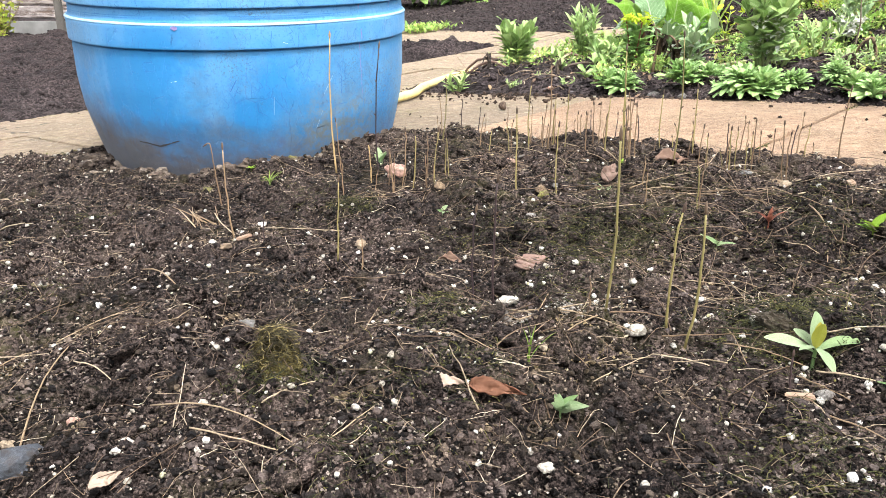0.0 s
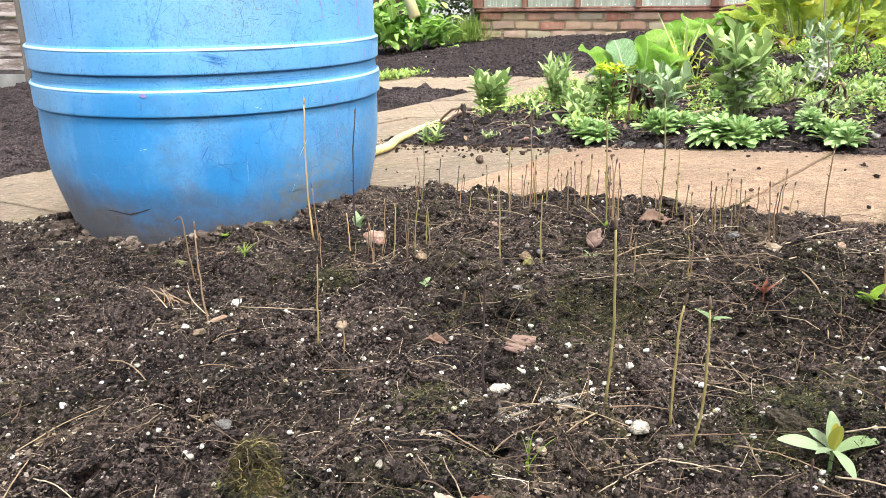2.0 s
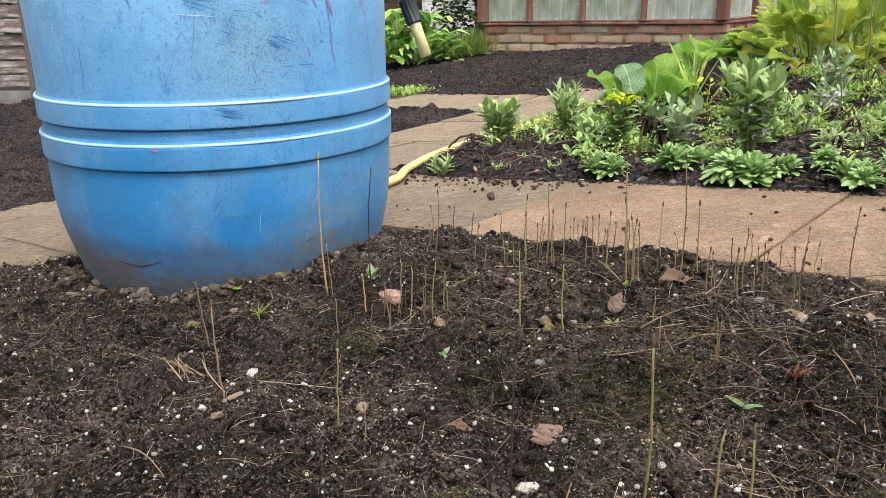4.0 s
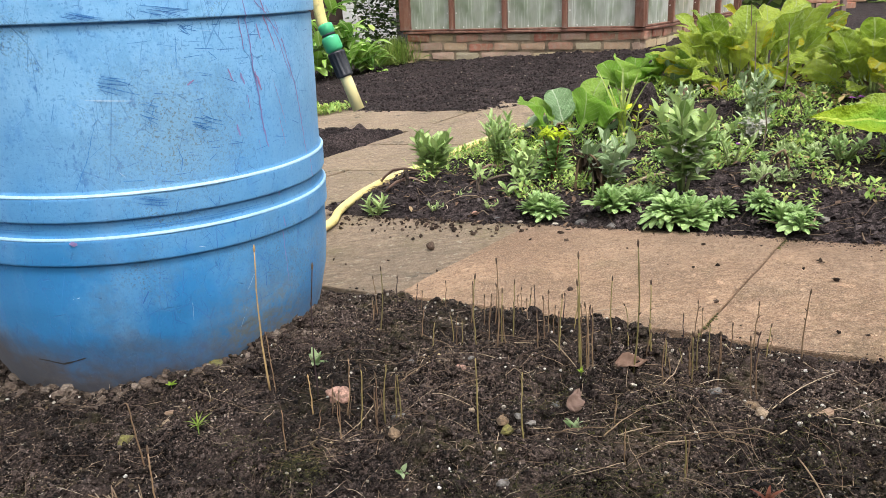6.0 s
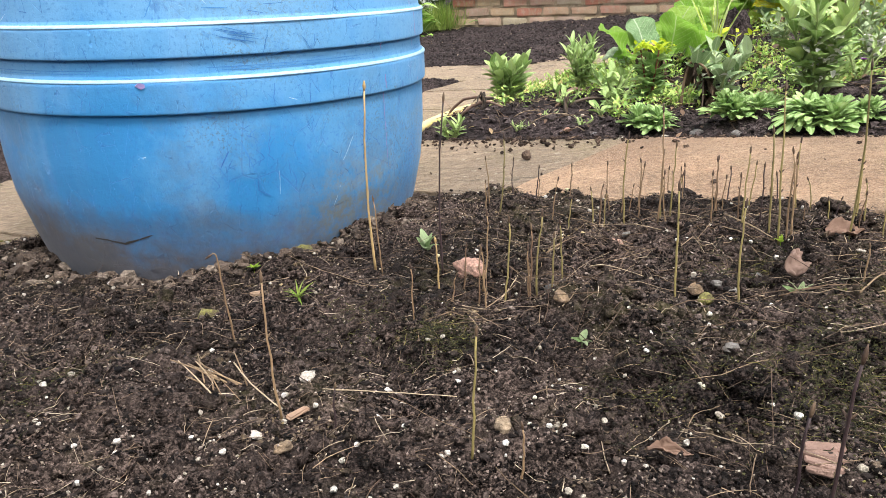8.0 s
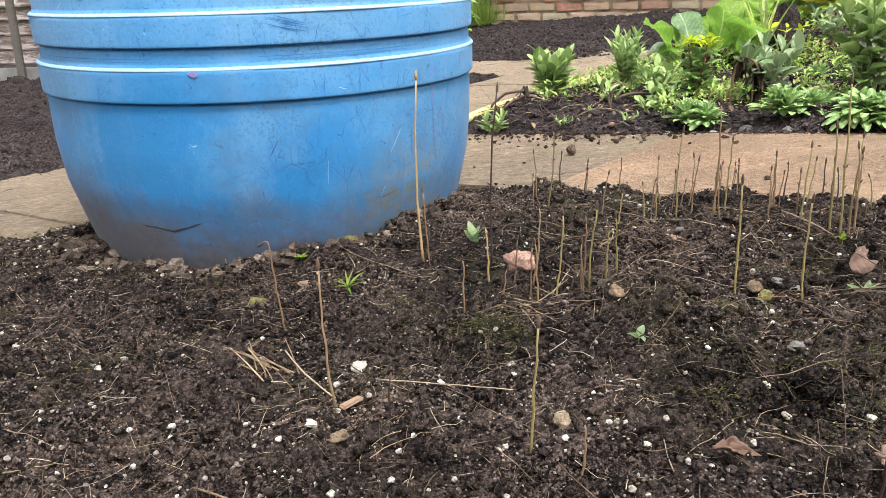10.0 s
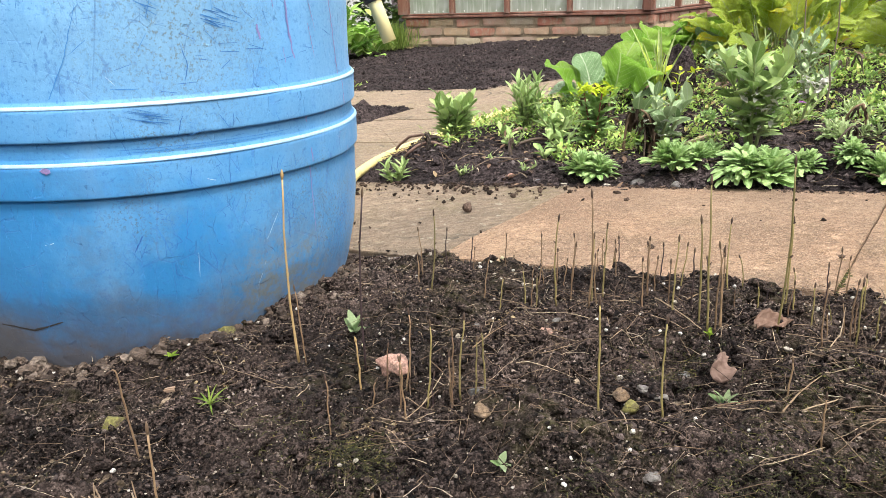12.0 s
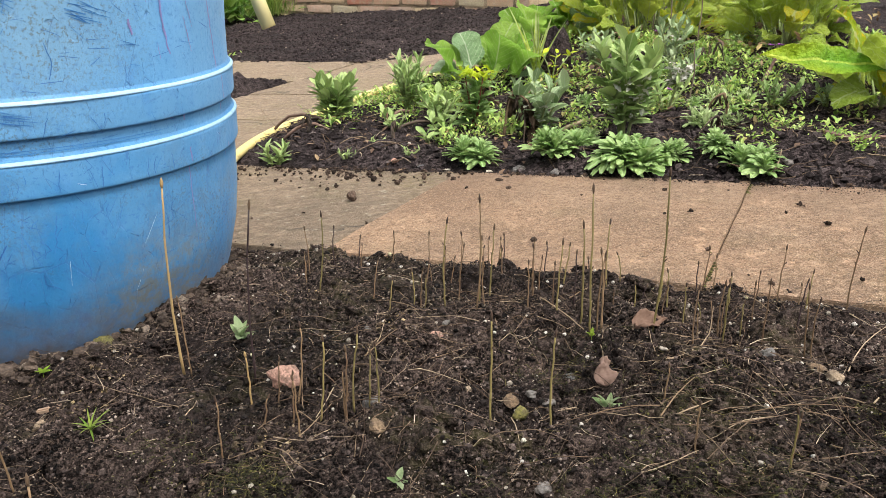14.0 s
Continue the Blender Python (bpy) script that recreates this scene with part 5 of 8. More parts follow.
sprout("small_weed", 0.170, 0.340, 0.019, 7, WEED_GREEN, "small pale green weed seedling", 2, (10, 36), narrow=0.4)
sprout("small_weed", 0.352, 0.322, 0.018, 4, WEED_GREEN, "small pale green weed seedling", 3, (0, 30), narrow=0.45)
sprout("lime_weed", 0.455, 0.6, 0.022, 9, LIME, "bright yellow-green weed with small leaves", 4, (0, 40), narrow=0.5)
sprout("red_weed", 0.378, 0.635, 0.02, 6, REDDISH, "small weed with reddish leaves", 5, (25, 60), narrow=0.25)
sprout("small_weed", 0.327, 0.61, 0.019, 3, WEED_GREEN, "small pale green weed seedling", 6, (0, 20), narrow=0.36)
sprout("small_weed", 0.066, 0.775, 0.013, 4, WEED_GREEN, "tiny pale green weed seedling in the soil", 7, (0, 25), narrow=0.5)
sprout("small_weed", -0.054, 1.1, 0.026, 7, WEED_GREEN, "small pale green weed seedling", 8, (10, 55), narrow=0.42)
sprout("small_weed", 0.256, 0.826, 0.019, 6, WEED_GREEN, "small pale green weed seedling", 9, (10, 50), narrow=0.42)
sprout("lime_weed", -0.25, 1.069, 0.011, 6, LIME, "tiny yellow-green weed in the soil", 12, (0, 30), narrow=0.5)
sprout("lime_weed", 0.288, 0.94, 0.01, 4, LIME, "tiny yellow-green weed in the soil", 13, (10, 50), narrow=0.5)
GRASS = leaf_material("grass_blade", (0.16, 0.28, 0.03), (0.28, 0.36, 0.07))
sprout("grass_tuft", 0.152, 0.385, 0.03, 5, GRASS, "small tuft of bright green grass", 10, (55, 80), 0.5, 0.06)
sprout("grass_tuft", -0.172, 0.907, 0.022, 14, GRASS, "low tuft of yellow-green grass", 11, (5, 45), 0.5, 0.08)


def fallen_leaf(name, x, y, long, wide, material, label, turn, tip=0.0, seed=0, lift=0.004, curl=0.5):
    v, f = leaf_points(long, wide, 0.6, 0.2, curl, 0.16, seed, 10, 16, 0.9, blunt=1.25, crumple=0.12)
    ob = put_mesh(name, v, f, material, None, "", True)
    ob.matrix_world = pose(x, y, rest_on(x, y) + lift, seed * 17 % 30 - 15, tip, turn) @ Matrix.Translation((-long / 2, 0, 0))
    solid = ob.modifiers.new("thickness", "SOLIDIFY")
    solid.thickness = 0.0006
    return tagged(ob, label, "leaf", "fallen leaves")


fallen_leaf("dead_leaf", 0.353, 0.945, 0.05, 0.024, DEAD, "curled brown dead leaf lying on the soil", 25, 0, 3, 0.008)
fallen_leaf("dead_leaf", 0.262, 0.853, 0.030, 0.020, FADED, "curled pale brown dead leaf", 70, -35, 4, 0.012)
fallen_leaf("dead_leaf", 0.132, 0.330, 0.036, 0.011, RUST, "rust-brown dead leaf pressed into the soil", -5, 0, 5, 0.005)
fallen_leaf("dead_leaf", 0.104, 0.337, 0.017, 0.009, PALE_DEAD, "bleached dead leaf on the soil", 10, 0, 6, 0.006)
fallen_leaf("dead_leaf", -0.078, 0.268, 0.02, 0.009, PALE_DEAD, "pinkish dry leaf on the soil", 60, 0, 7, 0.005)
fallen_leaf("dead_leaf", 0.088, 0.618, 0.028, 0.009, DEAD, "curled reddish dead leaf on the soil", -15, 0, 8, 0.004, 0.9)
BARK = tinted_material("bark", ((0.0, (0.15, 0.09, 0.066)), (1.0, (0.25, 0.16, 0.125))), 0.85, 140, 0.004)
bark = holder("bark_piece", pose(0.157, 0.585, rest_on(0.157, 0.585) + 0.003, 3, 4, -30), "flaky reddish-brown piece of bark on the soil", "bark")
for k in range(5):
    ob = part("flake", block(0.014 + 0.005 * (k % 3), 0.0055, 0.003, 0.0009, 0.002, k, 1), BARK, bark)
    ob.matrix_parent_inverse.identity()
    ob.matrix_basis = pose(0.002 * (k % 2), 0.0055 * (k - 2), 0.001 * (k % 3), 6 * (k - 2), 3 * (k % 2), 4 * k)


# ---- hoses ----
def hose_material():
    m, n, l, b = shader("yellow_hose", 0.5, spec=0.4)
    where = coords(n)
    f = speckle(n, l, where, 25, 4)
    c = mixed(n, l, f, (0.62, 0.50, 0.16), (0.75, 0.64, 0.30))
    c = mixed(n, l, maths(n, l, "MULTIPLY", grey(n, l, speckle(n, l, where, 70, 4), 0.55, 0.7), 0.6), c, (0.22, 0.17, 0.08))
    l.new(c, b.inputs["Base Color"])
    relief(n, l, b, f, 0.001)
    return m


HOSE = hose_material()


def curve_through(rows, per=6):
    """Points of a smooth curve through rows."""
    p = [Vector(r) for r in rows]
    p = [2 * p[0] - p[1]] + p + [2 * p[-1] - p[-2]]
    out = []
    for a, b, c, d in zip(p, p[1:], p[2:], p[3:]):
        for k in range(per):
            t = k / per
            out.append(0.5 * (2 * b + (c - a) * t + (2 * a - 5 * b + 4 * c - d) * t * t + (3 * b - a - 3 * c + d) * t ** 3))
    return out + [p[-2]]


rows = ((-0.30, 1.72), (-0.2, 1.83), (-0.11, 1.993), (-0.094, 2.151), (-0.04, 2.375), (0.046, 2.579), (0.166, 2.758), (0.306, 3.01), (0.408, 3.147), (0.597, 3.335), (0.667, 3.387), (0.95, 3.5), (1.3, 3.8))
hose = part("garden_hose", tube(curve_through([(x, y, float(lie(x, y)) + 0.012) for k, (x, y) in enumerate(rows)]), 0.0115, 12), HOSE, smooth_faces=True)
tagged(hose, "muddy yellow garden hose lying along the path edge", "hose")

CONNECT_GREEN, n_, l_, b_ = shader("green_connector", 0.4)
b_.inputs["Base Color"].default_value = (0.06, 0.44, 0.20, 1)
CONNECT_BLACK, n_, l_, b_ = shader("black_connector", 0.5)
b_.inputs["Base Color"].default_value = (0.018, 0.02, 0.026, 1)
HOSE_END, n_, l_, b_ = shader("cream_yellow_tube", 0.45)
b_.inputs["Base Color"].default_value = (0.80, 0.72, 0.36, 1)

filler = holder("filling_hose", Matrix.Identity(4), "yellow hose with green and black connectors hung over the barrel", "hose")
part("tube", tube(curve_through([(-0.26, 1.44, 0.60), (-0.22, 1.49, 0.78), (-0.17, 1.545, 0.835), (-0.125, 1.60, 0.76), (-0.085, 1.64, 0.56), (-0.060, 1.626, 0.40), (-0.053, 1.6232, 0.382)]), 0.0105, 12), HOSE, filler, "worn yellow hose", True)
way = Vector((0.33, -0.14, -0.93)).normalized()
start = Vector((-0.058, 1.625, 0.398))


def along(a, b, profile, name, material, label, ribs=False):
    bm = turned(profile, 48 if ribs else 24)
    if ribs:
        for k, v in enumerate(bm.verts):
            if k % 4 < 2 and 0.072 < v.co.z < 0.112:
                v.co.x, v.co.y = v.co.x * 0.9, v.co.y * 0.9
    m = Matrix.Translation(start) @ Vector((0, 0, 1)).rotation_difference(way).to_matrix().to_4x4()
    bmesh.ops.transform(bm, matrix=m, verts=bm.verts[:])
    part(name, bm, material, filler, label, True)


along(0, 1, [(0.008, 0.012), (0.0135, 0.014), (0.0145, 0.018), (0.0145, 0.029), (0.0115, 0.031), (0.0115, 0.036), (0.016, 0.038), (0.0172, 0.042), (0.0172, 0.062), (0.013, 0.066), (0.002, 0.067)], "connector", CONNECT_GREEN, "bright green plastic connector")
along(0, 1, [(0.0118, 0.0315), (0.0135, 0.0325), (0.0135, 0.0348), (0.0118, 0.0358)], "seal", CONNECT_BLACK, "black rubber ring")
ribbed = [(0.0168, 0.0685), (0.0168, 0.0715), (0.0168, 0.073), (0.0164, 0.09), (0.0158, 0.111), (0.0158, 0.1125), (0.0155, 0.1155)]
along(0, 1, [(0.002, 0.0665), (0.0145, 0.067)] + ribbed + [(0.0135, 0.1165), (0.002, 0.117)], "coupling", CONNECT_BLACK, "black ribbed plastic coupling", True)
along(0, 1, [(0.0112, 0.115), (0.0112, 0.182), (0.0088, 0.182), (0.0086, 0.14), (0.001, 0.138)], "hose_end", HOSE_END, "cream-yellow hose end")

# ---- soil lumps on the other beds ----
rng = np.random.default_rng(12)
at = strew(21000, -0.4, 1.8, 1.2, 3.4, veg_height, rng, lambda x, y: in_veg(x, y) & (to_uv(x, y)[1] > 0.40), 0.5)
size = np.exp(rng.normal(math.log(0.0034), 0.5, len(at))).clip(0.0016, 0.012)
at[:, 2] += size * 0.3
tagged(lumps("soil_crumbs", at, size, FAR_CLODS, 15, 0, 0.5), "dark crumbs of vegetable bed soil", "soil", kind="stuff")
at = strew(16000, -3.6, 0.1, 1.4, 5.85, dug_height, rng, lambda x, y: in_left(x, y) & (y > 1.55), 0.2)
size = np.exp(rng.normal(math.log(0.0042), 0.55, len(at))).clip(0.002, 0.013)
at[:, 2] += size * 0.1
tagged(lumps("soil_clods", at, size, DUG_CLODS, 16, 0, 0.6, 0.9, True), "dark clods of the dug bed", "soil", kind="stuff")
at = strew(26000, -1.3, 2.2, 3.8, 7.2, far_height, rng, in_far, 0.1)
size = np.exp(rng.normal(math.log(0.0046), 0.55, len(at))).clip(0.002, 0.015)
at[:, 2] += size * 0.1
tagged(lumps("soil_clods", at, size, DUG_CLODS, 17, 0, 0.6, 0.9, True), "dark clods of the far dug bed", "soil", kind="stuff")
# bits of soil spilt on the paving
u = np.concatenate([rng.uniform(-0.62, 0.9, 34), rng.normal(-0.25, 0.16, 230), rng.uniform(-0.3, 0.95, 90)])
v = np.concatenate([rng.uniform(0.02, 0.46, 34), 0.5 - np.abs(rng.normal(0, 0.07, 230)), 0.5 - np.abs(rng.normal(0, 0.015, 90))])
x, y = from_uv(u, v)
size = np.exp(rng.normal(math.log(0.0024), 0.45, len(x))).clip(0.001, 0.0048)
SPILT = crumb_material("drying_soil_crumbs", ((0.0, (0.02, 0.014, 0.011)), (0.6, (0.065, 0.045, 0.034)), (1.0, (0.15, 0.105, 0.08))), 0.9, 400, 0.12)
tagged(lumps("spilt_soil", np.stack([x, y, lie(x, y) + size * 0.3], -1), size, SPILT, 18, 2, 0.75, 0.7), "crumbs of soil spilt on the paving", "soil", kind="stuff")
clod_bm = bmesh.new()
bmesh.ops.create_icosphere(clod_bm, subdivisions=2, radius=0.0095)
for v_ in clod_bm.verts:
    v_.co *= 1 + 0.35 * noise.noise(v_.co * 150)
clod = part("soil_clod", clod_bm, SPILT)
clod.matrix_world = pose(0.133, 1.669, float(lie(0.133, 1.669)) + 0.008)
tagged(clod, "small dark clod of soil on the paving", "clod")

# ---- vegetable bed ----
ROSETTE = leaf_material("fresh_rosette_leaf", (0.18, 0.335, 0.085), (0.42, 0.59, 0.22), 0.03, rough=0.45, gloss=0.4, rib_colour=(0.42, 0.58, 0.28))
BEAN = leaf_material("bean_leaf", (0.19, 0.33, 0.08), (0.48, 0.63, 0.23), 0.02, rough=0.48, glow_share=0.22, gloss=0.45, rib_colour=(0.38, 0.48, 0.26))
GREYLEAF = leaf_material("grey_green_leaf", (0.17, 0.28, 0.11), (0.44, 0.55, 0.31), 0.02, rough=0.5, glow_share=0.2, gloss=0.45, rib_colour=(0.44, 0.52, 0.34))
CHARD = leaf_material("chard_leaf", (0.31, 0.48, 0.045), (0.77, 0.90, 0.15), 0.012, rough=0.3, crinkle=0.03, glow_share=0.34, gloss=0.65, grain=17)
CABBAGE = leaf_material("cabbage_leaf", (0.22, 0.48, 0.045), (0.46, 0.71, 0.14), 0.014, rough=0.45, crinkle=0.02, glow_share=0.45, gloss=0.35, grain=20)
BLOOMY = leaf_material("cabbage_leaf_with_bloom", (0.28, 0.46, 0.22), (0.46, 0.62, 0.40), 0.018, rough=0.6, crinkle=0.02, glow_share=0.2, grain=20, rib_colour=(0.72, 0.78, 0.62))
YELLOWING = leaf_material("yellowing_leaf", (0.36, 0.52, 0.03), (0.66, 0.66, 0.05), 0.024, edge=(0.72, 0.52, 0.03), rough=0.4, crinkle=0.02, glow_share=0.45)
LIME_TOP = leaf_material("lime_top_leaf", (0.46, 0.60, 0.02), (0.60, 0.72, 0.04))
STALK_GREEN = leaf_material("pale_stalk", (0.26, 0.34, 0.12), (0.36, 0.42, 0.20))
STALK_DARK = tinted_material("dead_stem", ((0.0, (0.035, 0.025, 0.018)), (1.0, (0.10, 0.07, 0.048))), 0.8, 90)
PETAL = leaf_material("white_petal", (0.70, 0.68, 0.62), (0.80, 0.78, 0.74))
PURPLE = leaf_material("purple_petal", (0.30, 0.08, 0.36), (0.42, 0.14, 0.48))


def veg_z(x, y):
    return float(veg_height(x, y))


def leaf_set(material, narrow, shape, droop, fold, ruffle, seed, across=4, along=7, crumple=0.0, blunt=0.7):
    return [leaf_mesh("leaf", material, crumple=crumple, long=1.0, wide=narrow * f, shape=shape, droop=d, fold=fold, wave_size=ruffle, seed=seed + k, across=across, along=along, twist=0.25 * (k - 1), blunt=blunt)
            for k, (f, d) in enumerate(((1.0, droop), (0.88, droop * 1.5), (1.12, droop * 0.6)))]


def add_leaf(top, mesh, at, tilt, turn, size, roll=0.0, name="leaf"):
    ob = new(name, mesh)
    ob.parent = top
    ob.matrix_basis = pose(*at, 0, 0, turn) @ pose(0, 0, 0, roll, -tilt, 0) @ Matrix.Diagonal((size, size, size, 1))
    return ob


ROSETTE_LEAVES = leaf_set(ROSETTE, 0.265, 1.9, 0.7, 0.16, 0.03, 3, crumple=0.03, along=9, blunt=0.55)


def rosette(x, y, radius, count, seed, material_set=ROSETTE_LEAVES, label="dense rosette of fresh green leaves in the soil", group="leafy rosettes"):
    r = random.Random(seed)
    top = holder("leafy_rosette", pose(x, y, veg_z(x, y) - 0.003), label, "plant", group)
    crowns = 1 if radius < 0.045 else 3 if radius < 0.06 else 6
    count = int(count * 2.5)
    heads = [(0, 0)] + [(radius * (0.22 + 0.13 * (k % 3)) * math.cos(2.4 * k + seed), radius * (0.22 + 0.13 * (k % 3)) * math.sin(2.4 * k + seed)) for k in range(crowns - 1)]
    for k in range(count):
        cx, cy = heads[k % len(heads)]
        ring = (k // len(heads)) / max(1, count // len(heads) - 1)
        add_leaf(top, material_set[k % 3], (cx, cy, 0.004 + 0.016 * ring), 10 + 66 * ring ** 1.2 + r.uniform(-9, 9), 137.5 * (k // len(heads)) + 70 * (k % len(heads)) + r.uniform(-14, 14),
                 radius * (0.68 - 0.22 * ring) * r.uniform(0.7, 1.12), r.uniform(-18, 18))
    return top


for k, (x, y, rad, n) in enumerate(((0.409, 1.835, 0.07, 110), (0.545, 1.735, 0.075, 105), (0.625, 1.80, 0.065, 70), (0.64, 1.615, 0.09, 150), (0.718, 1.60, 0.05, 45), (0.785, 1.555, 0.055, 55), (0.825, 1.485, 0.07, 85),
                                    (0.70, 1.70, 0.04, 24), (1.0, 2.0, 0.045, 22), (1.05, 1.92, 0.04, 20), (0.83, 2.05, 0.045, 22), (1.12, 2.25, 0.045, 22), (1.18, 2.14, 0.05, 24), (1.29, 2.33, 0.045, 20),
                                    (0.98, 2.22, 0.04, 18), (0.77, 2.14, 0.05, 22))):
    rosette(x, y, rad * 1.08, n, k)
FEATHERY_LEAVES = leaf_set(leaf_material("feathery_weed_leaf", (0.24, 0.36, 0.12), (0.50, 0.62, 0.30), 0.03, rough=0.5, glow_share=0.3), 0.24, 1.2, 0.6, 0.2, 0.06, 47, crumple=0.05, along=9)
for k, (x, y, rad, n) in enumerate(((0.90, 1.81, 0.06, 26), (0.945, 1.77, 0.045, 16), (1.12, 1.99, 0.062, 28), (1.07, 2.03, 0.05, 18), (1.42, 2.54, 0.06, 20), (1.50, 2.50, 0.05, 16), (0.80, 2.0, 0.05, 18), (0.86, 2.09, 0.055, 20))):
    rosette(x, y, rad * 1.2, n, 40 + k, FEATHERY_LEAVES, "pale green feathery weed between the vegetables", "feathery weeds")

BEAN_LEAVES = leaf_set(BEAN, 0.44, 1.15, 0.3, 0.25, 0.03, 13, crumple=0.02)
GREY_LEAVES = leaf_set(GREYLEAF, 0.40, 1.0, 0.4, 0.3, 0.03, 17, crumple=0.025)
NARROW_LEAVES = leaf_set(BEAN, 0.26, 0.6, 0.35, 0.3, 0.03, 19)
PETAL_LEAVES = leaf_set(PETAL, 0.55, 0.8, 0.4, 0.5, 0.05, 21)


def bean_plant(x, y, high, stems, per, leaf_long, seed, leaves=BEAN_LEAVES, label="young broad bean plant with grey-green leaves", flowers=0, wide=0.3, group="bean plants"):
    r = random.Random(seed)
    top = holder("bean_plant", pose(x, y, veg_z(x, y) - 0.005), label, "plant", group)
    for s in range(stems):
        a = 2 * math.pi * s / stems + r.uniform(-0.4, 0.4)
        h = high * r.uniform(0.78, 1.0)
        reach = high * wide * r.uniform(0.5, 1.0) * (0 if stems == 1 else 1)
        pts = [Vector((math.cos(a) * reach * t ** 1.5 + 0.008 * math.cos(a), math.sin(a) * reach * t ** 1.5 + 0.008 * math.sin(a), h * 0.9 * t)) for t in (0, 0.25, 0.5, 0.75, 1.0)]
        shoot = part("stem", tube(pts, [0.0035, 0.0034, 0.003, 0.0024, 0.0015], 6), STALK_GREEN, top, smooth_faces=True)
        for k in range(per):
            t = 0.18 + 0.82 * (k + 0.5) / per
            p = pts[0].lerp(pts[-1], t)
            p.x, p.y = math.cos(a) * (reach * t ** 1.5 + 0.008), math.sin(a) * (reach * t ** 1.5 + 0.008)
            add_leaf(shoot, leaves[k % 3], p, 18 + 50 * t ** 2 + r.uniform(-14, 14), 137.5 * k + 60 * s + r.uniform(-20, 20), leaf_long * (1.0 - 0.42 * abs(t - 0.55)) * r.uniform(0.8, 1.1), r.uniform(-25, 25))
        for k in range(flowers):
            t = r.uniform(0.3, 0.7)
            add_leaf(shoot, PETAL_LEAVES[k % 3], (math.cos(a) * reach * t + r.uniform(-0.012, 0.012), math.sin(a) * reach * t - 0.014, h * t), r.uniform(-30, 40), r.uniform(0, 360), 0.02 * r.uniform(0.8, 1.2), r.uniform(-40, 40), "flower")
    return top


bean_plant(0.167, 2.38, 0.14, 8, 17, 0.058, 1, wide=0.36)
bean_plant(0.372, 2.40, 0.15, 8, 16, 0.052, 2, NARROW_LEAVES, wide=0.34)
bean_plant(0.585, 1.96, 0.15, 5, 13, 0.062, 3, GREY_LEAVES, flowers=3, wide=0.5)
bean_plant(0.716, 1.79, 0.215, 6, 24, 0.062, 4, flowers=7, wide=0.30)
bean_plant(1.05, 2.2, 0.12, 4, 10, 0.042, 5, GREY_LEAVES, "grey-leaved plant in white flower", flowers=24, wide=0.45)
bean_plant(1.17, 2.46, 0.155, 4, 13, 0.05, 6, GREY_LEAVES, flowers=1, wide=0.45)
bean_plant(1.0, 2.62, 0.12, 4, 12, 0.045, 7, GREY_LEAVES, wide=0.45)
bean_plant(0.95, 2.2, 0.09, 4, 9, 0.04, 27, BEAN_LEAVES, "low leafy weed among the bean plants", wide=0.6, group="")
bean_plant(0.80, 1.92, 0.075, 4, 8, 0.036, 28, BEAN_LEAVES, "low leafy weed among the bean plants", wide=0.6, group="")
bean_plant(0.905, 1.97, 0.10, 4, 9, 0.036, 29, NARROW_LEAVES, "low leafy weed among the bean plants", wide=0.5, group="")
bean_plant(0.42, 2.22, 0.09, 5, 9, 0.045, 30, BEAN_LEAVES, "low leafy weed at the bed's edge", wide=0.6, group="")
bean_plant(0.36, 2.05, 0.04, 3, 5, 0.035, 31, BEAN_LEAVES, "low leafy weed at the bed's edge", wide=0.7, group="")
bean_plant(0.161, 2.01, 0.02, 4, 7, 0.018, 32, NARROW_LEAVES, "tiny feathery weed in the bed", wide=0.9, group="")
bean_plant(0.235, 2.07, 0.018, 3, 6, 0.015, 33, NARROW_LEAVES, "tiny feathery weed in the bed", wide=0.9, group="")
bean_plant(0.288, 1.941, 0.02, 3, 7, 0.016, 34, NARROW_LEAVES, "tiny feathery weed in the bed", wide=0.9, group="")
bean_plant(1.02, 1.66, 0.02, 3, 6, 0.018, 35, BEAN_LEAVES, "tiny feathery weed in the bed", wide=0.9, group="")
bean_plant(0.005, 2.09, 0.05, 5, 8, 0.04, 8, NARROW_LEAVES, "small wilted weed beside the hose", wide=0.6, group="")
bean_plant(0.30, 2.2, 0.06, 4, 6, 0.035, 9, BEAN_LEAVES, "low leafy weed at the bed's edge", wide=0.6, group="")
bean_plant(0.40, 2.12, 0.05, 4, 6, 0.04, 10, BEAN_LEAVES, "low leafy weed at the bed's edge", wide=0.7, group="")
bean_plant(1.16, 1.92, 0.075, 7, 9, 0.03, 11, leaf_set(ROSETTE, 0.4, 0.6, 0.4, 0.2, 0.12, 31), "bushy bright green parsley-like herb", wide=0.7, group="")
bean_plant(1.23, 1.83, 0.05, 5, 7, 0.03, 12, GREY_LEAVES, "low spreading grey-green leafy herb", wide=0.8, group="")

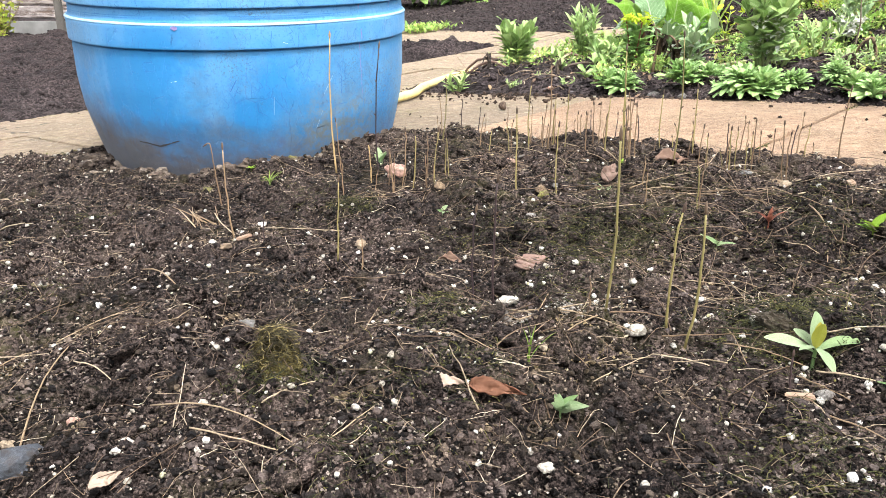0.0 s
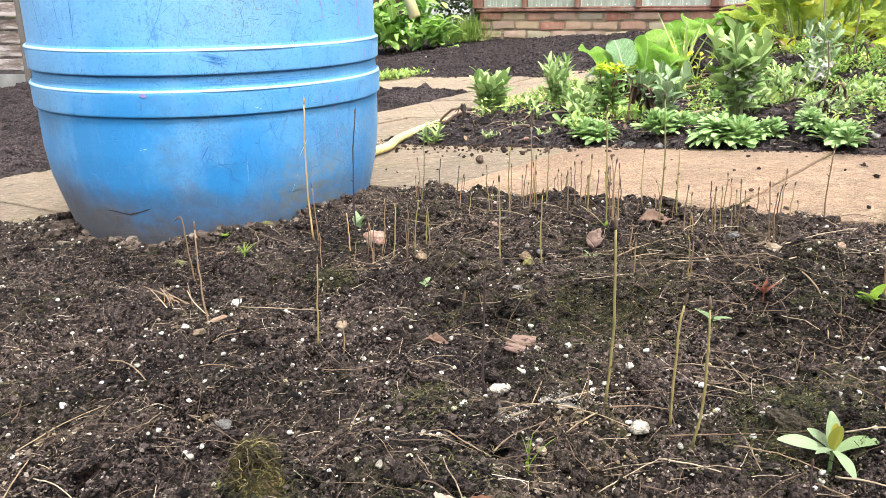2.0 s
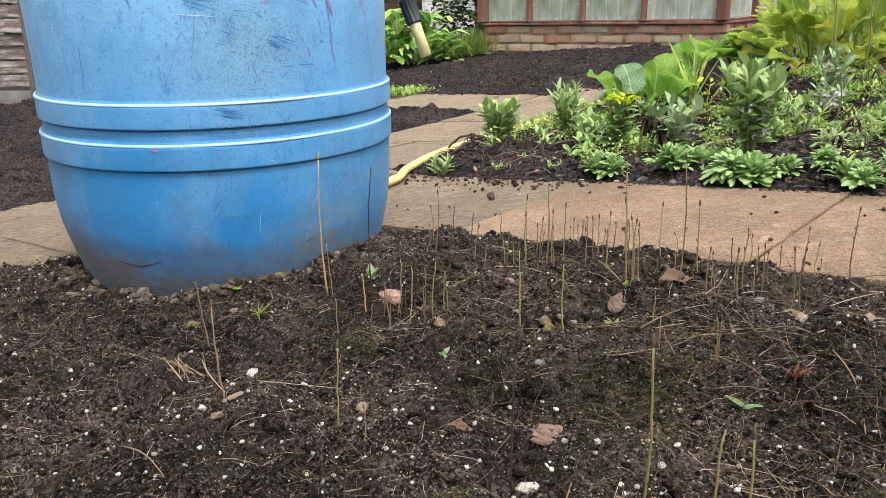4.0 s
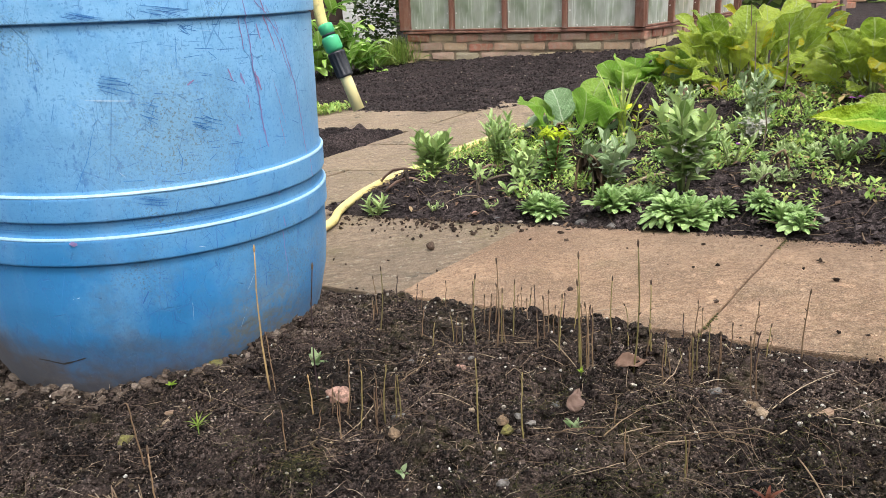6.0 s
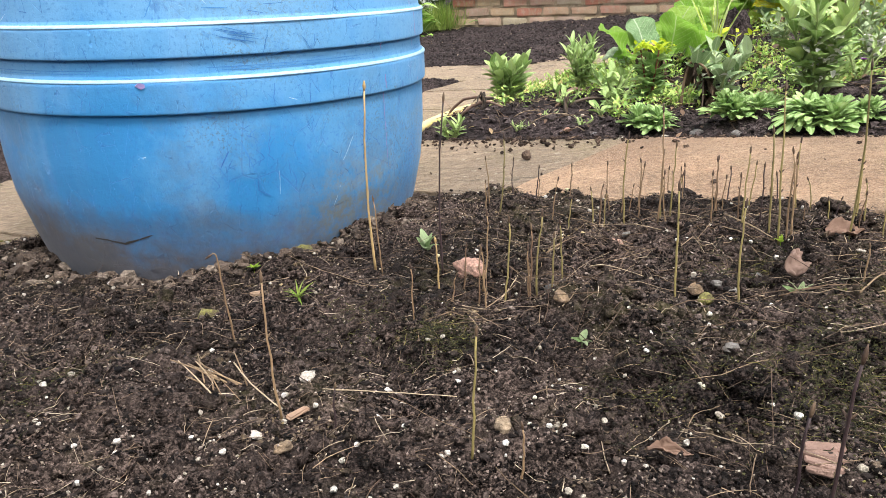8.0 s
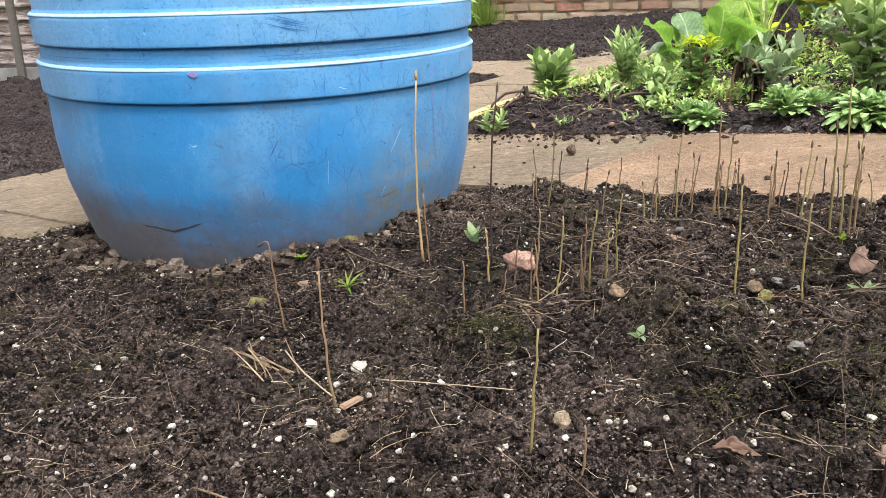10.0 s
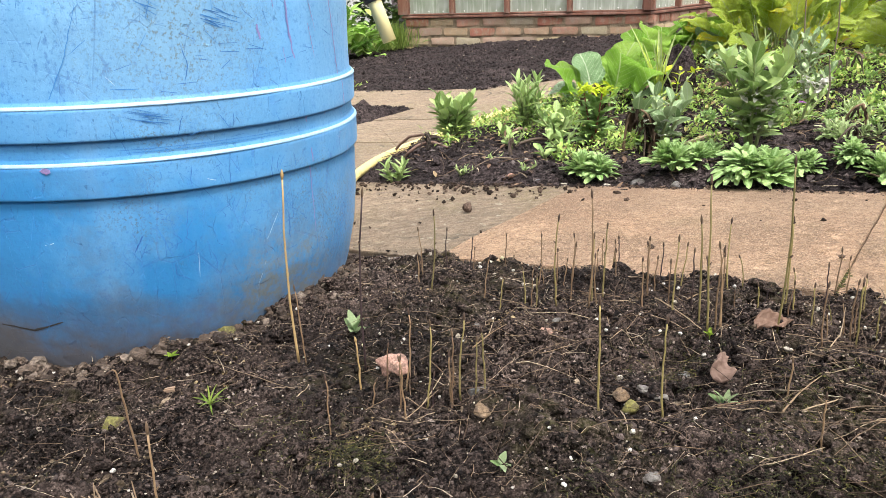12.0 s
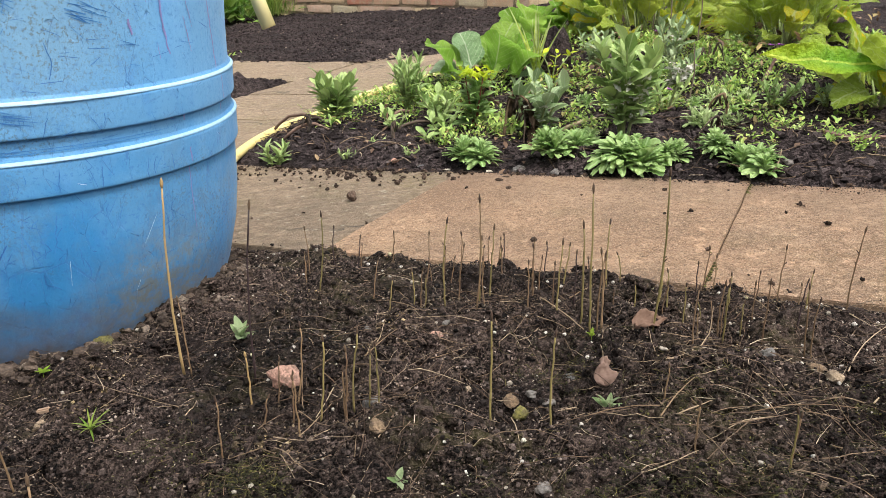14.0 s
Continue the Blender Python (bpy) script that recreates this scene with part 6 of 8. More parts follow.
# lime-topped plant
top = holder("lime_topped_plant", pose(0.48, 2.11, veg_z(0.48, 2.11) - 0.004), "leafy plant with lime yellow top and red stems", "plant")
r = random.Random(6)
REDSTEM = tinted_material("red_stem", ((0.0, (0.22, 0.06, 0.04)), (1.0, (0.26, 0.08, 0.05))), 0.5, 50)
LIME_LEAVES, LOW_LEAVES = leaf_set(LIME_TOP, 0.45, 0.6, 0.3, 0.2, 0.06, 41), leaf_set(ROSETTE, 0.5, 0.6, 0.4, 0.2, 0.06, 43)
for s in range(4):
    a = 1.57 * s + 0.3
    pts = [(0.03 * math.cos(a) * t, 0.03 * math.sin(a) * t, 0.135 * t) for t in (0, 0.3, 0.6, 1.0)]
    part("stem", tube(pts, [0.0028, 0.0025, 0.0021, 0.0015], 6), REDSTEM, top)
    for k in range(14):
        add_leaf(top, LIME_LEAVES[k % 3], (pts[3][0] + r.uniform(-0.02, 0.02), pts[3][1] + r.uniform(-0.02, 0.02), 0.125 + r.uniform(0, 0.022)), r.uniform(0, 45), r.uniform(0, 360), r.uniform(0.018, 0.03), r.uniform(-25, 25))
    for k in range(18):
        add_leaf(top, LOW_LEAVES[k % 3], (pts[1][0], pts[1][1], r.uniform(0.02, 0.115)), r.uniform(5, 50), r.uniform(0, 360), r.uniform(0.04, 0.06), r.uniform(-25, 25))

CHARD_LEAVES = leaf_set(CHARD, 0.56, 1.3, 0.7, 0.25, 0.12, 51, 10, 18, crumple=0.06, blunt=0.52)
CABBAGE_LEAVES = leaf_set(CABBAGE, 0.84, 1.5, 0.55, 0.35, 0.09, 57, 12, 20, crumple=0.035, blunt=0.45)
BLOOMY_LEAVES = leaf_set(BLOOMY, 0.92, 1.4, 0.6, 0.3, 0.09, 58, 12, 20, crumple=0.035, blunt=0.45)
YELLOW_LEAVES = leaf_set(YELLOWING, 0.52, 1.25, 0.9, 0.2, 0.12, 61, 10, 18, crumple=0.06, blunt=0.52)


def leaf_plant(name, x, y, count, long, leaves, label, seed, tilt=(35, 82), stalk=0.35, odd=None, spread_r=0.03, group="", roll=40):
    """Upright leaves on pale stalks from one crown."""
    r = random.Random(seed)
    top = holder(name, pose(x, y, veg_z(x, y) - 0.006), label, "plant", group)
    for k in range(count):
        f = (k + 0.5) / count
        turn = 137.5 * k + r.uniform(-15, 15)
        tl = tilt[0] + (tilt[1] - tilt[0]) * f + r.uniform(-7, 7)
        size = long * (0.75 + 0.35 * f) * r.uniform(0.82, 1.08)
        a, b = radians(turn), radians(tl)
        d = Vector((math.cos(a) * math.cos(b), math.sin(a) * math.cos(b), math.sin(b)))
        foot = Vector((math.cos(a), math.sin(a), 0)) * spread_r * r.uniform(0.3, 1)
        end = foot + d * size * stalk
        part("leaf_stalk", tube([foot, foot.lerp(end, 0.5), end + d * size * 0.1], [size * 0.028, size * 0.022, size * 0.012], 6), STALK_GREEN, top, smooth_faces=True)
        mesh = (odd if odd and (k % 7 == 0 or (f < 0.3 and k % 2)) else leaves)[k % 3]
        add_leaf(top, mesh, end, tl, turn, size, r.uniform(-roll, roll))
    return top


leaf_plant("cabbage", 0.665, 2.68, 17, 0.135, CABBAGE_LEAVES, "young cabbage with broad rounded pale-veined leaves", 21, (15, 75), 0.42, BLOOMY_LEAVES, spread_r=0.09, roll=50)
leaf_plant("chard_plant", 1.38, 3.08, 74, 0.16, CHARD_LEAVES, "large leafy chard plant with yellowing lower leaves", 4, (0, 80), 0.75, YELLOW_LEAVES, 0.16, "chard plants")
leaf_plant("chard_plant", 1.70, 3.45, 60, 0.18, CHARD_LEAVES, "large leafy chard plant with yellowing lower leaves", 9, (5, 80), 0.75, YELLOW_LEAVES, 0.16, "chard plants")
leaf_plant("chard_plant", 1.60, 2.53, 48, 0.155, CHARD_LEAVES, "upright leafy chard plant with yellowing lower leaves", 5, (-5, 82), 0.6, YELLOW_LEAVES, 0.07, "chard plants")
leaf_plant("cabbage", 1.02, 3.26, 14, 0.14, CABBAGE_LEAVES, "pale young cabbage beside the chard", 6, (25, 80), 0.35, spread_r=0.06)
leaf_plant("cabbage", 1.17, 3.20, 12, 0.125, CABBAGE_LEAVES, "pale young cabbage beside the chard", 16, (25, 80), 0.35, BLOOMY_LEAVES, spread_r=0.05)
big = leaf_plant("leafy_beet", 1.33, 1.78, 16, 0.17, CHARD_LEAVES, "leafy beet plant with one long yellowing leaf", 7, (5, 75), 0.30, YELLOW_LEAVES, 0.05)
LONG_SKIN, n_, l_, b_ = shader("leaf_yellow_at_tip", 0.5, spec=0.2)
w_ = coords(n_)
s_ = n_.new("ShaderNodeSeparateXYZ")
l_.new(w_, s_.inputs["Vector"])
f_ = speckle(n_, l_, w_, 9, 5)
age = maths(n_, l_, "ADD", maths(n_, l_, "ADD", maths(n_, l_, "MULTIPLY", s_.outputs["X"], 0.6), maths(n_, l_, "MULTIPLY", maths(n_, l_, "ABSOLUTE", s_.outputs["Y"], 0.0), 2.2)), maths(n_, l_, "MULTIPLY", f_, 0.35))
c_ = ramp(n_, l_, age, ((0.5, (0.09, 0.22, 0.01)), (0.84, (0.22, 0.30, 0.01)), (1.0, (0.46, 0.33, 0.01))))
rib = maths(n_, l_, "LESS_THAN", maths(n_, l_, "ABSOLUTE", s_.outputs["Y"], 0.0), 0.008)
c_ = mixed(n_, l_, maths(n_, l_, "MULTIPLY", rib, 0.45), c_, (0.50, 0.55, 0.12))
l_.new(c_, b_.inputs["Base Color"])
relief(n_, l_, b_, speckle(n_, l_, w_, 22, 4), 0.02)
LONG_LEAF = leaf_mesh("leaf", LONG_SKIN, long=1.0, wide=0.18, shape=1.1, droop=-0.05, fold=0.35, wave_size=0.08, seed=5, across=10, along=24, crumple=0.025)
foot = Vector((1.32, 1.75, 0.13))
tip = Vector((0.945, 1.69, 0.16))
ob = new("leaf", LONG_LEAF)
ob.parent = big
ob.matrix_basis = big.matrix_world.inverted() @ Matrix.Translation(foot) @ (tip - foot).to_track_quat("X", "Z").to_matrix().to_4x4() @ pose(0, 0, 0, -48, 0, 0) @ Matrix.Diagonal((0.38, 0.38, 0.38, 1))
tagged(ob, "long leaf turning yellow at its edge")
base_z = veg_z(1.33, 1.78)
part("leaf_stalk", tube([(0, -0.01, 0.01), (0.0, -0.02, 0.07), (-0.01, -0.03, 0.135 - base_z)], [0.008, 0.007, 0.005], 6), STALK_GREEN, big)

# a dark root ball of peat behind the leek, and a pale sprouting stem before it
bm = bmesh.new()
bmesh.ops.create_icosphere(bm, subdivisions=4, radius=1)
for v in bm.verts:
    k = 1 + 0.22 * noise.noise(v.co * 1.8) + 0.12 * noise.noise(v.co * 6) + 0.06 * noise.noise(v.co * 15)
    v.co = Vector((v.co.x * 0.062, v.co.y * 0.05, v.co.z * 0.085)) * k
ball = part("root_ball", bm, EARTH, smooth_faces=True)
ball.matrix_world = pose(0.895, 2.71, veg_z(0.895, 2.71) + 0.045)
tagged(ball, "dark peaty root ball standing on the bed", "root ball")
sprig = holder("sprouting_stem", pose(0.825, 2.47, veg_z(0.825, 2.47)), "thin sprouting stem with small lime yellow leaves", "plant")
SPRIG_LEAVES = leaf_set(LIME_TOP, 0.4, 0.9, 0.3, 0.2, 0.06, 45)
r = random.Random(12)
for s in range(3):
    pts = [(0.012 * s * t - 0.02 + 0.03 * (s - 1) * t * t, 0.004 * s, 0.10 * t) for t in (0, 0.35, 0.7, 1.0)]
    part("stem", tube(pts, [0.0028, 0.0025, 0.002, 0.0013], 6), STALK_GREEN, sprig, smooth_faces=True)
    for k in range(9):
        p = pts[1 + k % 3]
        add_leaf(sprig, SPRIG_LEAVES[k % 3], (p[0], p[1], p[2] * r.uniform(0.85, 1.05)), r.uniform(0, 60), r.uniform(0, 360), r.uniform(0.016, 0.03), r.uniform(-25, 25))

# onion-like blades
top = holder("leek", pose(0.80, 2.58, veg_z(0.80, 2.58)), "thin upright green leek leaves", "plant")
BLADE = leaf_mesh("leaf", CHARD, long=1.0, wide=0.07, shape=0.45, droop=0.12, fold=0.8, wave_size=0.0, seed=4, across=2, along=8)
r = random.Random(8)
for k in range(9):
    add_leaf(top, BLADE, (r.uniform(-0.012, 0.012), r.uniform(-0.012, 0.012), 0), r.uniform(62, 86), 360 * k / 9, r.uniform(0.15, 0.25), r.uniform(-20, 20))


# dead collapsed stems
def dead_stems(x, y, high, count, label, seed, material=STALK_DARK, thick=0.0042):
    r = random.Random(seed)
    top = holder("dead_plant", pose(x, y, veg_z(x, y)), label, "dead plant", "dead stems")
    for k in range(count):
        a = r.uniform(0, 6.28)
        reach = high * r.uniform(0.3, 0.9)
        h = high * r.uniform(0.7, 1.0)
        b = a + r.uniform(-0.9, 0.9)
        peak, end = r.uniform(0.25, 0.6), r.uniform(0.05, 0.9)
        pts = curve_through([(0.008 * math.cos(a), 0.008 * math.sin(a), -0.004), (reach * 0.15 * math.cos(a), reach * 0.15 * math.sin(a), h * r.uniform(0.4, 0.7)), (reach * peak * math.cos(a), reach * peak * math.sin(a), h),
                             (reach * (peak + 0.18) * math.cos(b), reach * (peak + 0.18) * math.sin(b), h * r.uniform(0.6, 0.95)), (reach * 0.9 * math.cos(b), reach * 0.9 * math.sin(b), h * end * 0.6)], 4)
        pts = [p + Vector((r.uniform(-1, 1), r.uniform(-1, 1), r.uniform(-1, 1))) * high * 0.018 for p in pts]
        part("stem", tube(pts, [thick * r.uniform(0.45, 0.85) * (1.1 - 0.04 * i) for i in range(len(pts))], 6), material, top)
    return top


SHRED = leaf_material("withered_shred", (0.035, 0.022, 0.014), (0.13, 0.085, 0.05), rough=0.8, glow_share=0.1, crinkle=0.01)
SHREDS = leaf_set(SHRED, 0.22, 0.8, 0.6, 0.6, 0.2, 95, 3, 7, crumple=0.12)


def withered_arch(x, y, high, reach, turn, shreds, label, seed, pale=True):
    """A stem that has bent over, with withered leaves hanging from its far limb."""
    r = random.Random(seed)
    top = holder("withered_plant", pose(x, y, veg_z(x, y), 0, 0, turn), label, "dead plant", "withered plants")
    pts = curve_through([(0, 0, -0.005), (0.004, 0, high * 0.5), (0.012, 0.003, high * 0.88), (reach * 0.35, 0, high), (reach * 0.75, 0.004, high * 0.85), (reach, 0, high * 0.5), (reach * 1.05, -0.004, high * 0.25)], 4)
    stem = part("stem", tube(pts, [(0.0034 if pale else 0.0022) * (1.05 - 0.02 * k) * r.uniform(0.8, 1.15) for k in range(len(pts))], 7), STALK if pale else STALK_DARK, top, smooth_faces=True)
    for k in range(shreds):
        p = pts[int(len(pts) * r.uniform(0.35, 0.98)) - 1]
        add_leaf(stem, SHREDS[k % 3], p + Vector((r.uniform(-1, 1), r.uniform(-1, 1), 0)) * 0.006, r.uniform(-88, -50), r.uniform(0, 360), high * r.uniform(0.25, 0.6), r.uniform(-60, 60))
    return top


withered_arch(0.50, 1.935, 0.095, 0.062, -25, 26, "collapsed plant with a bent pale stem and black hanging leaves", 1)
withered_arch(0.535, 1.90, 0.075, 0.03, 60, 16, "collapsed plant with black hanging leaves", 2, False)
withered_arch(0.52, 2.34, 0.125, 0.06, -10, 22, "bent pale stem with a withered brown head", 3)
withered_arch(0.89, 1.71, 0.055, 0.06, 200, 14, "collapsed blackened stem with shrivelled leaves", 4, False)
withered_arch(0.985, 1.84, 0.05, 0.04, 160, 6, "bent pale stem with shrivelled leaves", 5)
withered_arch(0.30, 2.33, 0.05, 0.03, 80, 5, "bent pale dry stem with shrivelled leaves", 7)
withered_arch(0.645, 2.28, 0.06, 0.03, 140, 6, "bent pale dry stem with shrivelled leaves", 8)
dead_stems(1.20, 2.30, 0.08, 4, "collapsed blackened stems of a dead plant", 4)
dead_stems(0.095, 2.22, 0.04, 5, "curved dry brown stems on the soil", 5)
dead_stems(0.275, 2.10, 0.04, 5, "curved dry brown stems on the soil", 6)
for k, (x0, y0, x1, y1) in enumerate(((1.23, 2.09, 1.44, 2.30), (0.62, 1.93, 0.74, 1.99), (0.87, 1.68, 0.80, 1.56), (0.66, 2.35, 0.86, 2.5), (1.0, 1.55, 1.12, 1.5), (0.72, 1.72, 0.66, 1.60))):
    pts = [(x0 + (x1 - x0) * t, y0 + (y1 - y0) * t, veg_z(x0 + (x1 - x0) * t, y0 + (y1 - y0) * t) + 0.012 + 0.01 * math.sin(3 * t)) for t in (0, 0.25, 0.5, 0.75, 1)]
    tagged(part("twig", tube(pts, [0.005, 0.0048, 0.0045, 0.004, 0.003], 6), STALK if k % 2 else BARK), "fallen twig lying on the vegetable bed", "twig", "twigs on the bed")
CANE = tinted_material("grey_cane", ((0.0, (0.16, 0.12, 0.09)), (1.0, (0.24, 0.19, 0.14))), 0.8, 60)
for k, (x, y, h) in enumerate(((1.20, 2.55, 0.28), (1.33, 2.6, 0.26), (1.05, 2.12, 0.14), (1.38, 3.0, 0.3))):
    tagged(part("cane", tube([(x, y, veg_z(x, y) - 0.01), (x + 0.005, y, veg_z(x, y) + h * 0.5), (x - 0.006, y, veg_z(x, y) + h)], [0.0024, 0.002, 0.0014], 6), CANE), "thin dry stem standing in the vegetable bed", "stem", "dry standing stems")
for k, (x, y) in enumerate(((1.40, 2.28), (1.36, 2.26), (1.25, 2.72), (0.95, 2.05))):
    top = holder("small_flower", pose(x, y, veg_z(x, y) + 0.0), "small purple flower on a short stem", "flower", "purple flowers")
    part("stem", tube([(0, 0, -0.003), (0.003, 0, 0.03), (0.003, 0, 0.055)], 0.0012, 5), STALK_GREEN, top)
    mesh = leaf_mesh("petal", PURPLE, long=1.0, wide=0.8, shape=0.9, droop=0.3, fold=0.2, seed=k, across=2, along=4)
    for q in range(7):
        add_leaf(top, mesh, (0.003, 0, 0.055), 15 + 8 * (q % 3), 51 * q, 0.012, 0, "petal")


# low weeds between the plants
def scattered_leaves(name, places, sizes, tilts, material, seed, narrow=0.4):
    """Many small leaves in one mesh."""
    rng = np.random.default_rng(seed)
    v, f = leaf_points(1.0, narrow, 0.65, 0.35, 0.3, 0.03, seed, 2, 3)
    v, f = np.array(v), np.array(f)
    n = len(places)
    turn = rng.uniform(0, 2 * math.pi, n)
    c, s = np.cos(tilts), np.sin(tilts)
    p = v[None] * sizes[:, None, None]
    x, z = p[..., 0] * c[:, None] - p[..., 2] * s[:, None], p[..., 0] * s[:, None] + p[..., 2] * c[:, None]
    y = p[..., 1]
    ct, st = np.cos(turn)[:, None], np.sin(turn)[:, None]
    q = np.stack([x * ct - y * st, x * st + y * ct, z], -1) + places[:, None]
    quads = (f[None] + (np.arange(n) * len(v))[:, None, None]).reshape(-1, 4)
    return put_arrays(name, q.reshape(-1, 3), quads, material, True)


def island_leaf(name, stops):
    m, n, l, b = shader(name, 0.5, spec=0.4)
    c = ramp(n, l, n.new("ShaderNodeNewGeometry").outputs["Random Per Island"], stops)
    l.new(c, b.inputs["Base Color"])
    glow = n.new("ShaderNodeBsdfTranslucent")
    l.new(c, glow.inputs["Color"])
    both = n.new("ShaderNodeMixShader")
    both.inputs["Fac"].default_value = 0.3
    l.new(b.outputs["BSDF"], both.inputs[1])
    l.new(glow.outputs["BSDF"], both.inputs[2])
    l.new(both.outputs["Shader"], n["Material Output"].inputs["Surface"])
    return m


LOW_WEED = island_leaf("low_weed_leaf", ((0.0, (0.12, 0.23, 0.04)), (0.5, (0.27, 0.42, 0.085)), (0.85, (0.45, 0.57, 0.15)), (0.92, (0.40, 0.36, 0.12)), (1.0, (0.22, 0.14, 0.07))))
rng = np.random.default_rng(23)
hub = strew(1500, 0.1, 1.75, 1.45, 3.2, veg_height, rng, lambda x, y: in_veg(x, y) & (to_uv(x, y)[1] > 0.53) & (to_uv(x, y)[0] > -0.72), 0.0)
hub = hub[(wave(hub[:, 0], hub[:, 1], 0.22, 77) > -0.35) & ((to_uv(hub[:, 0], hub[:, 1])[0] < 0.26) | (hub[:, 1] > 2.05) | (rng.uniform(0, 1, len(hub)) < 0.28))]
hub = hub[(to_uv(hub[:, 0], hub[:, 1])[1] > 0.64) | (rng.uniform(0, 1, len(hub)) < 0.45)]
hu, hv = to_uv(hub[:, 0], hub[:, 1])
hub = hub[~((hu < -0.15) & (hv < 0.95)) | (rng.uniform(0, 1, len(hub)) < 0.15)]
per = 27
broad = np.repeat(rng.uniform(0.6, 1.7, len(hub)), per)
at = np.repeat(hub, per, 0) + np.concatenate([rng.normal(0, 0.011, (len(hub) * per, 2)), rng.uniform(0, 0.028, (len(hub) * per, 1))], 1) * broad[:, None]
tagged(scattered_leaves("low_weeds", at, rng.uniform(0.006, 0.0145, len(at)) * broad, rng.uniform(0.0, 1.1, len(at)), LOW_WEED, 4, 0.42), "low green weeds between the vegetables", "weeds", kind="stuff")
hub = np.stack([-0.36 + rng.normal(0, 0.08, 420), 4.75 + rng.normal(0, 0.06, 420), np.zeros(420)], -1)
hub[:, 2] = lie(hub[:, 0], hub[:, 1]) + rng.uniform(0, 0.03, 420)
tagged(scattered_leaves("low_weeds", hub, rng.uniform(0.02, 0.045, 420), rng.uniform(0.2, 1.2, 420), LOW_WEED, 5), "low green weeds growing on the far path edge", "weeds", kind="stuff")
# straw and dead bits on the vegetable bed
at = strew(700, 0.0, 1.6, 1.3, 3.0, veg_height, rng, lambda x, y: in_veg(x, y) & (to_uv(x, y)[1] > 0.5), 0.3)
at[:, 2] += 0.004
keep_fine, fine_soil = fine_soil, veg_height
tagged(fibres("straw_bits", at, rng.uniform(0.02, 0.09, len(at)), rng.uniform(0.0006, 0.002, len(at)), STRAND, rng, 0.008, 0.6), "dry straw and stalk bits on the vegetable bed", "straw", kind="stuff")
fine_soil = keep_fine

# withered leaves under the chard, stones at the bed's front
LITTER = island_leaf("withered_leaf", ((0.0, (0.06, 0.035, 0.022)), (0.5, (0.15, 0.09, 0.055)), (0.85, (0.27, 0.18, 0.11)), (1.0, (0.40, 0.32, 0.12))))
hub = strew(520, 0.8, 2.2, 2.2, 3.6, veg_height, rng, in_veg, 0.0)
near_crown = np.min([np.hypot(hub[:, 0] - x, hub[:, 1] - y) for x, y in ((1.28, 2.95), (1.5, 2.5), (1.05, 3.0), (0.95, 2.6), (1.9, 2.7))], 0)
hub = hub[near_crown < 0.28]
hub[:, 2] += rng.uniform(0.0, 0.06, len(hub))
tagged(scattered_leaves("withered_leaves", hub, rng.uniform(0.02, 0.05, len(hub)), rng.uniform(-0.5, 0.9, len(hub)), LITTER, 11, 0.4), "brown withered leaves under the vegetables", "leaves", kind="stuff")
hub = strew(420, 0.0, 1.3, 1.45, 2.5, veg_height, rng, lambda x, y: in_veg(x, y) & (to_uv(x, y)[1] > 0.47), 0.0)
hub[:, 2] += 0.004
tagged(scattered_leaves("withered_leaves", hub, rng.uniform(0.008, 0.026, len(hub)), rng.uniform(-0.4, 0.6, len(hub)), LITTER, 12, 0.4), "brown bits of withered leaf on the bed", "leaves", kind="stuff")
for k, (kind, x, y, w) in enumerate((("white", 0.348, 1.834, 0.016), ("tan", 0.352, 1.815, 0.022), ("white", 0.417, 1.76, 0.014), ("grey", 0.47, 1.73, 0.03), ("grey", 0.30, 1.86, 0.018), ("white", 0.06, 1.94, 0.01),
                                     ("tan", 0.03, 1.98, 0.026), ("grey", 0.52, 1.66, 0.026), ("grey", 0.87, 1.46, 0.02), ("tan", 0.56, 1.62, 0.014), ("white", 0.30, 2.0, 0.009), ("pink", 0.25, 1.91, 0.02))):
    make_stone(kind, x, y, w, 60 + k, 0.5, veg_height, "small stone at the vegetable bed's front edge", "stones at the bed's edge")

# young weed with long leaves and the mossy wood beside it
z = rest_on(0.322, 0.366)
top = holder("broad_weed", pose(0.322, 0.366, z + 0.001), "young weed with long pale green leaves", "weed")
part("stem", tube([(0, 0, -0.004), (0, 0, 0.006), (0.0005, 0, 0.012)], 0.0011, 6), WEED_GREEN, top)
TALL = leaf_set(leaf_material("young_weed_leaf", (0.30, 0.43, 0.18), (0.46, 0.57, 0.34)), 0.36, 1.05, 0.3, 0.3, 0.02, 81, 6, 10)
YOUNG = leaf_set(leaf_material("young_yellow_leaf", (0.40, 0.42, 0.05), (0.56, 0.46, 0.08)), 0.42, 0.8, 0.1, 0.5, 0.02, 84, 6, 10)
for k, (tilt, turn, size) in enumerate(((14, 165, 0.031), (18, 5, 0.033), (72, 95, 0.024), (22, 120, 0.019), (-12, 285, 0.022), (2, 205, 0.013), (25, 60, 0.015))):
    add_leaf(top, TALL[k % 3], (0, 0, 0.008 + 0.0008 * k), tilt, turn, size)
add_leaf(top, YOUNG[0], (0, -0.001, 0.011), 80, 270, 0.019)
add_leaf(top, YOUNG[1], (0, 0.001, 0.011), 78, 60, 0.016)
MOSSY_WOOD = tinted_material("mossy_rotten_wood", ((0.0, (0.045, 0.032, 0.016)), (1.0, (0.065, 0.047, 0.022))), 0.9, 260, 0.008)
bm = bmesh.new()
bmesh.ops.create_icosphere(bm, subdivisions=4, radius=1)
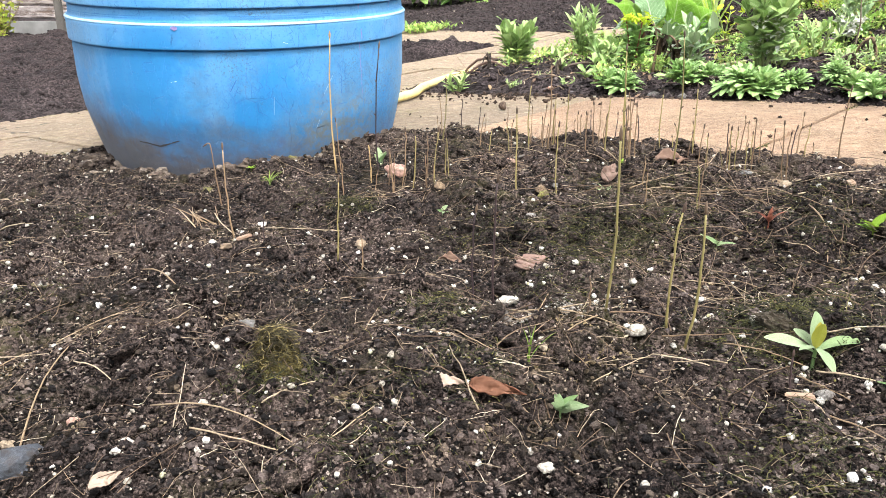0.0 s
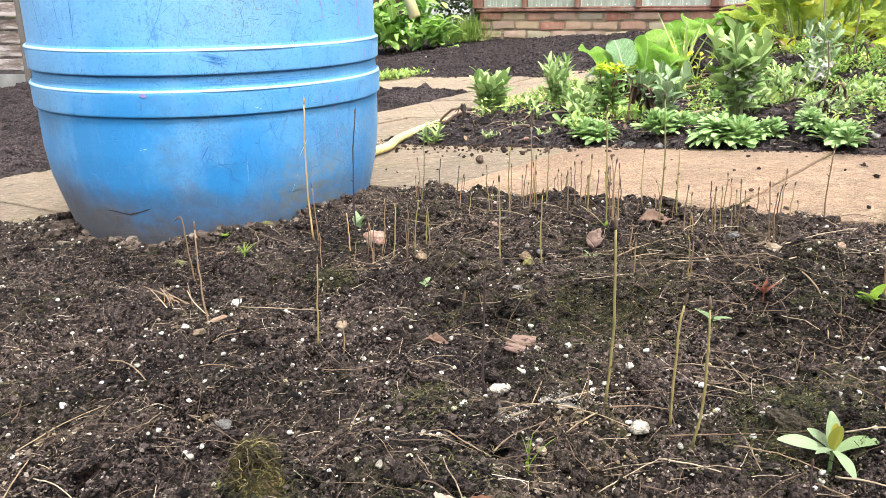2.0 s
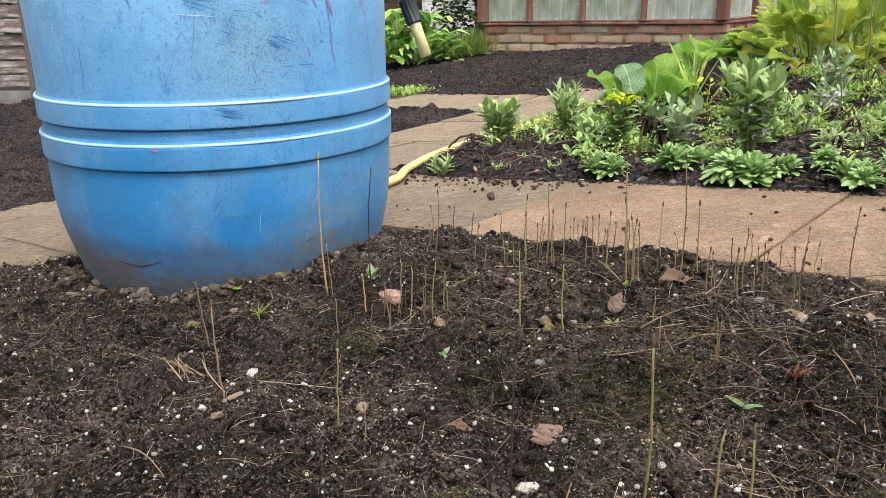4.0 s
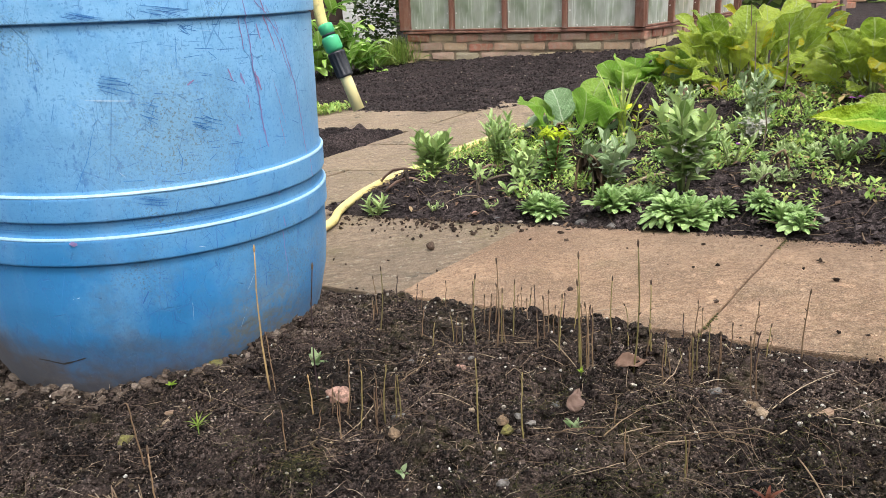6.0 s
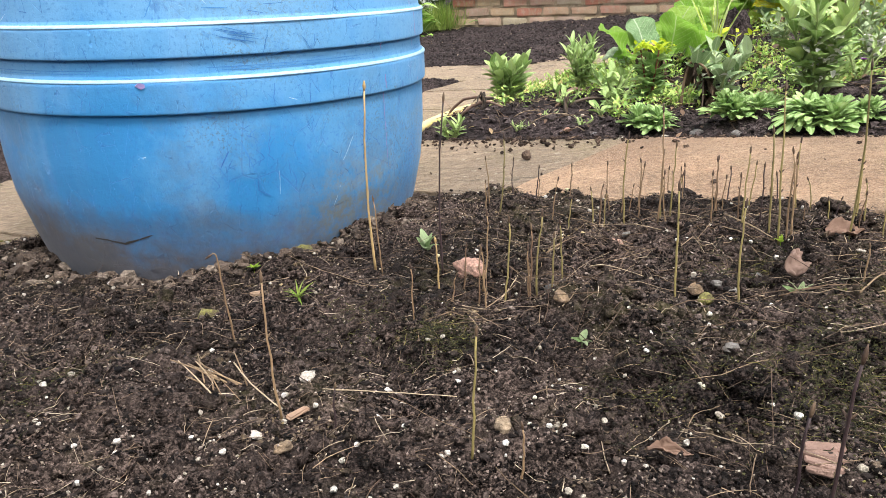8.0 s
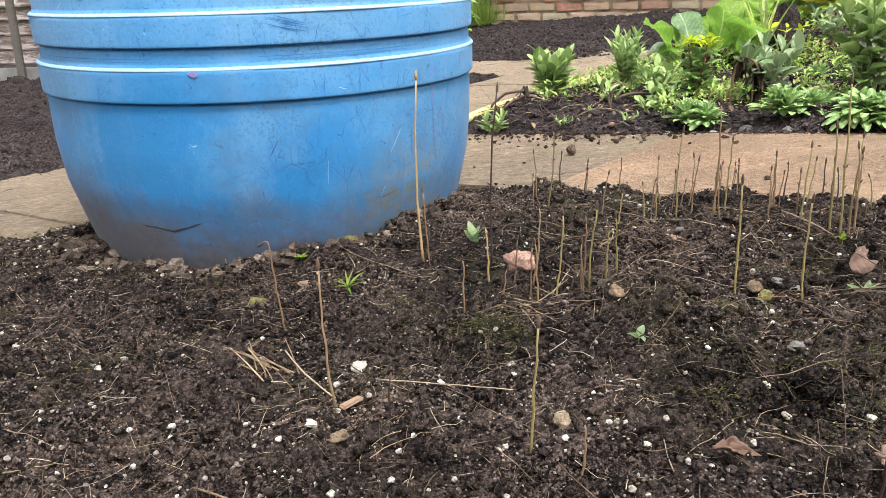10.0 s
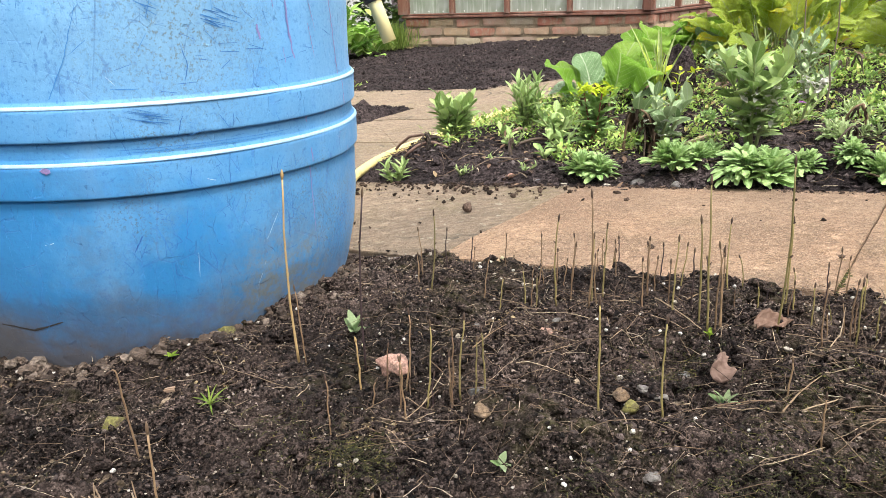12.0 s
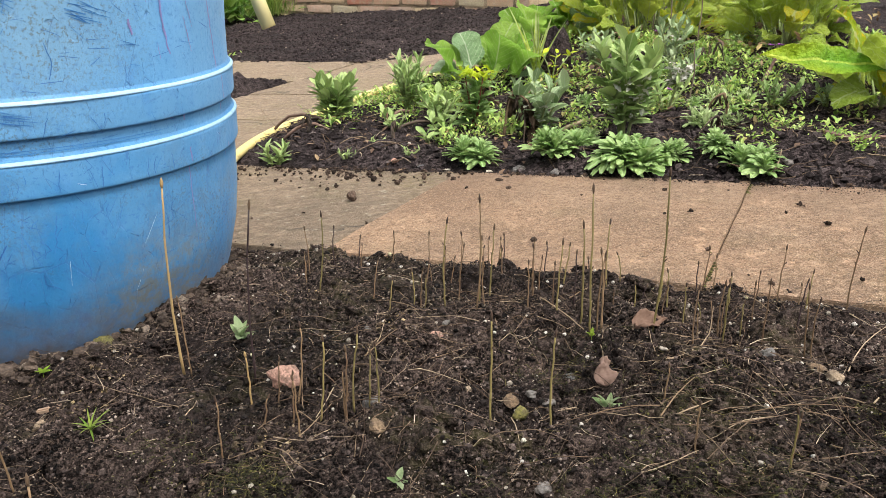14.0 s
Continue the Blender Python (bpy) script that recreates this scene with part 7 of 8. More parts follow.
for v in bm.verts:
    k = 1 + 0.4 * noise.noise(v.co * 1.5) + 0.3 * noise.noise(Vector((v.co.x * 3, v.co.y * 7, v.co.z * 7))) + 0.15 * noise.noise(v.co * 14)
    v.co = Vector((v.co.x * k * 0.014, v.co.y * k * 0.009, v.co.z * k * 0.009))
ob = part("rotten_wood", bm, MOSSY_WOOD, smooth_faces=False)
ob.matrix_world = pose(0.311, 0.395, rest_on(0.311, 0.395) - 0.002, 0, 16, -24)
tagged(ob, "mossy piece of rotten wood in the soil", "wood")

# a sheaf of broken dry stalks in the seedbed
sheaf = holder("broken_stalks", pose(-0.205, 0.755, rest_on(-0.205, 0.755)), "small sheaf of broken dry tan stalks on the soil", "stalks")
r = random.Random(14)
for k in range(10):
    x, y = r.uniform(-0.02, 0.018), r.uniform(-0.012, 0.014)
    dx, dy, dz = -0.022 + r.uniform(-0.022, 0.022), 0.028 + r.uniform(-0.026, 0.014), r.uniform(0.0, 0.014)
    part("stalk", tube([(x, y, 0.003), (x + dx * 0.5, y + dy * 0.5, 0.004 + dz * 0.6), (x + dx, y + dy, 0.004 + dz)], [0.00065, 0.0006, 0.00045], 5), STALK, sheaf, smooth_faces=True)

# thick curved dead stems lying by the hose
for k, (x0, y0, x1, y1, up) in enumerate(((0.0, 2.50, 0.17, 2.36, 0.03), (0.06, 2.40, 0.15, 2.30, 0.018), (0.28, 2.21, 0.37, 2.28, 0.035), (0.30, 2.16, 0.40, 2.20, 0.02), (0.03, 2.24, 0.14, 2.22, 0.012))):
    pts = [(x0 + (x1 - x0) * t, y0 + (y1 - y0) * t, veg_z(x0 + (x1 - x0) * t, y0 + (y1 - y0) * t) + 0.006 + up * math.sin(math.pi * t ** 0.8)) for t in (0, 0.15, 0.3, 0.5, 0.7, 0.85, 1)]
    tagged(part("curved_twig", tube(pts, [0.0035, 0.004, 0.0042, 0.004, 0.0036, 0.003, 0.002], 7), STALK_DARK if k % 2 else BARK, smooth_faces=True), "thick curved dead twig lying on the bed", "twig", "curved twigs on the bed")

# pale stones and flecks in the far dug bed
at = strew(140, -1.4, 2.2, 4.0, 6.6, far_height, rng, in_far, 0.0)
at[:, 2] += 0.008
tagged(lumps("pale_flecks", at, rng.uniform(0.003, 0.007, len(at)), FLECK, 37, 1, 0.4), "pale stones and straw flecks on the far bed", "grit", kind="stuff")


# ---- greenhouse on its low brick wall ----
def brick_material(name, stops):
    m, n, l, b = shader(name, 0.85, spec=0.3)
    own = n.new("ShaderNodeObjectInfo").outputs["Random"]
    where = coords(n)
    f, g = speckle(n, l, where, 30, 5), speckle(n, l, where, 160, 4)
    c = ramp(n, l, own, stops)
    c = mixed(n, l, maths(n, l, "MULTIPLY", grey(n, l, f, 0.50, 0.66), 0.35), c, (0.56, 0.50, 0.41))
    c = mixed(n, l, 0.5, c, ramp(n, l, g, ((0.3, (0.4, 0.4, 0.4)), (0.7, (1, 1, 1)))), "MULTIPLY")
    l.new(c, b.inputs["Base Color"])
    c = mixed(n, l, maths(n, l, "MULTIPLY", grey(n, l, speckle(n, l, where, 7, 6, 0.7), 0.5, 0.64), 0.45), c, mixed(n, l, g, (0.16, 0.14, 0.07), (0.36, 0.30, 0.19)))
    l.new(c, b.inputs["Base Color"])
    relief(n, l, b, g, 0.006)
    return m


BRICK = brick_material("old_red_brick", ((0.0, (0.40, 0.16, 0.11)), (0.4, (0.50, 0.24, 0.165)), (0.8, (0.50, 0.33, 0.25)), (1.0, (0.38, 0.29, 0.23))))
BUFF_BRICK = brick_material("old_buff_brick", ((0.0, (0.52, 0.33, 0.23)), (0.3, (0.54, 0.41, 0.25)), (0.6, (0.60, 0.50, 0.31)), (0.85, (0.45, 0.40, 0.30)), (1.0, (0.54, 0.36, 0.27))))
MORTAR = soil_material("old_mortar", (0.27, 0.21, 0.14), (0.46, 0.38, 0.28))


def frame_wood():
    m, n, l, b = shader("red_brown_stained_wood", 0.65)
    where = coords(n)
    f = speckle(n, l, where, 12, 6, 0.7, (1, 1, 0.15))
    c = ramp(n, l, f, ((0.3, (0.085, 0.034, 0.021)), (0.55, (0.165, 0.068, 0.042)), (0.8, (0.27, 0.155, 0.105))))
    c = mixed(n, l, maths(n, l, "MULTIPLY", grey(n, l, speckle(n, l, where, 5, 6, 0.75), 0.48, 0.62), 0.5), c, mixed(n, l, f, (0.07, 0.045, 0.035), (0.34, 0.25, 0.20)))
    l.new(c, b.inputs["Base Color"])
    relief(n, l, b, f, 0.003)
    return m


FRAME_WOOD = frame_wood()


def pane_material():
    m, n, l, b = shader("grimy_greenhouse_glass", 0.25, spec=0.5)
    where = coords(n)
    streak = speckle(n, l, where, 14, 5, 0.7, (3.0, 3.0, 0.18))
    blot = speckle(n, l, where, 5, 4)
    soft = speckle(n, l, where, 3.2, 3, 0.5, (1.6, 1.6, 0.7))
    c = ramp(n, l, soft, ((0.36, (0.20, 0.235, 0.175)), (0.5, (0.35, 0.375, 0.33)), (0.66, (0.51, 0.53, 0.50))))
    c = mixed(n, l, maths(n, l, "MULTIPLY", grey(n, l, streak, 0.5, 0.72), 0.65), c, (0.66, 0.69, 0.64))
    c = mixed(n, l, maths(n, l, "MULTIPLY", grey(n, l, blot, 0.5, 0.68), 0.5), c, (0.26, 0.34, 0.20))
    own = n.new("ShaderNodeObjectInfo").outputs["Random"]
    hue = ramp(n, l, own, ((0.0, (0.90, 0.94, 0.84)), (0.35, (0.68, 0.74, 0.60)), (0.65, (1.0, 1.02, 1.0)), (1.0, (1.0, 0.82, 0.62))))
    c = mixed(n, l, maths(n, l, "MULTIPLY", grey(n, l, speckle(n, l, where, 2.2, 3), 0.35, 0.6), 0.9), c, mixed(n, l, 1.0, c, hue, "MULTIPLY"))
    l.new(c, b.inputs["Base Color"])
    clear = n.new("ShaderNodeBsdfTransparent")
    both = n.new("ShaderNodeMixShader")
    l.new(maths(n, l, "MULTIPLY", grey(n, l, soft, 0.7, 0.35), 0.16), both.inputs["Fac"])
    both.inputs["Fac"].default_value = 0.25
    l.new(b.outputs["BSDF"], both.inputs[1])
    l.new(clear.outputs["BSDF"], both.inputs[2])
    l.new(both.outputs["Shader"], n["Material Output"].inputs["Surface"])
    return m


PANE = pane_material()
SCREW, n_, l_, b_ = shader("white_screw_cap", 0.4)
b_.inputs["Base Color"].default_value = (0.62, 0.62, 0.60, 1)

WEST, EAST = Vector((0.165, 7.06, 0.066)), Vector((1.925, 6.13, 0.108))
run = (EAST - WEST)
LONG_SIDE = run.length
run.normalize()
BACK = Vector((0.63, 0.777, 0.0))
greenhouse = holder("greenhouse", Matrix(((run.x, -run.y, 0, WEST.x), (run.y, run.x, 0, WEST.y), (run.z, 0, 1, WEST.z), (0, 0, 0, 1))), "greenhouse with red-brown frame and grimy glass on low bricks", "greenhouse")
lean = greenhouse.matrix_world.to_3x3().inverted() @ BACK
side_turn = math.degrees(math.atan2(lean.y, lean.x))


def gh(name, bm, material, m, label="", parent=None):
    ob = part(name, bm, material, parent or greenhouse, label)
    ob.matrix_basis = m
    return ob


def face_of(origin_m, length, posts, panes_high, seed):
    """One glazed side: posts, sill, rails, panes and screws, from the corner along +x of origin_m."""
    gh("sill", block(length + 0.04, 0.07, 0.02, 0.004, 0.002, seed), FRAME_WOOD, origin_m @ pose(length / 2, 0.012, -0.002))
    gh("rail", block(length, 0.045, 0.014, 0.003, 0.001, seed + 1), FRAME_WOOD, origin_m @ pose(length / 2, 0.012, 0.02))
    gh("top_rail", block(length + 0.06, 0.07, 0.06, 0.004, 0.002, seed + 2), FRAME_WOOD, origin_m @ pose(length / 2, 0.0, panes_high))
    for k, x in enumerate(posts):
        wide = 0.09 if k in (0, len(posts) - 1) else 0.036
        gh("post", block(wide, 0.06, panes_high - 0.03, 0.003, 0.001, seed + 10 + k), FRAME_WOOD, origin_m @ pose(x, -0.004, 0.026))
    for k, (a, b) in enumerate(zip(posts, posts[1:])):
        pane = gh("pane", block(b - a - 0.03, 0.005, panes_high - 0.03, 0.001, 0, seed), PANE, origin_m @ pose((a + b) / 2, 0.016, 0.03))
        n = max(2, round((b - a) / 0.14))
        for q in range(n):
            cap = bmesh.new()
            bmesh.ops.create_uvsphere(cap, u_segments=8, v_segments=5, radius=0.006)
            gh("screw_cap", cap, SCREW, origin_m @ pose(a + (b - a) * (q + 0.7) / (n + 0.4), 0.011, 0.048) @ Matrix.Diagonal((1, 0.5, 1, 1)))
        for x in (a + 0.04, b - 0.04):
            for z in (0.16, 0.42):
                cap = bmesh.new()
                bmesh.ops.create_uvsphere(cap, u_segments=8, v_segments=5, radius=0.006)
                gh("screw_cap", cap, SCREW, origin_m @ pose(x, -0.008, z) @ Matrix.Diagonal((1, 0.5, 1, 1)))


LONG_POSTS = (0.0, 0.435, 0.90, 1.40, LONG_SIDE)
face_of(Matrix.Identity(4), LONG_SIDE, LONG_POSTS, 1.25, 3)
SIDE = 2.4
side_m = pose(LONG_SIDE, 0, 0, 0, 0, side_turn)
face_of(side_m, SIDE, (0.0, 0.60, 1.20, 1.80, 2.40), 1.25, 60)
back_m = pose(LONG_SIDE, 0, 0, 0, 0, side_turn) @ pose(SIDE, 0, 0) @ pose(0, 0, 0, 0, 0, 180 - side_turn)
face_of(back_m, LONG_SIDE, (0.0, 0.5, 1.0, 1.5, LONG_SIDE), 1.25, 90)
for k in range(2):
    roof = block(LONG_SIDE + 0.1, SIDE * 0.5, 0.006, 0.001)
    gh("roof_pane", roof, PANE, pose(LONG_SIDE / 2 + 0.5 * SIDE * math.cos(radians(side_turn)), 0.5 * SIDE * math.sin(radians(side_turn)) + (k - 0.5) * SIDE * 0.46, 1.32 + 0.22, (26, -26)[k], 0, 0))
# plants behind the glass
rng = np.random.default_rng(31)
mid = WEST.lerp(EAST, 0.5) + BACK * 1.0
at = np.stack([mid.x + rng.normal(0, 0.5, 900), mid.y + rng.normal(0, 0.3, 900), rng.uniform(-0.1, 0.55, 900)], -1)
tagged(scattered_leaves("greenhouse_plants", at, rng.uniform(0.05, 0.13, 900), rng.uniform(-0.4, 1.2, 900), LOW_WEED, 6, 0.5), "green plants growing inside the greenhouse", "plants", kind="stuff")

# ---- comfrey, grass and what stands behind ----
COMFREY = leaf_material("comfrey_leaf", (0.11, 0.28, 0.035), (0.38, 0.60, 0.12), 0.02)
COMFREY_LEAVES = leaf_set(COMFREY, 0.38, 0.7, 0.75, 0.25, 0.05, 71, 4, 9)


def big_leaf_clump(x, y, z, count, long, wide_r, seed, label):
    r = random.Random(seed)
    top = holder("comfrey", pose(x, y, z), label, "plant", "comfrey plants")
    for k in range(count):
        f = (k + 0.5) / count
        a = r.uniform(0, 6.28)
        rad = wide_r * math.sqrt(r.random())
        at_ = (rad * math.cos(a), rad * 0.7 * math.sin(a), 0.02 + 0.56 * f * r.uniform(0.6, 1.0) * (1.1 - 0.7 * rad / wide_r))
        add_leaf(top, COMFREY_LEAVES[k % 3], at_, r.uniform(-5, 60), r.uniform(0, 360), long * r.uniform(0.7, 1.1), r.uniform(-30, 30))
    for k in range(5):
        part("stem", tube([(0.05 * k - 0.1, 0, -0.02), (0.07 * k - 0.14, 0, 0.2), (0.09 * k - 0.18, 0, 0.36)], [0.01, 0.008, 0.005], 6), STALK_GREEN, top)
    return top


big_leaf_clump(-0.42, 6.7, float(lie(-0.42, 6.7)), 250, 0.21, 0.36, 2, "bushy comfrey with long drooping green leaves")
big_leaf_clump(-1.05, 6.9, float(lie(-1.05, 6.9)), 90, 0.22, 0.30, 4, "bushy comfrey with long drooping green leaves")
GRASSY = island_leaf("tall_grass", ((0.0, (0.10, 0.18, 0.03)), (0.6, (0.20, 0.30, 0.05)), (1.0, (0.30, 0.34, 0.10))))
rng = np.random.default_rng(41)
at = np.stack([0.06 + rng.normal(0, 0.10, 1300), 7.15 + rng.normal(0, 0.12, 1300), np.zeros(1300)], -1)
at[:, 2] = lie(at[:, 0], at[:, 1])
tagged(scattered_leaves("tall_grass", at, rng.uniform(0.06, 0.26, 1300), rng.uniform(0.5, 2.6, 1300), GRASSY, 7, 0.03), "tall green grass against the greenhouse wall", "grass", kind="stuff")
IVY = island_leaf("ivy_leaf", ((0.0, (0.02, 0.05, 0.012)), (0.6, (0.05, 0.10, 0.02)), (1.0, (0.14, 0.20, 0.05))))
at = np.stack([-0.08 + rng.normal(0, 0.16, 2200), 8.3 + rng.normal(0, 0.12, 2200), rng.uniform(-0.2, 1.3, 2200)], -1)
tagged(scattered_leaves("ivy", at, rng.uniform(0.03, 0.075, 2200), rng.uniform(-0.8, 0.8, 2200), IVY, 8, 0.8), "dark ivy climbing beside the greenhouse", "ivy", kind="stuff")
HEDGE = island_leaf("hedge_leaf", ((0.0, (0.03, 0.06, 0.015)), (0.6, (0.08, 0.14, 0.03)), (1.0, (0.18, 0.24, 0.06))))
n = 3500
at = np.stack([rng.uniform(-12, 12, n), 13.5 + rng.normal(0, 0.5, n), rng.uniform(-0.3, 1.7, n)], -1)
at[:, 1] += 0.4 * wave(at[:, 0], at[:, 2], 0.7, 3)
tagged(scattered_leaves("hedge", at, rng.uniform(0.2, 0.4, n), rng.uniform(-1.0, 1.0, n), HEDGE, 9, 0.6), "dark green hedge along the far boundary", "hedge", kind="stuff")
SHED_WOOD = tinted_material("dark_shed_boards", ((0.0, (0.035, 0.02, 0.014)), (1.0, (0.06, 0.035, 0.022))), 0.8, 20)
shed = holder("shed", pose(-1.35, 9.3, -0.2), "dark brown boarded shed beyond the comfrey", "shed")
for k in range(10):
    ob = part("board", block(1.9, 0.03, 0.145, 0.004, 0.002, k), SHED_WOOD, shed)
    ob.matrix_basis = pose(0, -0.004 * (k % 2), 0.15 * k)
WHITE_PAINT = tinted_material("white_painted_block", ((0.0, (0.72, 0.72, 0.70)), (1.0, (0.80, 0.80, 0.78))), 0.7, 20)
white = holder("white_wall", pose(-0.22, 9.2, -0.2), "white painted block wall behind the ivy", "wall")
for k in range(7):
    for q in range(2):
        ob = part("block", block(0.29, 0.10, 0.143, 0.004, 0.001, k), WHITE_PAINT, white)
        ob.matrix_basis = pose(-0.14 + 0.295 * q, 0, 0.147 * k)

# ---- stacked boards at the left-hand bed ----
OLD_WOOD = tinted_material("weathered_board", ((0.0, (0.22, 0.15, 0.125)), (0.5, (0.33, 0.27, 0.235)), (1.0, (0.42, 0.38, 0.35))), 0.85, 26, 0.01)
def flaking_board():
    m, n, l, b = shader("flaking_painted_board", 0.85, spec=0.2)
    where = coords(n)
    own = n.new("ShaderNodeObjectInfo").outputs["Random"]
    grain = speckle(n, l, where, 30, 6, 0.7, (0.06, 1, 1))
    flake = grey(n, l, speckle(n, l, where, 9, 8, 0.8, (0.3, 1, 1.6)), 0.45, 0.55)
    c = ramp(n, l, grain, ((0.3, (0.10, 0.07, 0.055)), (0.7, (0.30, 0.23, 0.19))))
    c = mixed(n, l, maths(n, l, "MULTIPLY", flake, maths(n, l, "ADD", 0.45, maths(n, l, "MULTIPLY", own, 0.5))), c, (0.54, 0.47, 0.45))
    l.new(c, b.inputs["Base Color"])
    relief(n, l, b, maths(n, l, "ADD", grain, flake), 0.01)
    return m


FLAKING = flaking_board()
x0, y0 = -4.0, 6.25
g = float(lie(-3.6, y0))
boards = holder("board_fence", pose(x0, y0, g), "low fence of weathered grey-brown boards", "fence")
for k in range(7):
    ob = part("board", block(2.2, 0.04, 0.09 + 0.006 * (k % 3), 0.008, 0.012, k, 2), FLAKING, boards)
    ob.matrix_basis = pose(0.03 * (k % 2), 0.01 * ((k * 3) % 4), 0.08 + 0.106 * k, (k % 3) * 1.5 - 1.5, 0, 0)
for x in (-0.9, 0.1, 1.05):
    ob = part("post", block(0.075, 0.075, 0.95, 0.006, 0.003, 5), OLD_WOOD, boards)
    ob.matrix_basis = pose(x, 0.07, -0.05)
EDGING, n_, l_, b_ = shader("pale_edging_board", 0.6)
f_ = speckle(n_, l_, coords(n_), 7, 5)
l_.new(ramp(n_, l_, f_, ((0.3, (0.12, 0.117, 0.11)), (0.7, (0.235, 0.23, 0.22)))), b_.inputs["Base Color"])
ob = part("edging_board", block(3.2, 0.03, 0.10, 0.004, 0.004, 3, 2), EDGING)
ob.matrix_world = pose(-3.9, 5.95, float(lie(-3.6, 5.95)) - 0.015, 0, 0, 2)
tagged(ob, "pale grey edging board along the dug bed", "edging")
hub = np.stack([rng.uniform(-4.2, -2.8, 260), 6.05 + rng.normal(0, 0.05, 260), np.zeros(260)], -1)
hub = hub[wave(hub[:, 0], hub[:, 1], 0.25, 7) > 0.0]
hub[:, 2] = lie(hub[:, 0], hub[:, 1]) + rng.uniform(0.05, 0.12, len(hub))
tagged(scattered_leaves("edge_weeds", hub, rng.uniform(0.03, 0.08, len(hub)), rng.uniform(0.1, 1.3, len(hub)), GRASSY, 10, 0.35), "yellow-green weeds along the edging board", "weeds", kind="stuff")

creeper = holder("climbing_shrub", pose(-3.60, 5.72, float(lie(-3.60, 5.72))), "yellow-green climbing shrub hanging over the edging board", "shrub")
CREEPER_LEAVES = leaf_set(leaf_material("creeper_leaf", (0.26, 0.34, 0.04), (0.56, 0.58, 0.12), glow_share=0.4), 0.5, 0.9, 0.4, 0.2, 0.05, 91)
r = random.Random(33)
for q in range(9):
    a = r.uniform(-0.9, 0.9)
    pts = [(a * 0.22 * t, r.uniform(-0.05, 0.05), 0.40 * t * r.uniform(0.75, 1.0) * (1 - 0.2 * t)) for t in (0.0, 0.3, 0.6, 1.0)]
    shoot = part("stem", tube(pts, [0.006, 0.005, 0.004, 0.002], 5), STALK, creeper)
    for k in range(20):
        p = Vector(pts[0]).lerp(Vector(pts[3]), (k + 1) / 20)
        add_leaf(shoot, CREEPER_LEAVES[k % 3], p + Vector((r.uniform(-0.05, 0.05), r.uniform(-0.06, 0.02), r.uniform(-0.04, 0.04))), r.uniform(-30, 50), r.uniform(0, 360), r.uniform(0.035, 0.07), r.uniform(-40, 40))
GREY_POST = tinted_material("old_grey_post", ((0.0, (0.075, 0.066, 0.056)), (1.0, (0.115, 0.103, 0.089))), 0.85, 40, 0.006)
post = part("fence_post", block(0.048, 0.055, 0.95, 0.008, 0.004, 9, 2), GREY_POST)
post.matrix_world = pose(-3.27, 5.93, float(lie(-3.27, 5.93)) - 0.06, 0, 1.5, 12)
tagged(post, "weathered grey wooden post in front of the board fence", "post")

# ---- beyond the vegetables: a path with brick edging and a leaning board ----
far = holder("brick_edging", pose(4.9, 9.2, float(lie(4.9, 9.2)) + 0.02, 0, 0, -8), "low edging of loose old bricks beside a far path", "edging")
shared = bpy.data.meshes.new("brick")
bm = block(0.215, 0.1025, 0.065, 0.006, 0.003, 2)
bm.to_mesh(shared)
bm.free()
shared.materials.append(BRICK)
for row in range(2):
    for k in range(2, 5):
        ob = new("brick", shared)
        ob.parent = far
        ob.matrix_basis = pose(-0.6 + 0.225 * k + 0.11 * (row % 2), 0.01 * ((k + row) % 3), 0.07 * row, 0, 0, 3 * ((k * 5 + row) % 3 - 1))
tagged(part("post", block(0.05, 0.05, 0.6, 0.004, 0.002, 4), OLD_WOOD), "short weathered wooden post beside the far path", "post").matrix_world = pose(4.75, 8.4, float(lie(4.75, 8.4)) - 0.05)

# bricks of the greenhouse wall, last
wall_m = greenhouse.matrix_world
core = gh("mortar_core", block(LONG_SIDE, 0.07, 0.42, 0.003), MORTAR, pose(LONG_SIDE / 2, 0.044, -0.425), "crumbling grey mortar")
core2 = gh("mortar_core", block(SIDE, 0.07, 0.42, 0.003), MORTAR, side_m @ pose(SIDE / 2, 0.044, -0.425), "crumbling grey mortar")
wall_bricks = []
for k in range(6):
    me = bpy.data.meshes.new("brick")
    bm = block(0.213, 0.1, 0.064, 0.007, 0.006, 20 + k, 2)
    bm.to_mesh(me)
    bm.free()
    me.materials.append(BUFF_BRICK if k % 2 else BRICK)
    wall_bricks.append(me)
r = random.Random(3)
for m, length in ((Matrix.Identity(4), LONG_SIDE), (side_m, SIDE)):
    for row in range(5):
        x = 0.108 if row % 2 == 0 else 0.0
        while x < length - 0.02:
            ob = new("brick", wall_bricks[2 * r.randrange(3) + (r.random() < (0.1 if row == 0 else 0.8))])
            ob.parent = greenhouse
            ob.matrix_basis = m @ pose(max(x, 0.05), 0.05 + r.uniform(-0.004, 0.002), -0.075 * (row + 1) + 0.003, 0, r.uniform(-0.7, 0.7), r.uniform(-1, 1)) @ Matrix.Diagonal((r.uniform(0.93, 1.0) if x > 0.05 else 0.5, 1, 1, 1))
            x += 0.2265


# ---- paving: concrete slabs laid in two paths ----
paving = holder("pavement", Matrix.Identity(4), "worn buff concrete slabs laid as garden paths", "paving")
tagged(paving, kind="structure")


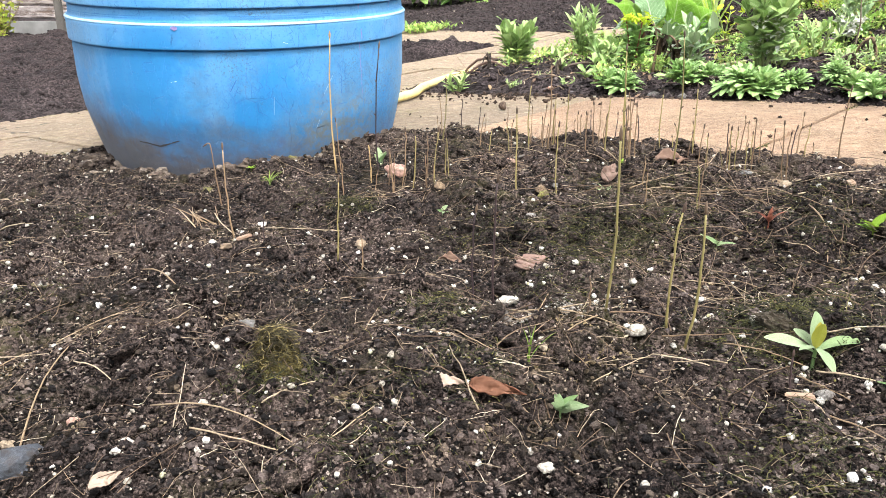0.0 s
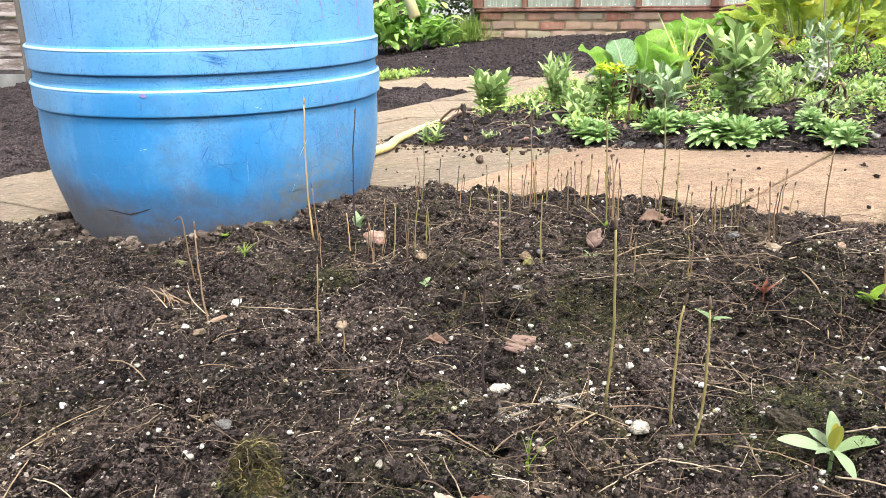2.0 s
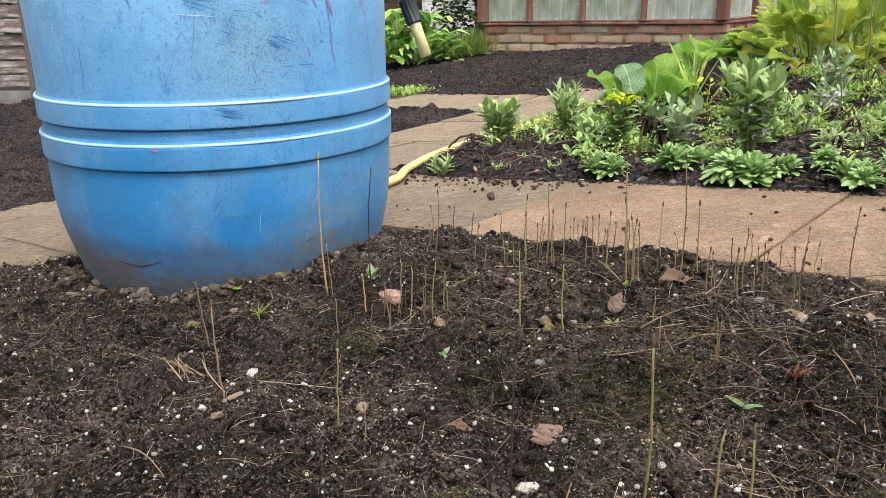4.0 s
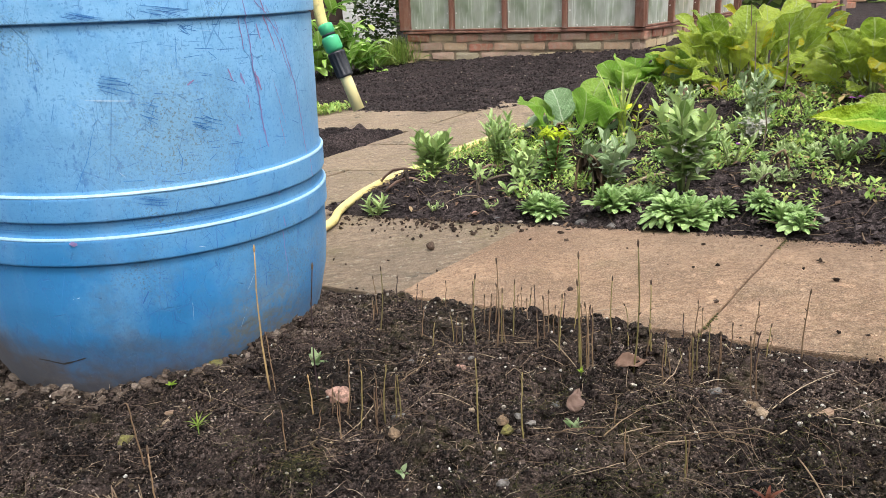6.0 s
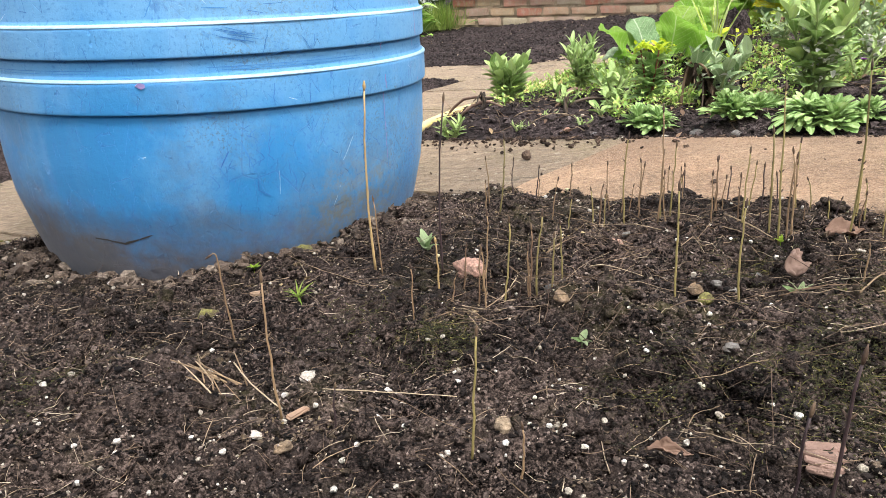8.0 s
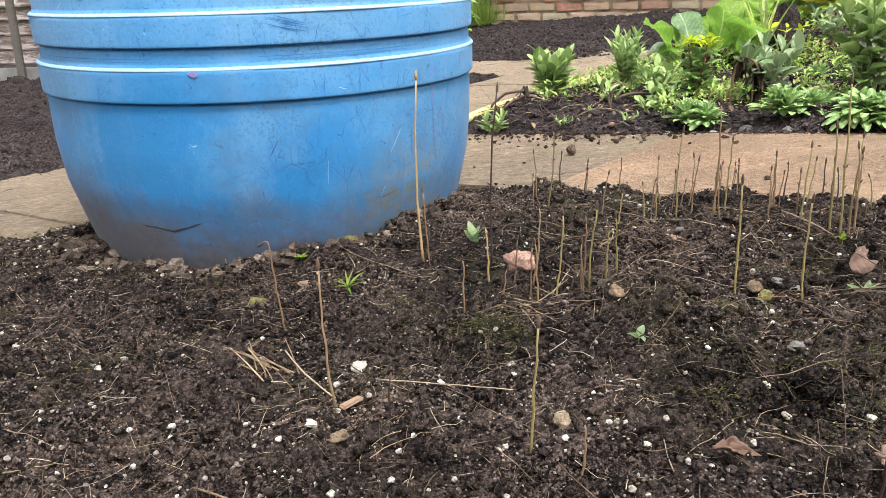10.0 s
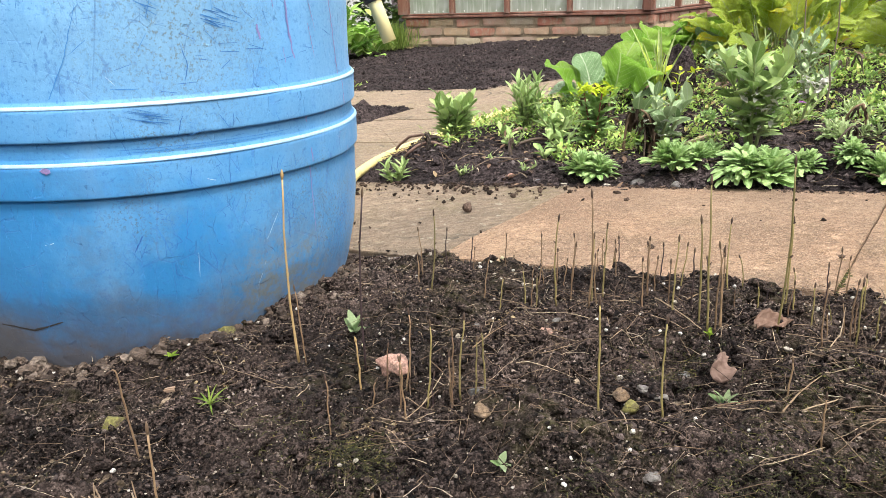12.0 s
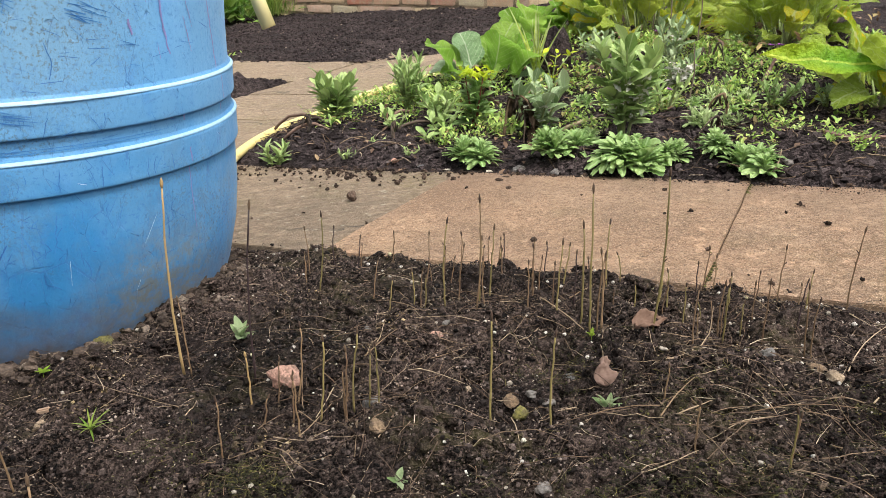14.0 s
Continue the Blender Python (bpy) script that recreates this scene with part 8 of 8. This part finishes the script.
def lay_slab(u0, u1, v0, v1, drop=0.0, seed=0, gap=0.0012, dull=False):
    r = random.Random(seed)
    uc, vc = (u0 + u1) / 2, (v0 + v1) / 2
    x, y = from_uv(uc, vc)
    bm = block(u1 - u0 - gap, v1 - v0 - gap, 0.045, 0.0013, 0.0012, seed, 2)
    bmesh.ops.subdivide_edges(bm, edges=[e for e in bm.edges if e.calc_length() > 0.2], cuts=10, use_grid_fill=True)
    turn = Matrix(((U[0], V[0], 0, x), (U[1], V[1], 0, y), (0, 0, 1, 0), (0, 0, 0, 1)))
    for v in bm.verts:
        p = turn @ v.co
        edge = min(abs(abs(v.co.x) - (u1 - u0) / 2), abs(abs(v.co.y) - (v1 - v0) / 2))
        chip = -0.004 * max(0.0, noise.noise(p * 17)) if edge < 0.02 and v.co.z > 0.03 else 0.0
        p.z = float(lie(p.x, p.y)) + v.co.z - 0.045 - drop + chip
        if edge < 0.02:
            p += 0.0022 * Vector((noise.noise(p * 21), noise.noise(p * 21 + Vector((9, 9, 9))), 0))
        v.co = p
    return part("slab", bm, DULL_SLAB if dull else SLAB, paving, "slab dulled by lichen and dirt" if dull else "")


for k, (a, b) in enumerate(((-1.5, -1.06), (-1.06, -0.6), (-0.6, 0.0), (0.0, 0.545), (0.545, 1.09), (1.09, 1.64), (1.64, 2.2))):
    lay_slab(a, b, 0.0, 0.5, (0.004, 0.006, 0.003, 0.0, 0.003, 0.001, 0.004)[k], 10 + k, dull=k < 3)
for k, (a, b) in enumerate(((-3.3, -2.7), (-2.7, -2.1), (-2.1, -1.5), (-1.5, -0.9), (-0.9, -0.42), (-0.42, 0.0))):
    lay_slab(-1.5, -1.06, a, b, 0.003 * (k % 2), 30 + k, dull=True)
    lay_slab(-1.06, -0.62, a, b, 0.003 * ((k + 1) % 2), 40 + k, dull=True)
for k, (a, b) in enumerate(((0.5, 1.08), (1.08, 1.56), (1.56, 2.05), (2.05, 2.68))):
    if k < 1:
        lay_slab(-1.46, -1.1, a, b, 0.0, 50 + k, dull=True)
        lay_slab(-1.1, -0.66, a, b, 0.004, 60 + k, dull=True)
    else:
        lay_slab(-1.43, -0.72, a, b, 0.003 * (k % 2), 50 + k, dull=True)
for k in range(7):
    lay_slab(-2.13 - 0.7 * k, -1.43 - 0.7 * k, 1.86 + 0.012 * k, 2.40 + 0.012 * k, 0.002 * (k % 3), 70 + k, dull=True)


# joints packed with earth and moss
JOINT_DIRT = soil_material("joint_dirt", (0.11, 0.075, 0.045), (0.28, 0.19, 0.12))


def joint(u0, v0, u1, v1, wide=0.003):
    n = 12
    verts, faces = [], []
    du, dv = (0, wide) if abs(u1 - u0) > abs(v1 - v0) else (wide, 0)
    for k in range(n + 1):
        t = k / n
        for s in (-1, 1):
            x, y = from_uv(u0 + (u1 - u0) * t + s * du, v0 + (v1 - v0) * t + s * dv)
            verts.append((x, y, float(lie(x, y)) - 0.0072 + 0.001 * noise.noise(Vector((x, y, 0)) * 40)))
        if k:
            faces.append((2 * k - 2, 2 * k - 1, 2 * k + 1, 2 * k))
    put_mesh("joint", verts, faces, JOINT_DIRT, paving, "earth packed into the joint")


for u in (-0.6, 0.0, 0.545, 1.09, 1.64):
    joint(u, 0.0, u, 0.5)
for v in (0.5, 1.08, 1.56, 2.05, 2.68):
    joint(-1.43, v, -0.73, v)
joint(-1.08, -3.0, -1.08, 1.0)
rng = np.random.default_rng(55)
v = np.concatenate([rng.uniform(0.0, 0.09, 60), rng.uniform(0.43, 0.5, 60), rng.uniform(0.06, 0.4, 2)])
u = 0.545 + rng.normal(0, 0.003, len(v))
u2, v2 = -1.5 + np.abs(rng.normal(0, 0.05, 500)), rng.uniform(-2.4, 0.4, 500)
u3, v3 = -0.62 - np.abs(rng.normal(0, 0.03, 200)), rng.uniform(-0.9, -0.2, 200)
x, y = from_uv(np.concatenate([u, u2, u3]), np.concatenate([v, v2, v3]))
size = rng.uniform(0.0015, 0.0042, len(x))
size[:len(v)] *= 0.6
MOSS_PAD = crumb_material("moss_pad", ((0.0, (0.04, 0.04, 0.012)), (0.6, (0.10, 0.10, 0.025)), (1.0, (0.19, 0.175, 0.045))), 0.9, 400)
tagged(lumps("joint_moss", np.stack([x, y, lie(x, y) - 0.003], -1), size, MOSS_PAD, 19, 1, 0.3, 0.5), "yellow-green moss in the paving joints and edges", "moss", kind="stuff")

# soil crumbs heaped against and over the slabs' front edge
u = rng.uniform(-0.6, 1.1, 2600)
v = -0.010 + rng.normal(0, 0.0045, 2600) + 0.006 * wave(u, u * 0.3, 0.07, 6)
x, y = from_uv(u, v)
size = np.exp(rng.normal(math.log(0.0015), 0.45, len(x))).clip(0.0007, 0.004)
z = np.where(v > 0.001, lie(x, y), np.maximum(seedbed(x, y), lie(x, y) - 0.02)) + size * 0.4
tagged(lumps("edge_crumbs", np.stack([x, y, z], -1), size, CLODS, 29, 1, 0.5), "soil crumbs along the paving's front edge", "soil", kind="stuff")

# fine dirt washed from the vegetable bed over the slabs' back edge
u = rng.uniform(-0.62, 1.2, 5200)
v = 0.5 - np.abs(rng.normal(0, 0.028, 5200)) * (0.6 + 0.5 * wave(u, u * 0.2, 0.15, 8))
x, y = from_uv(u, v)
size = rng.uniform(0.0005, 0.0014, len(x))
tagged(lumps("fine_dirt", np.stack([x, y, lie(x, y) + size * 0.3], -1), size, FAR_CLODS, 43, 0, 0.4, 0.5), "fine dirt washed over the paving's back edge", "soil", kind="stuff")
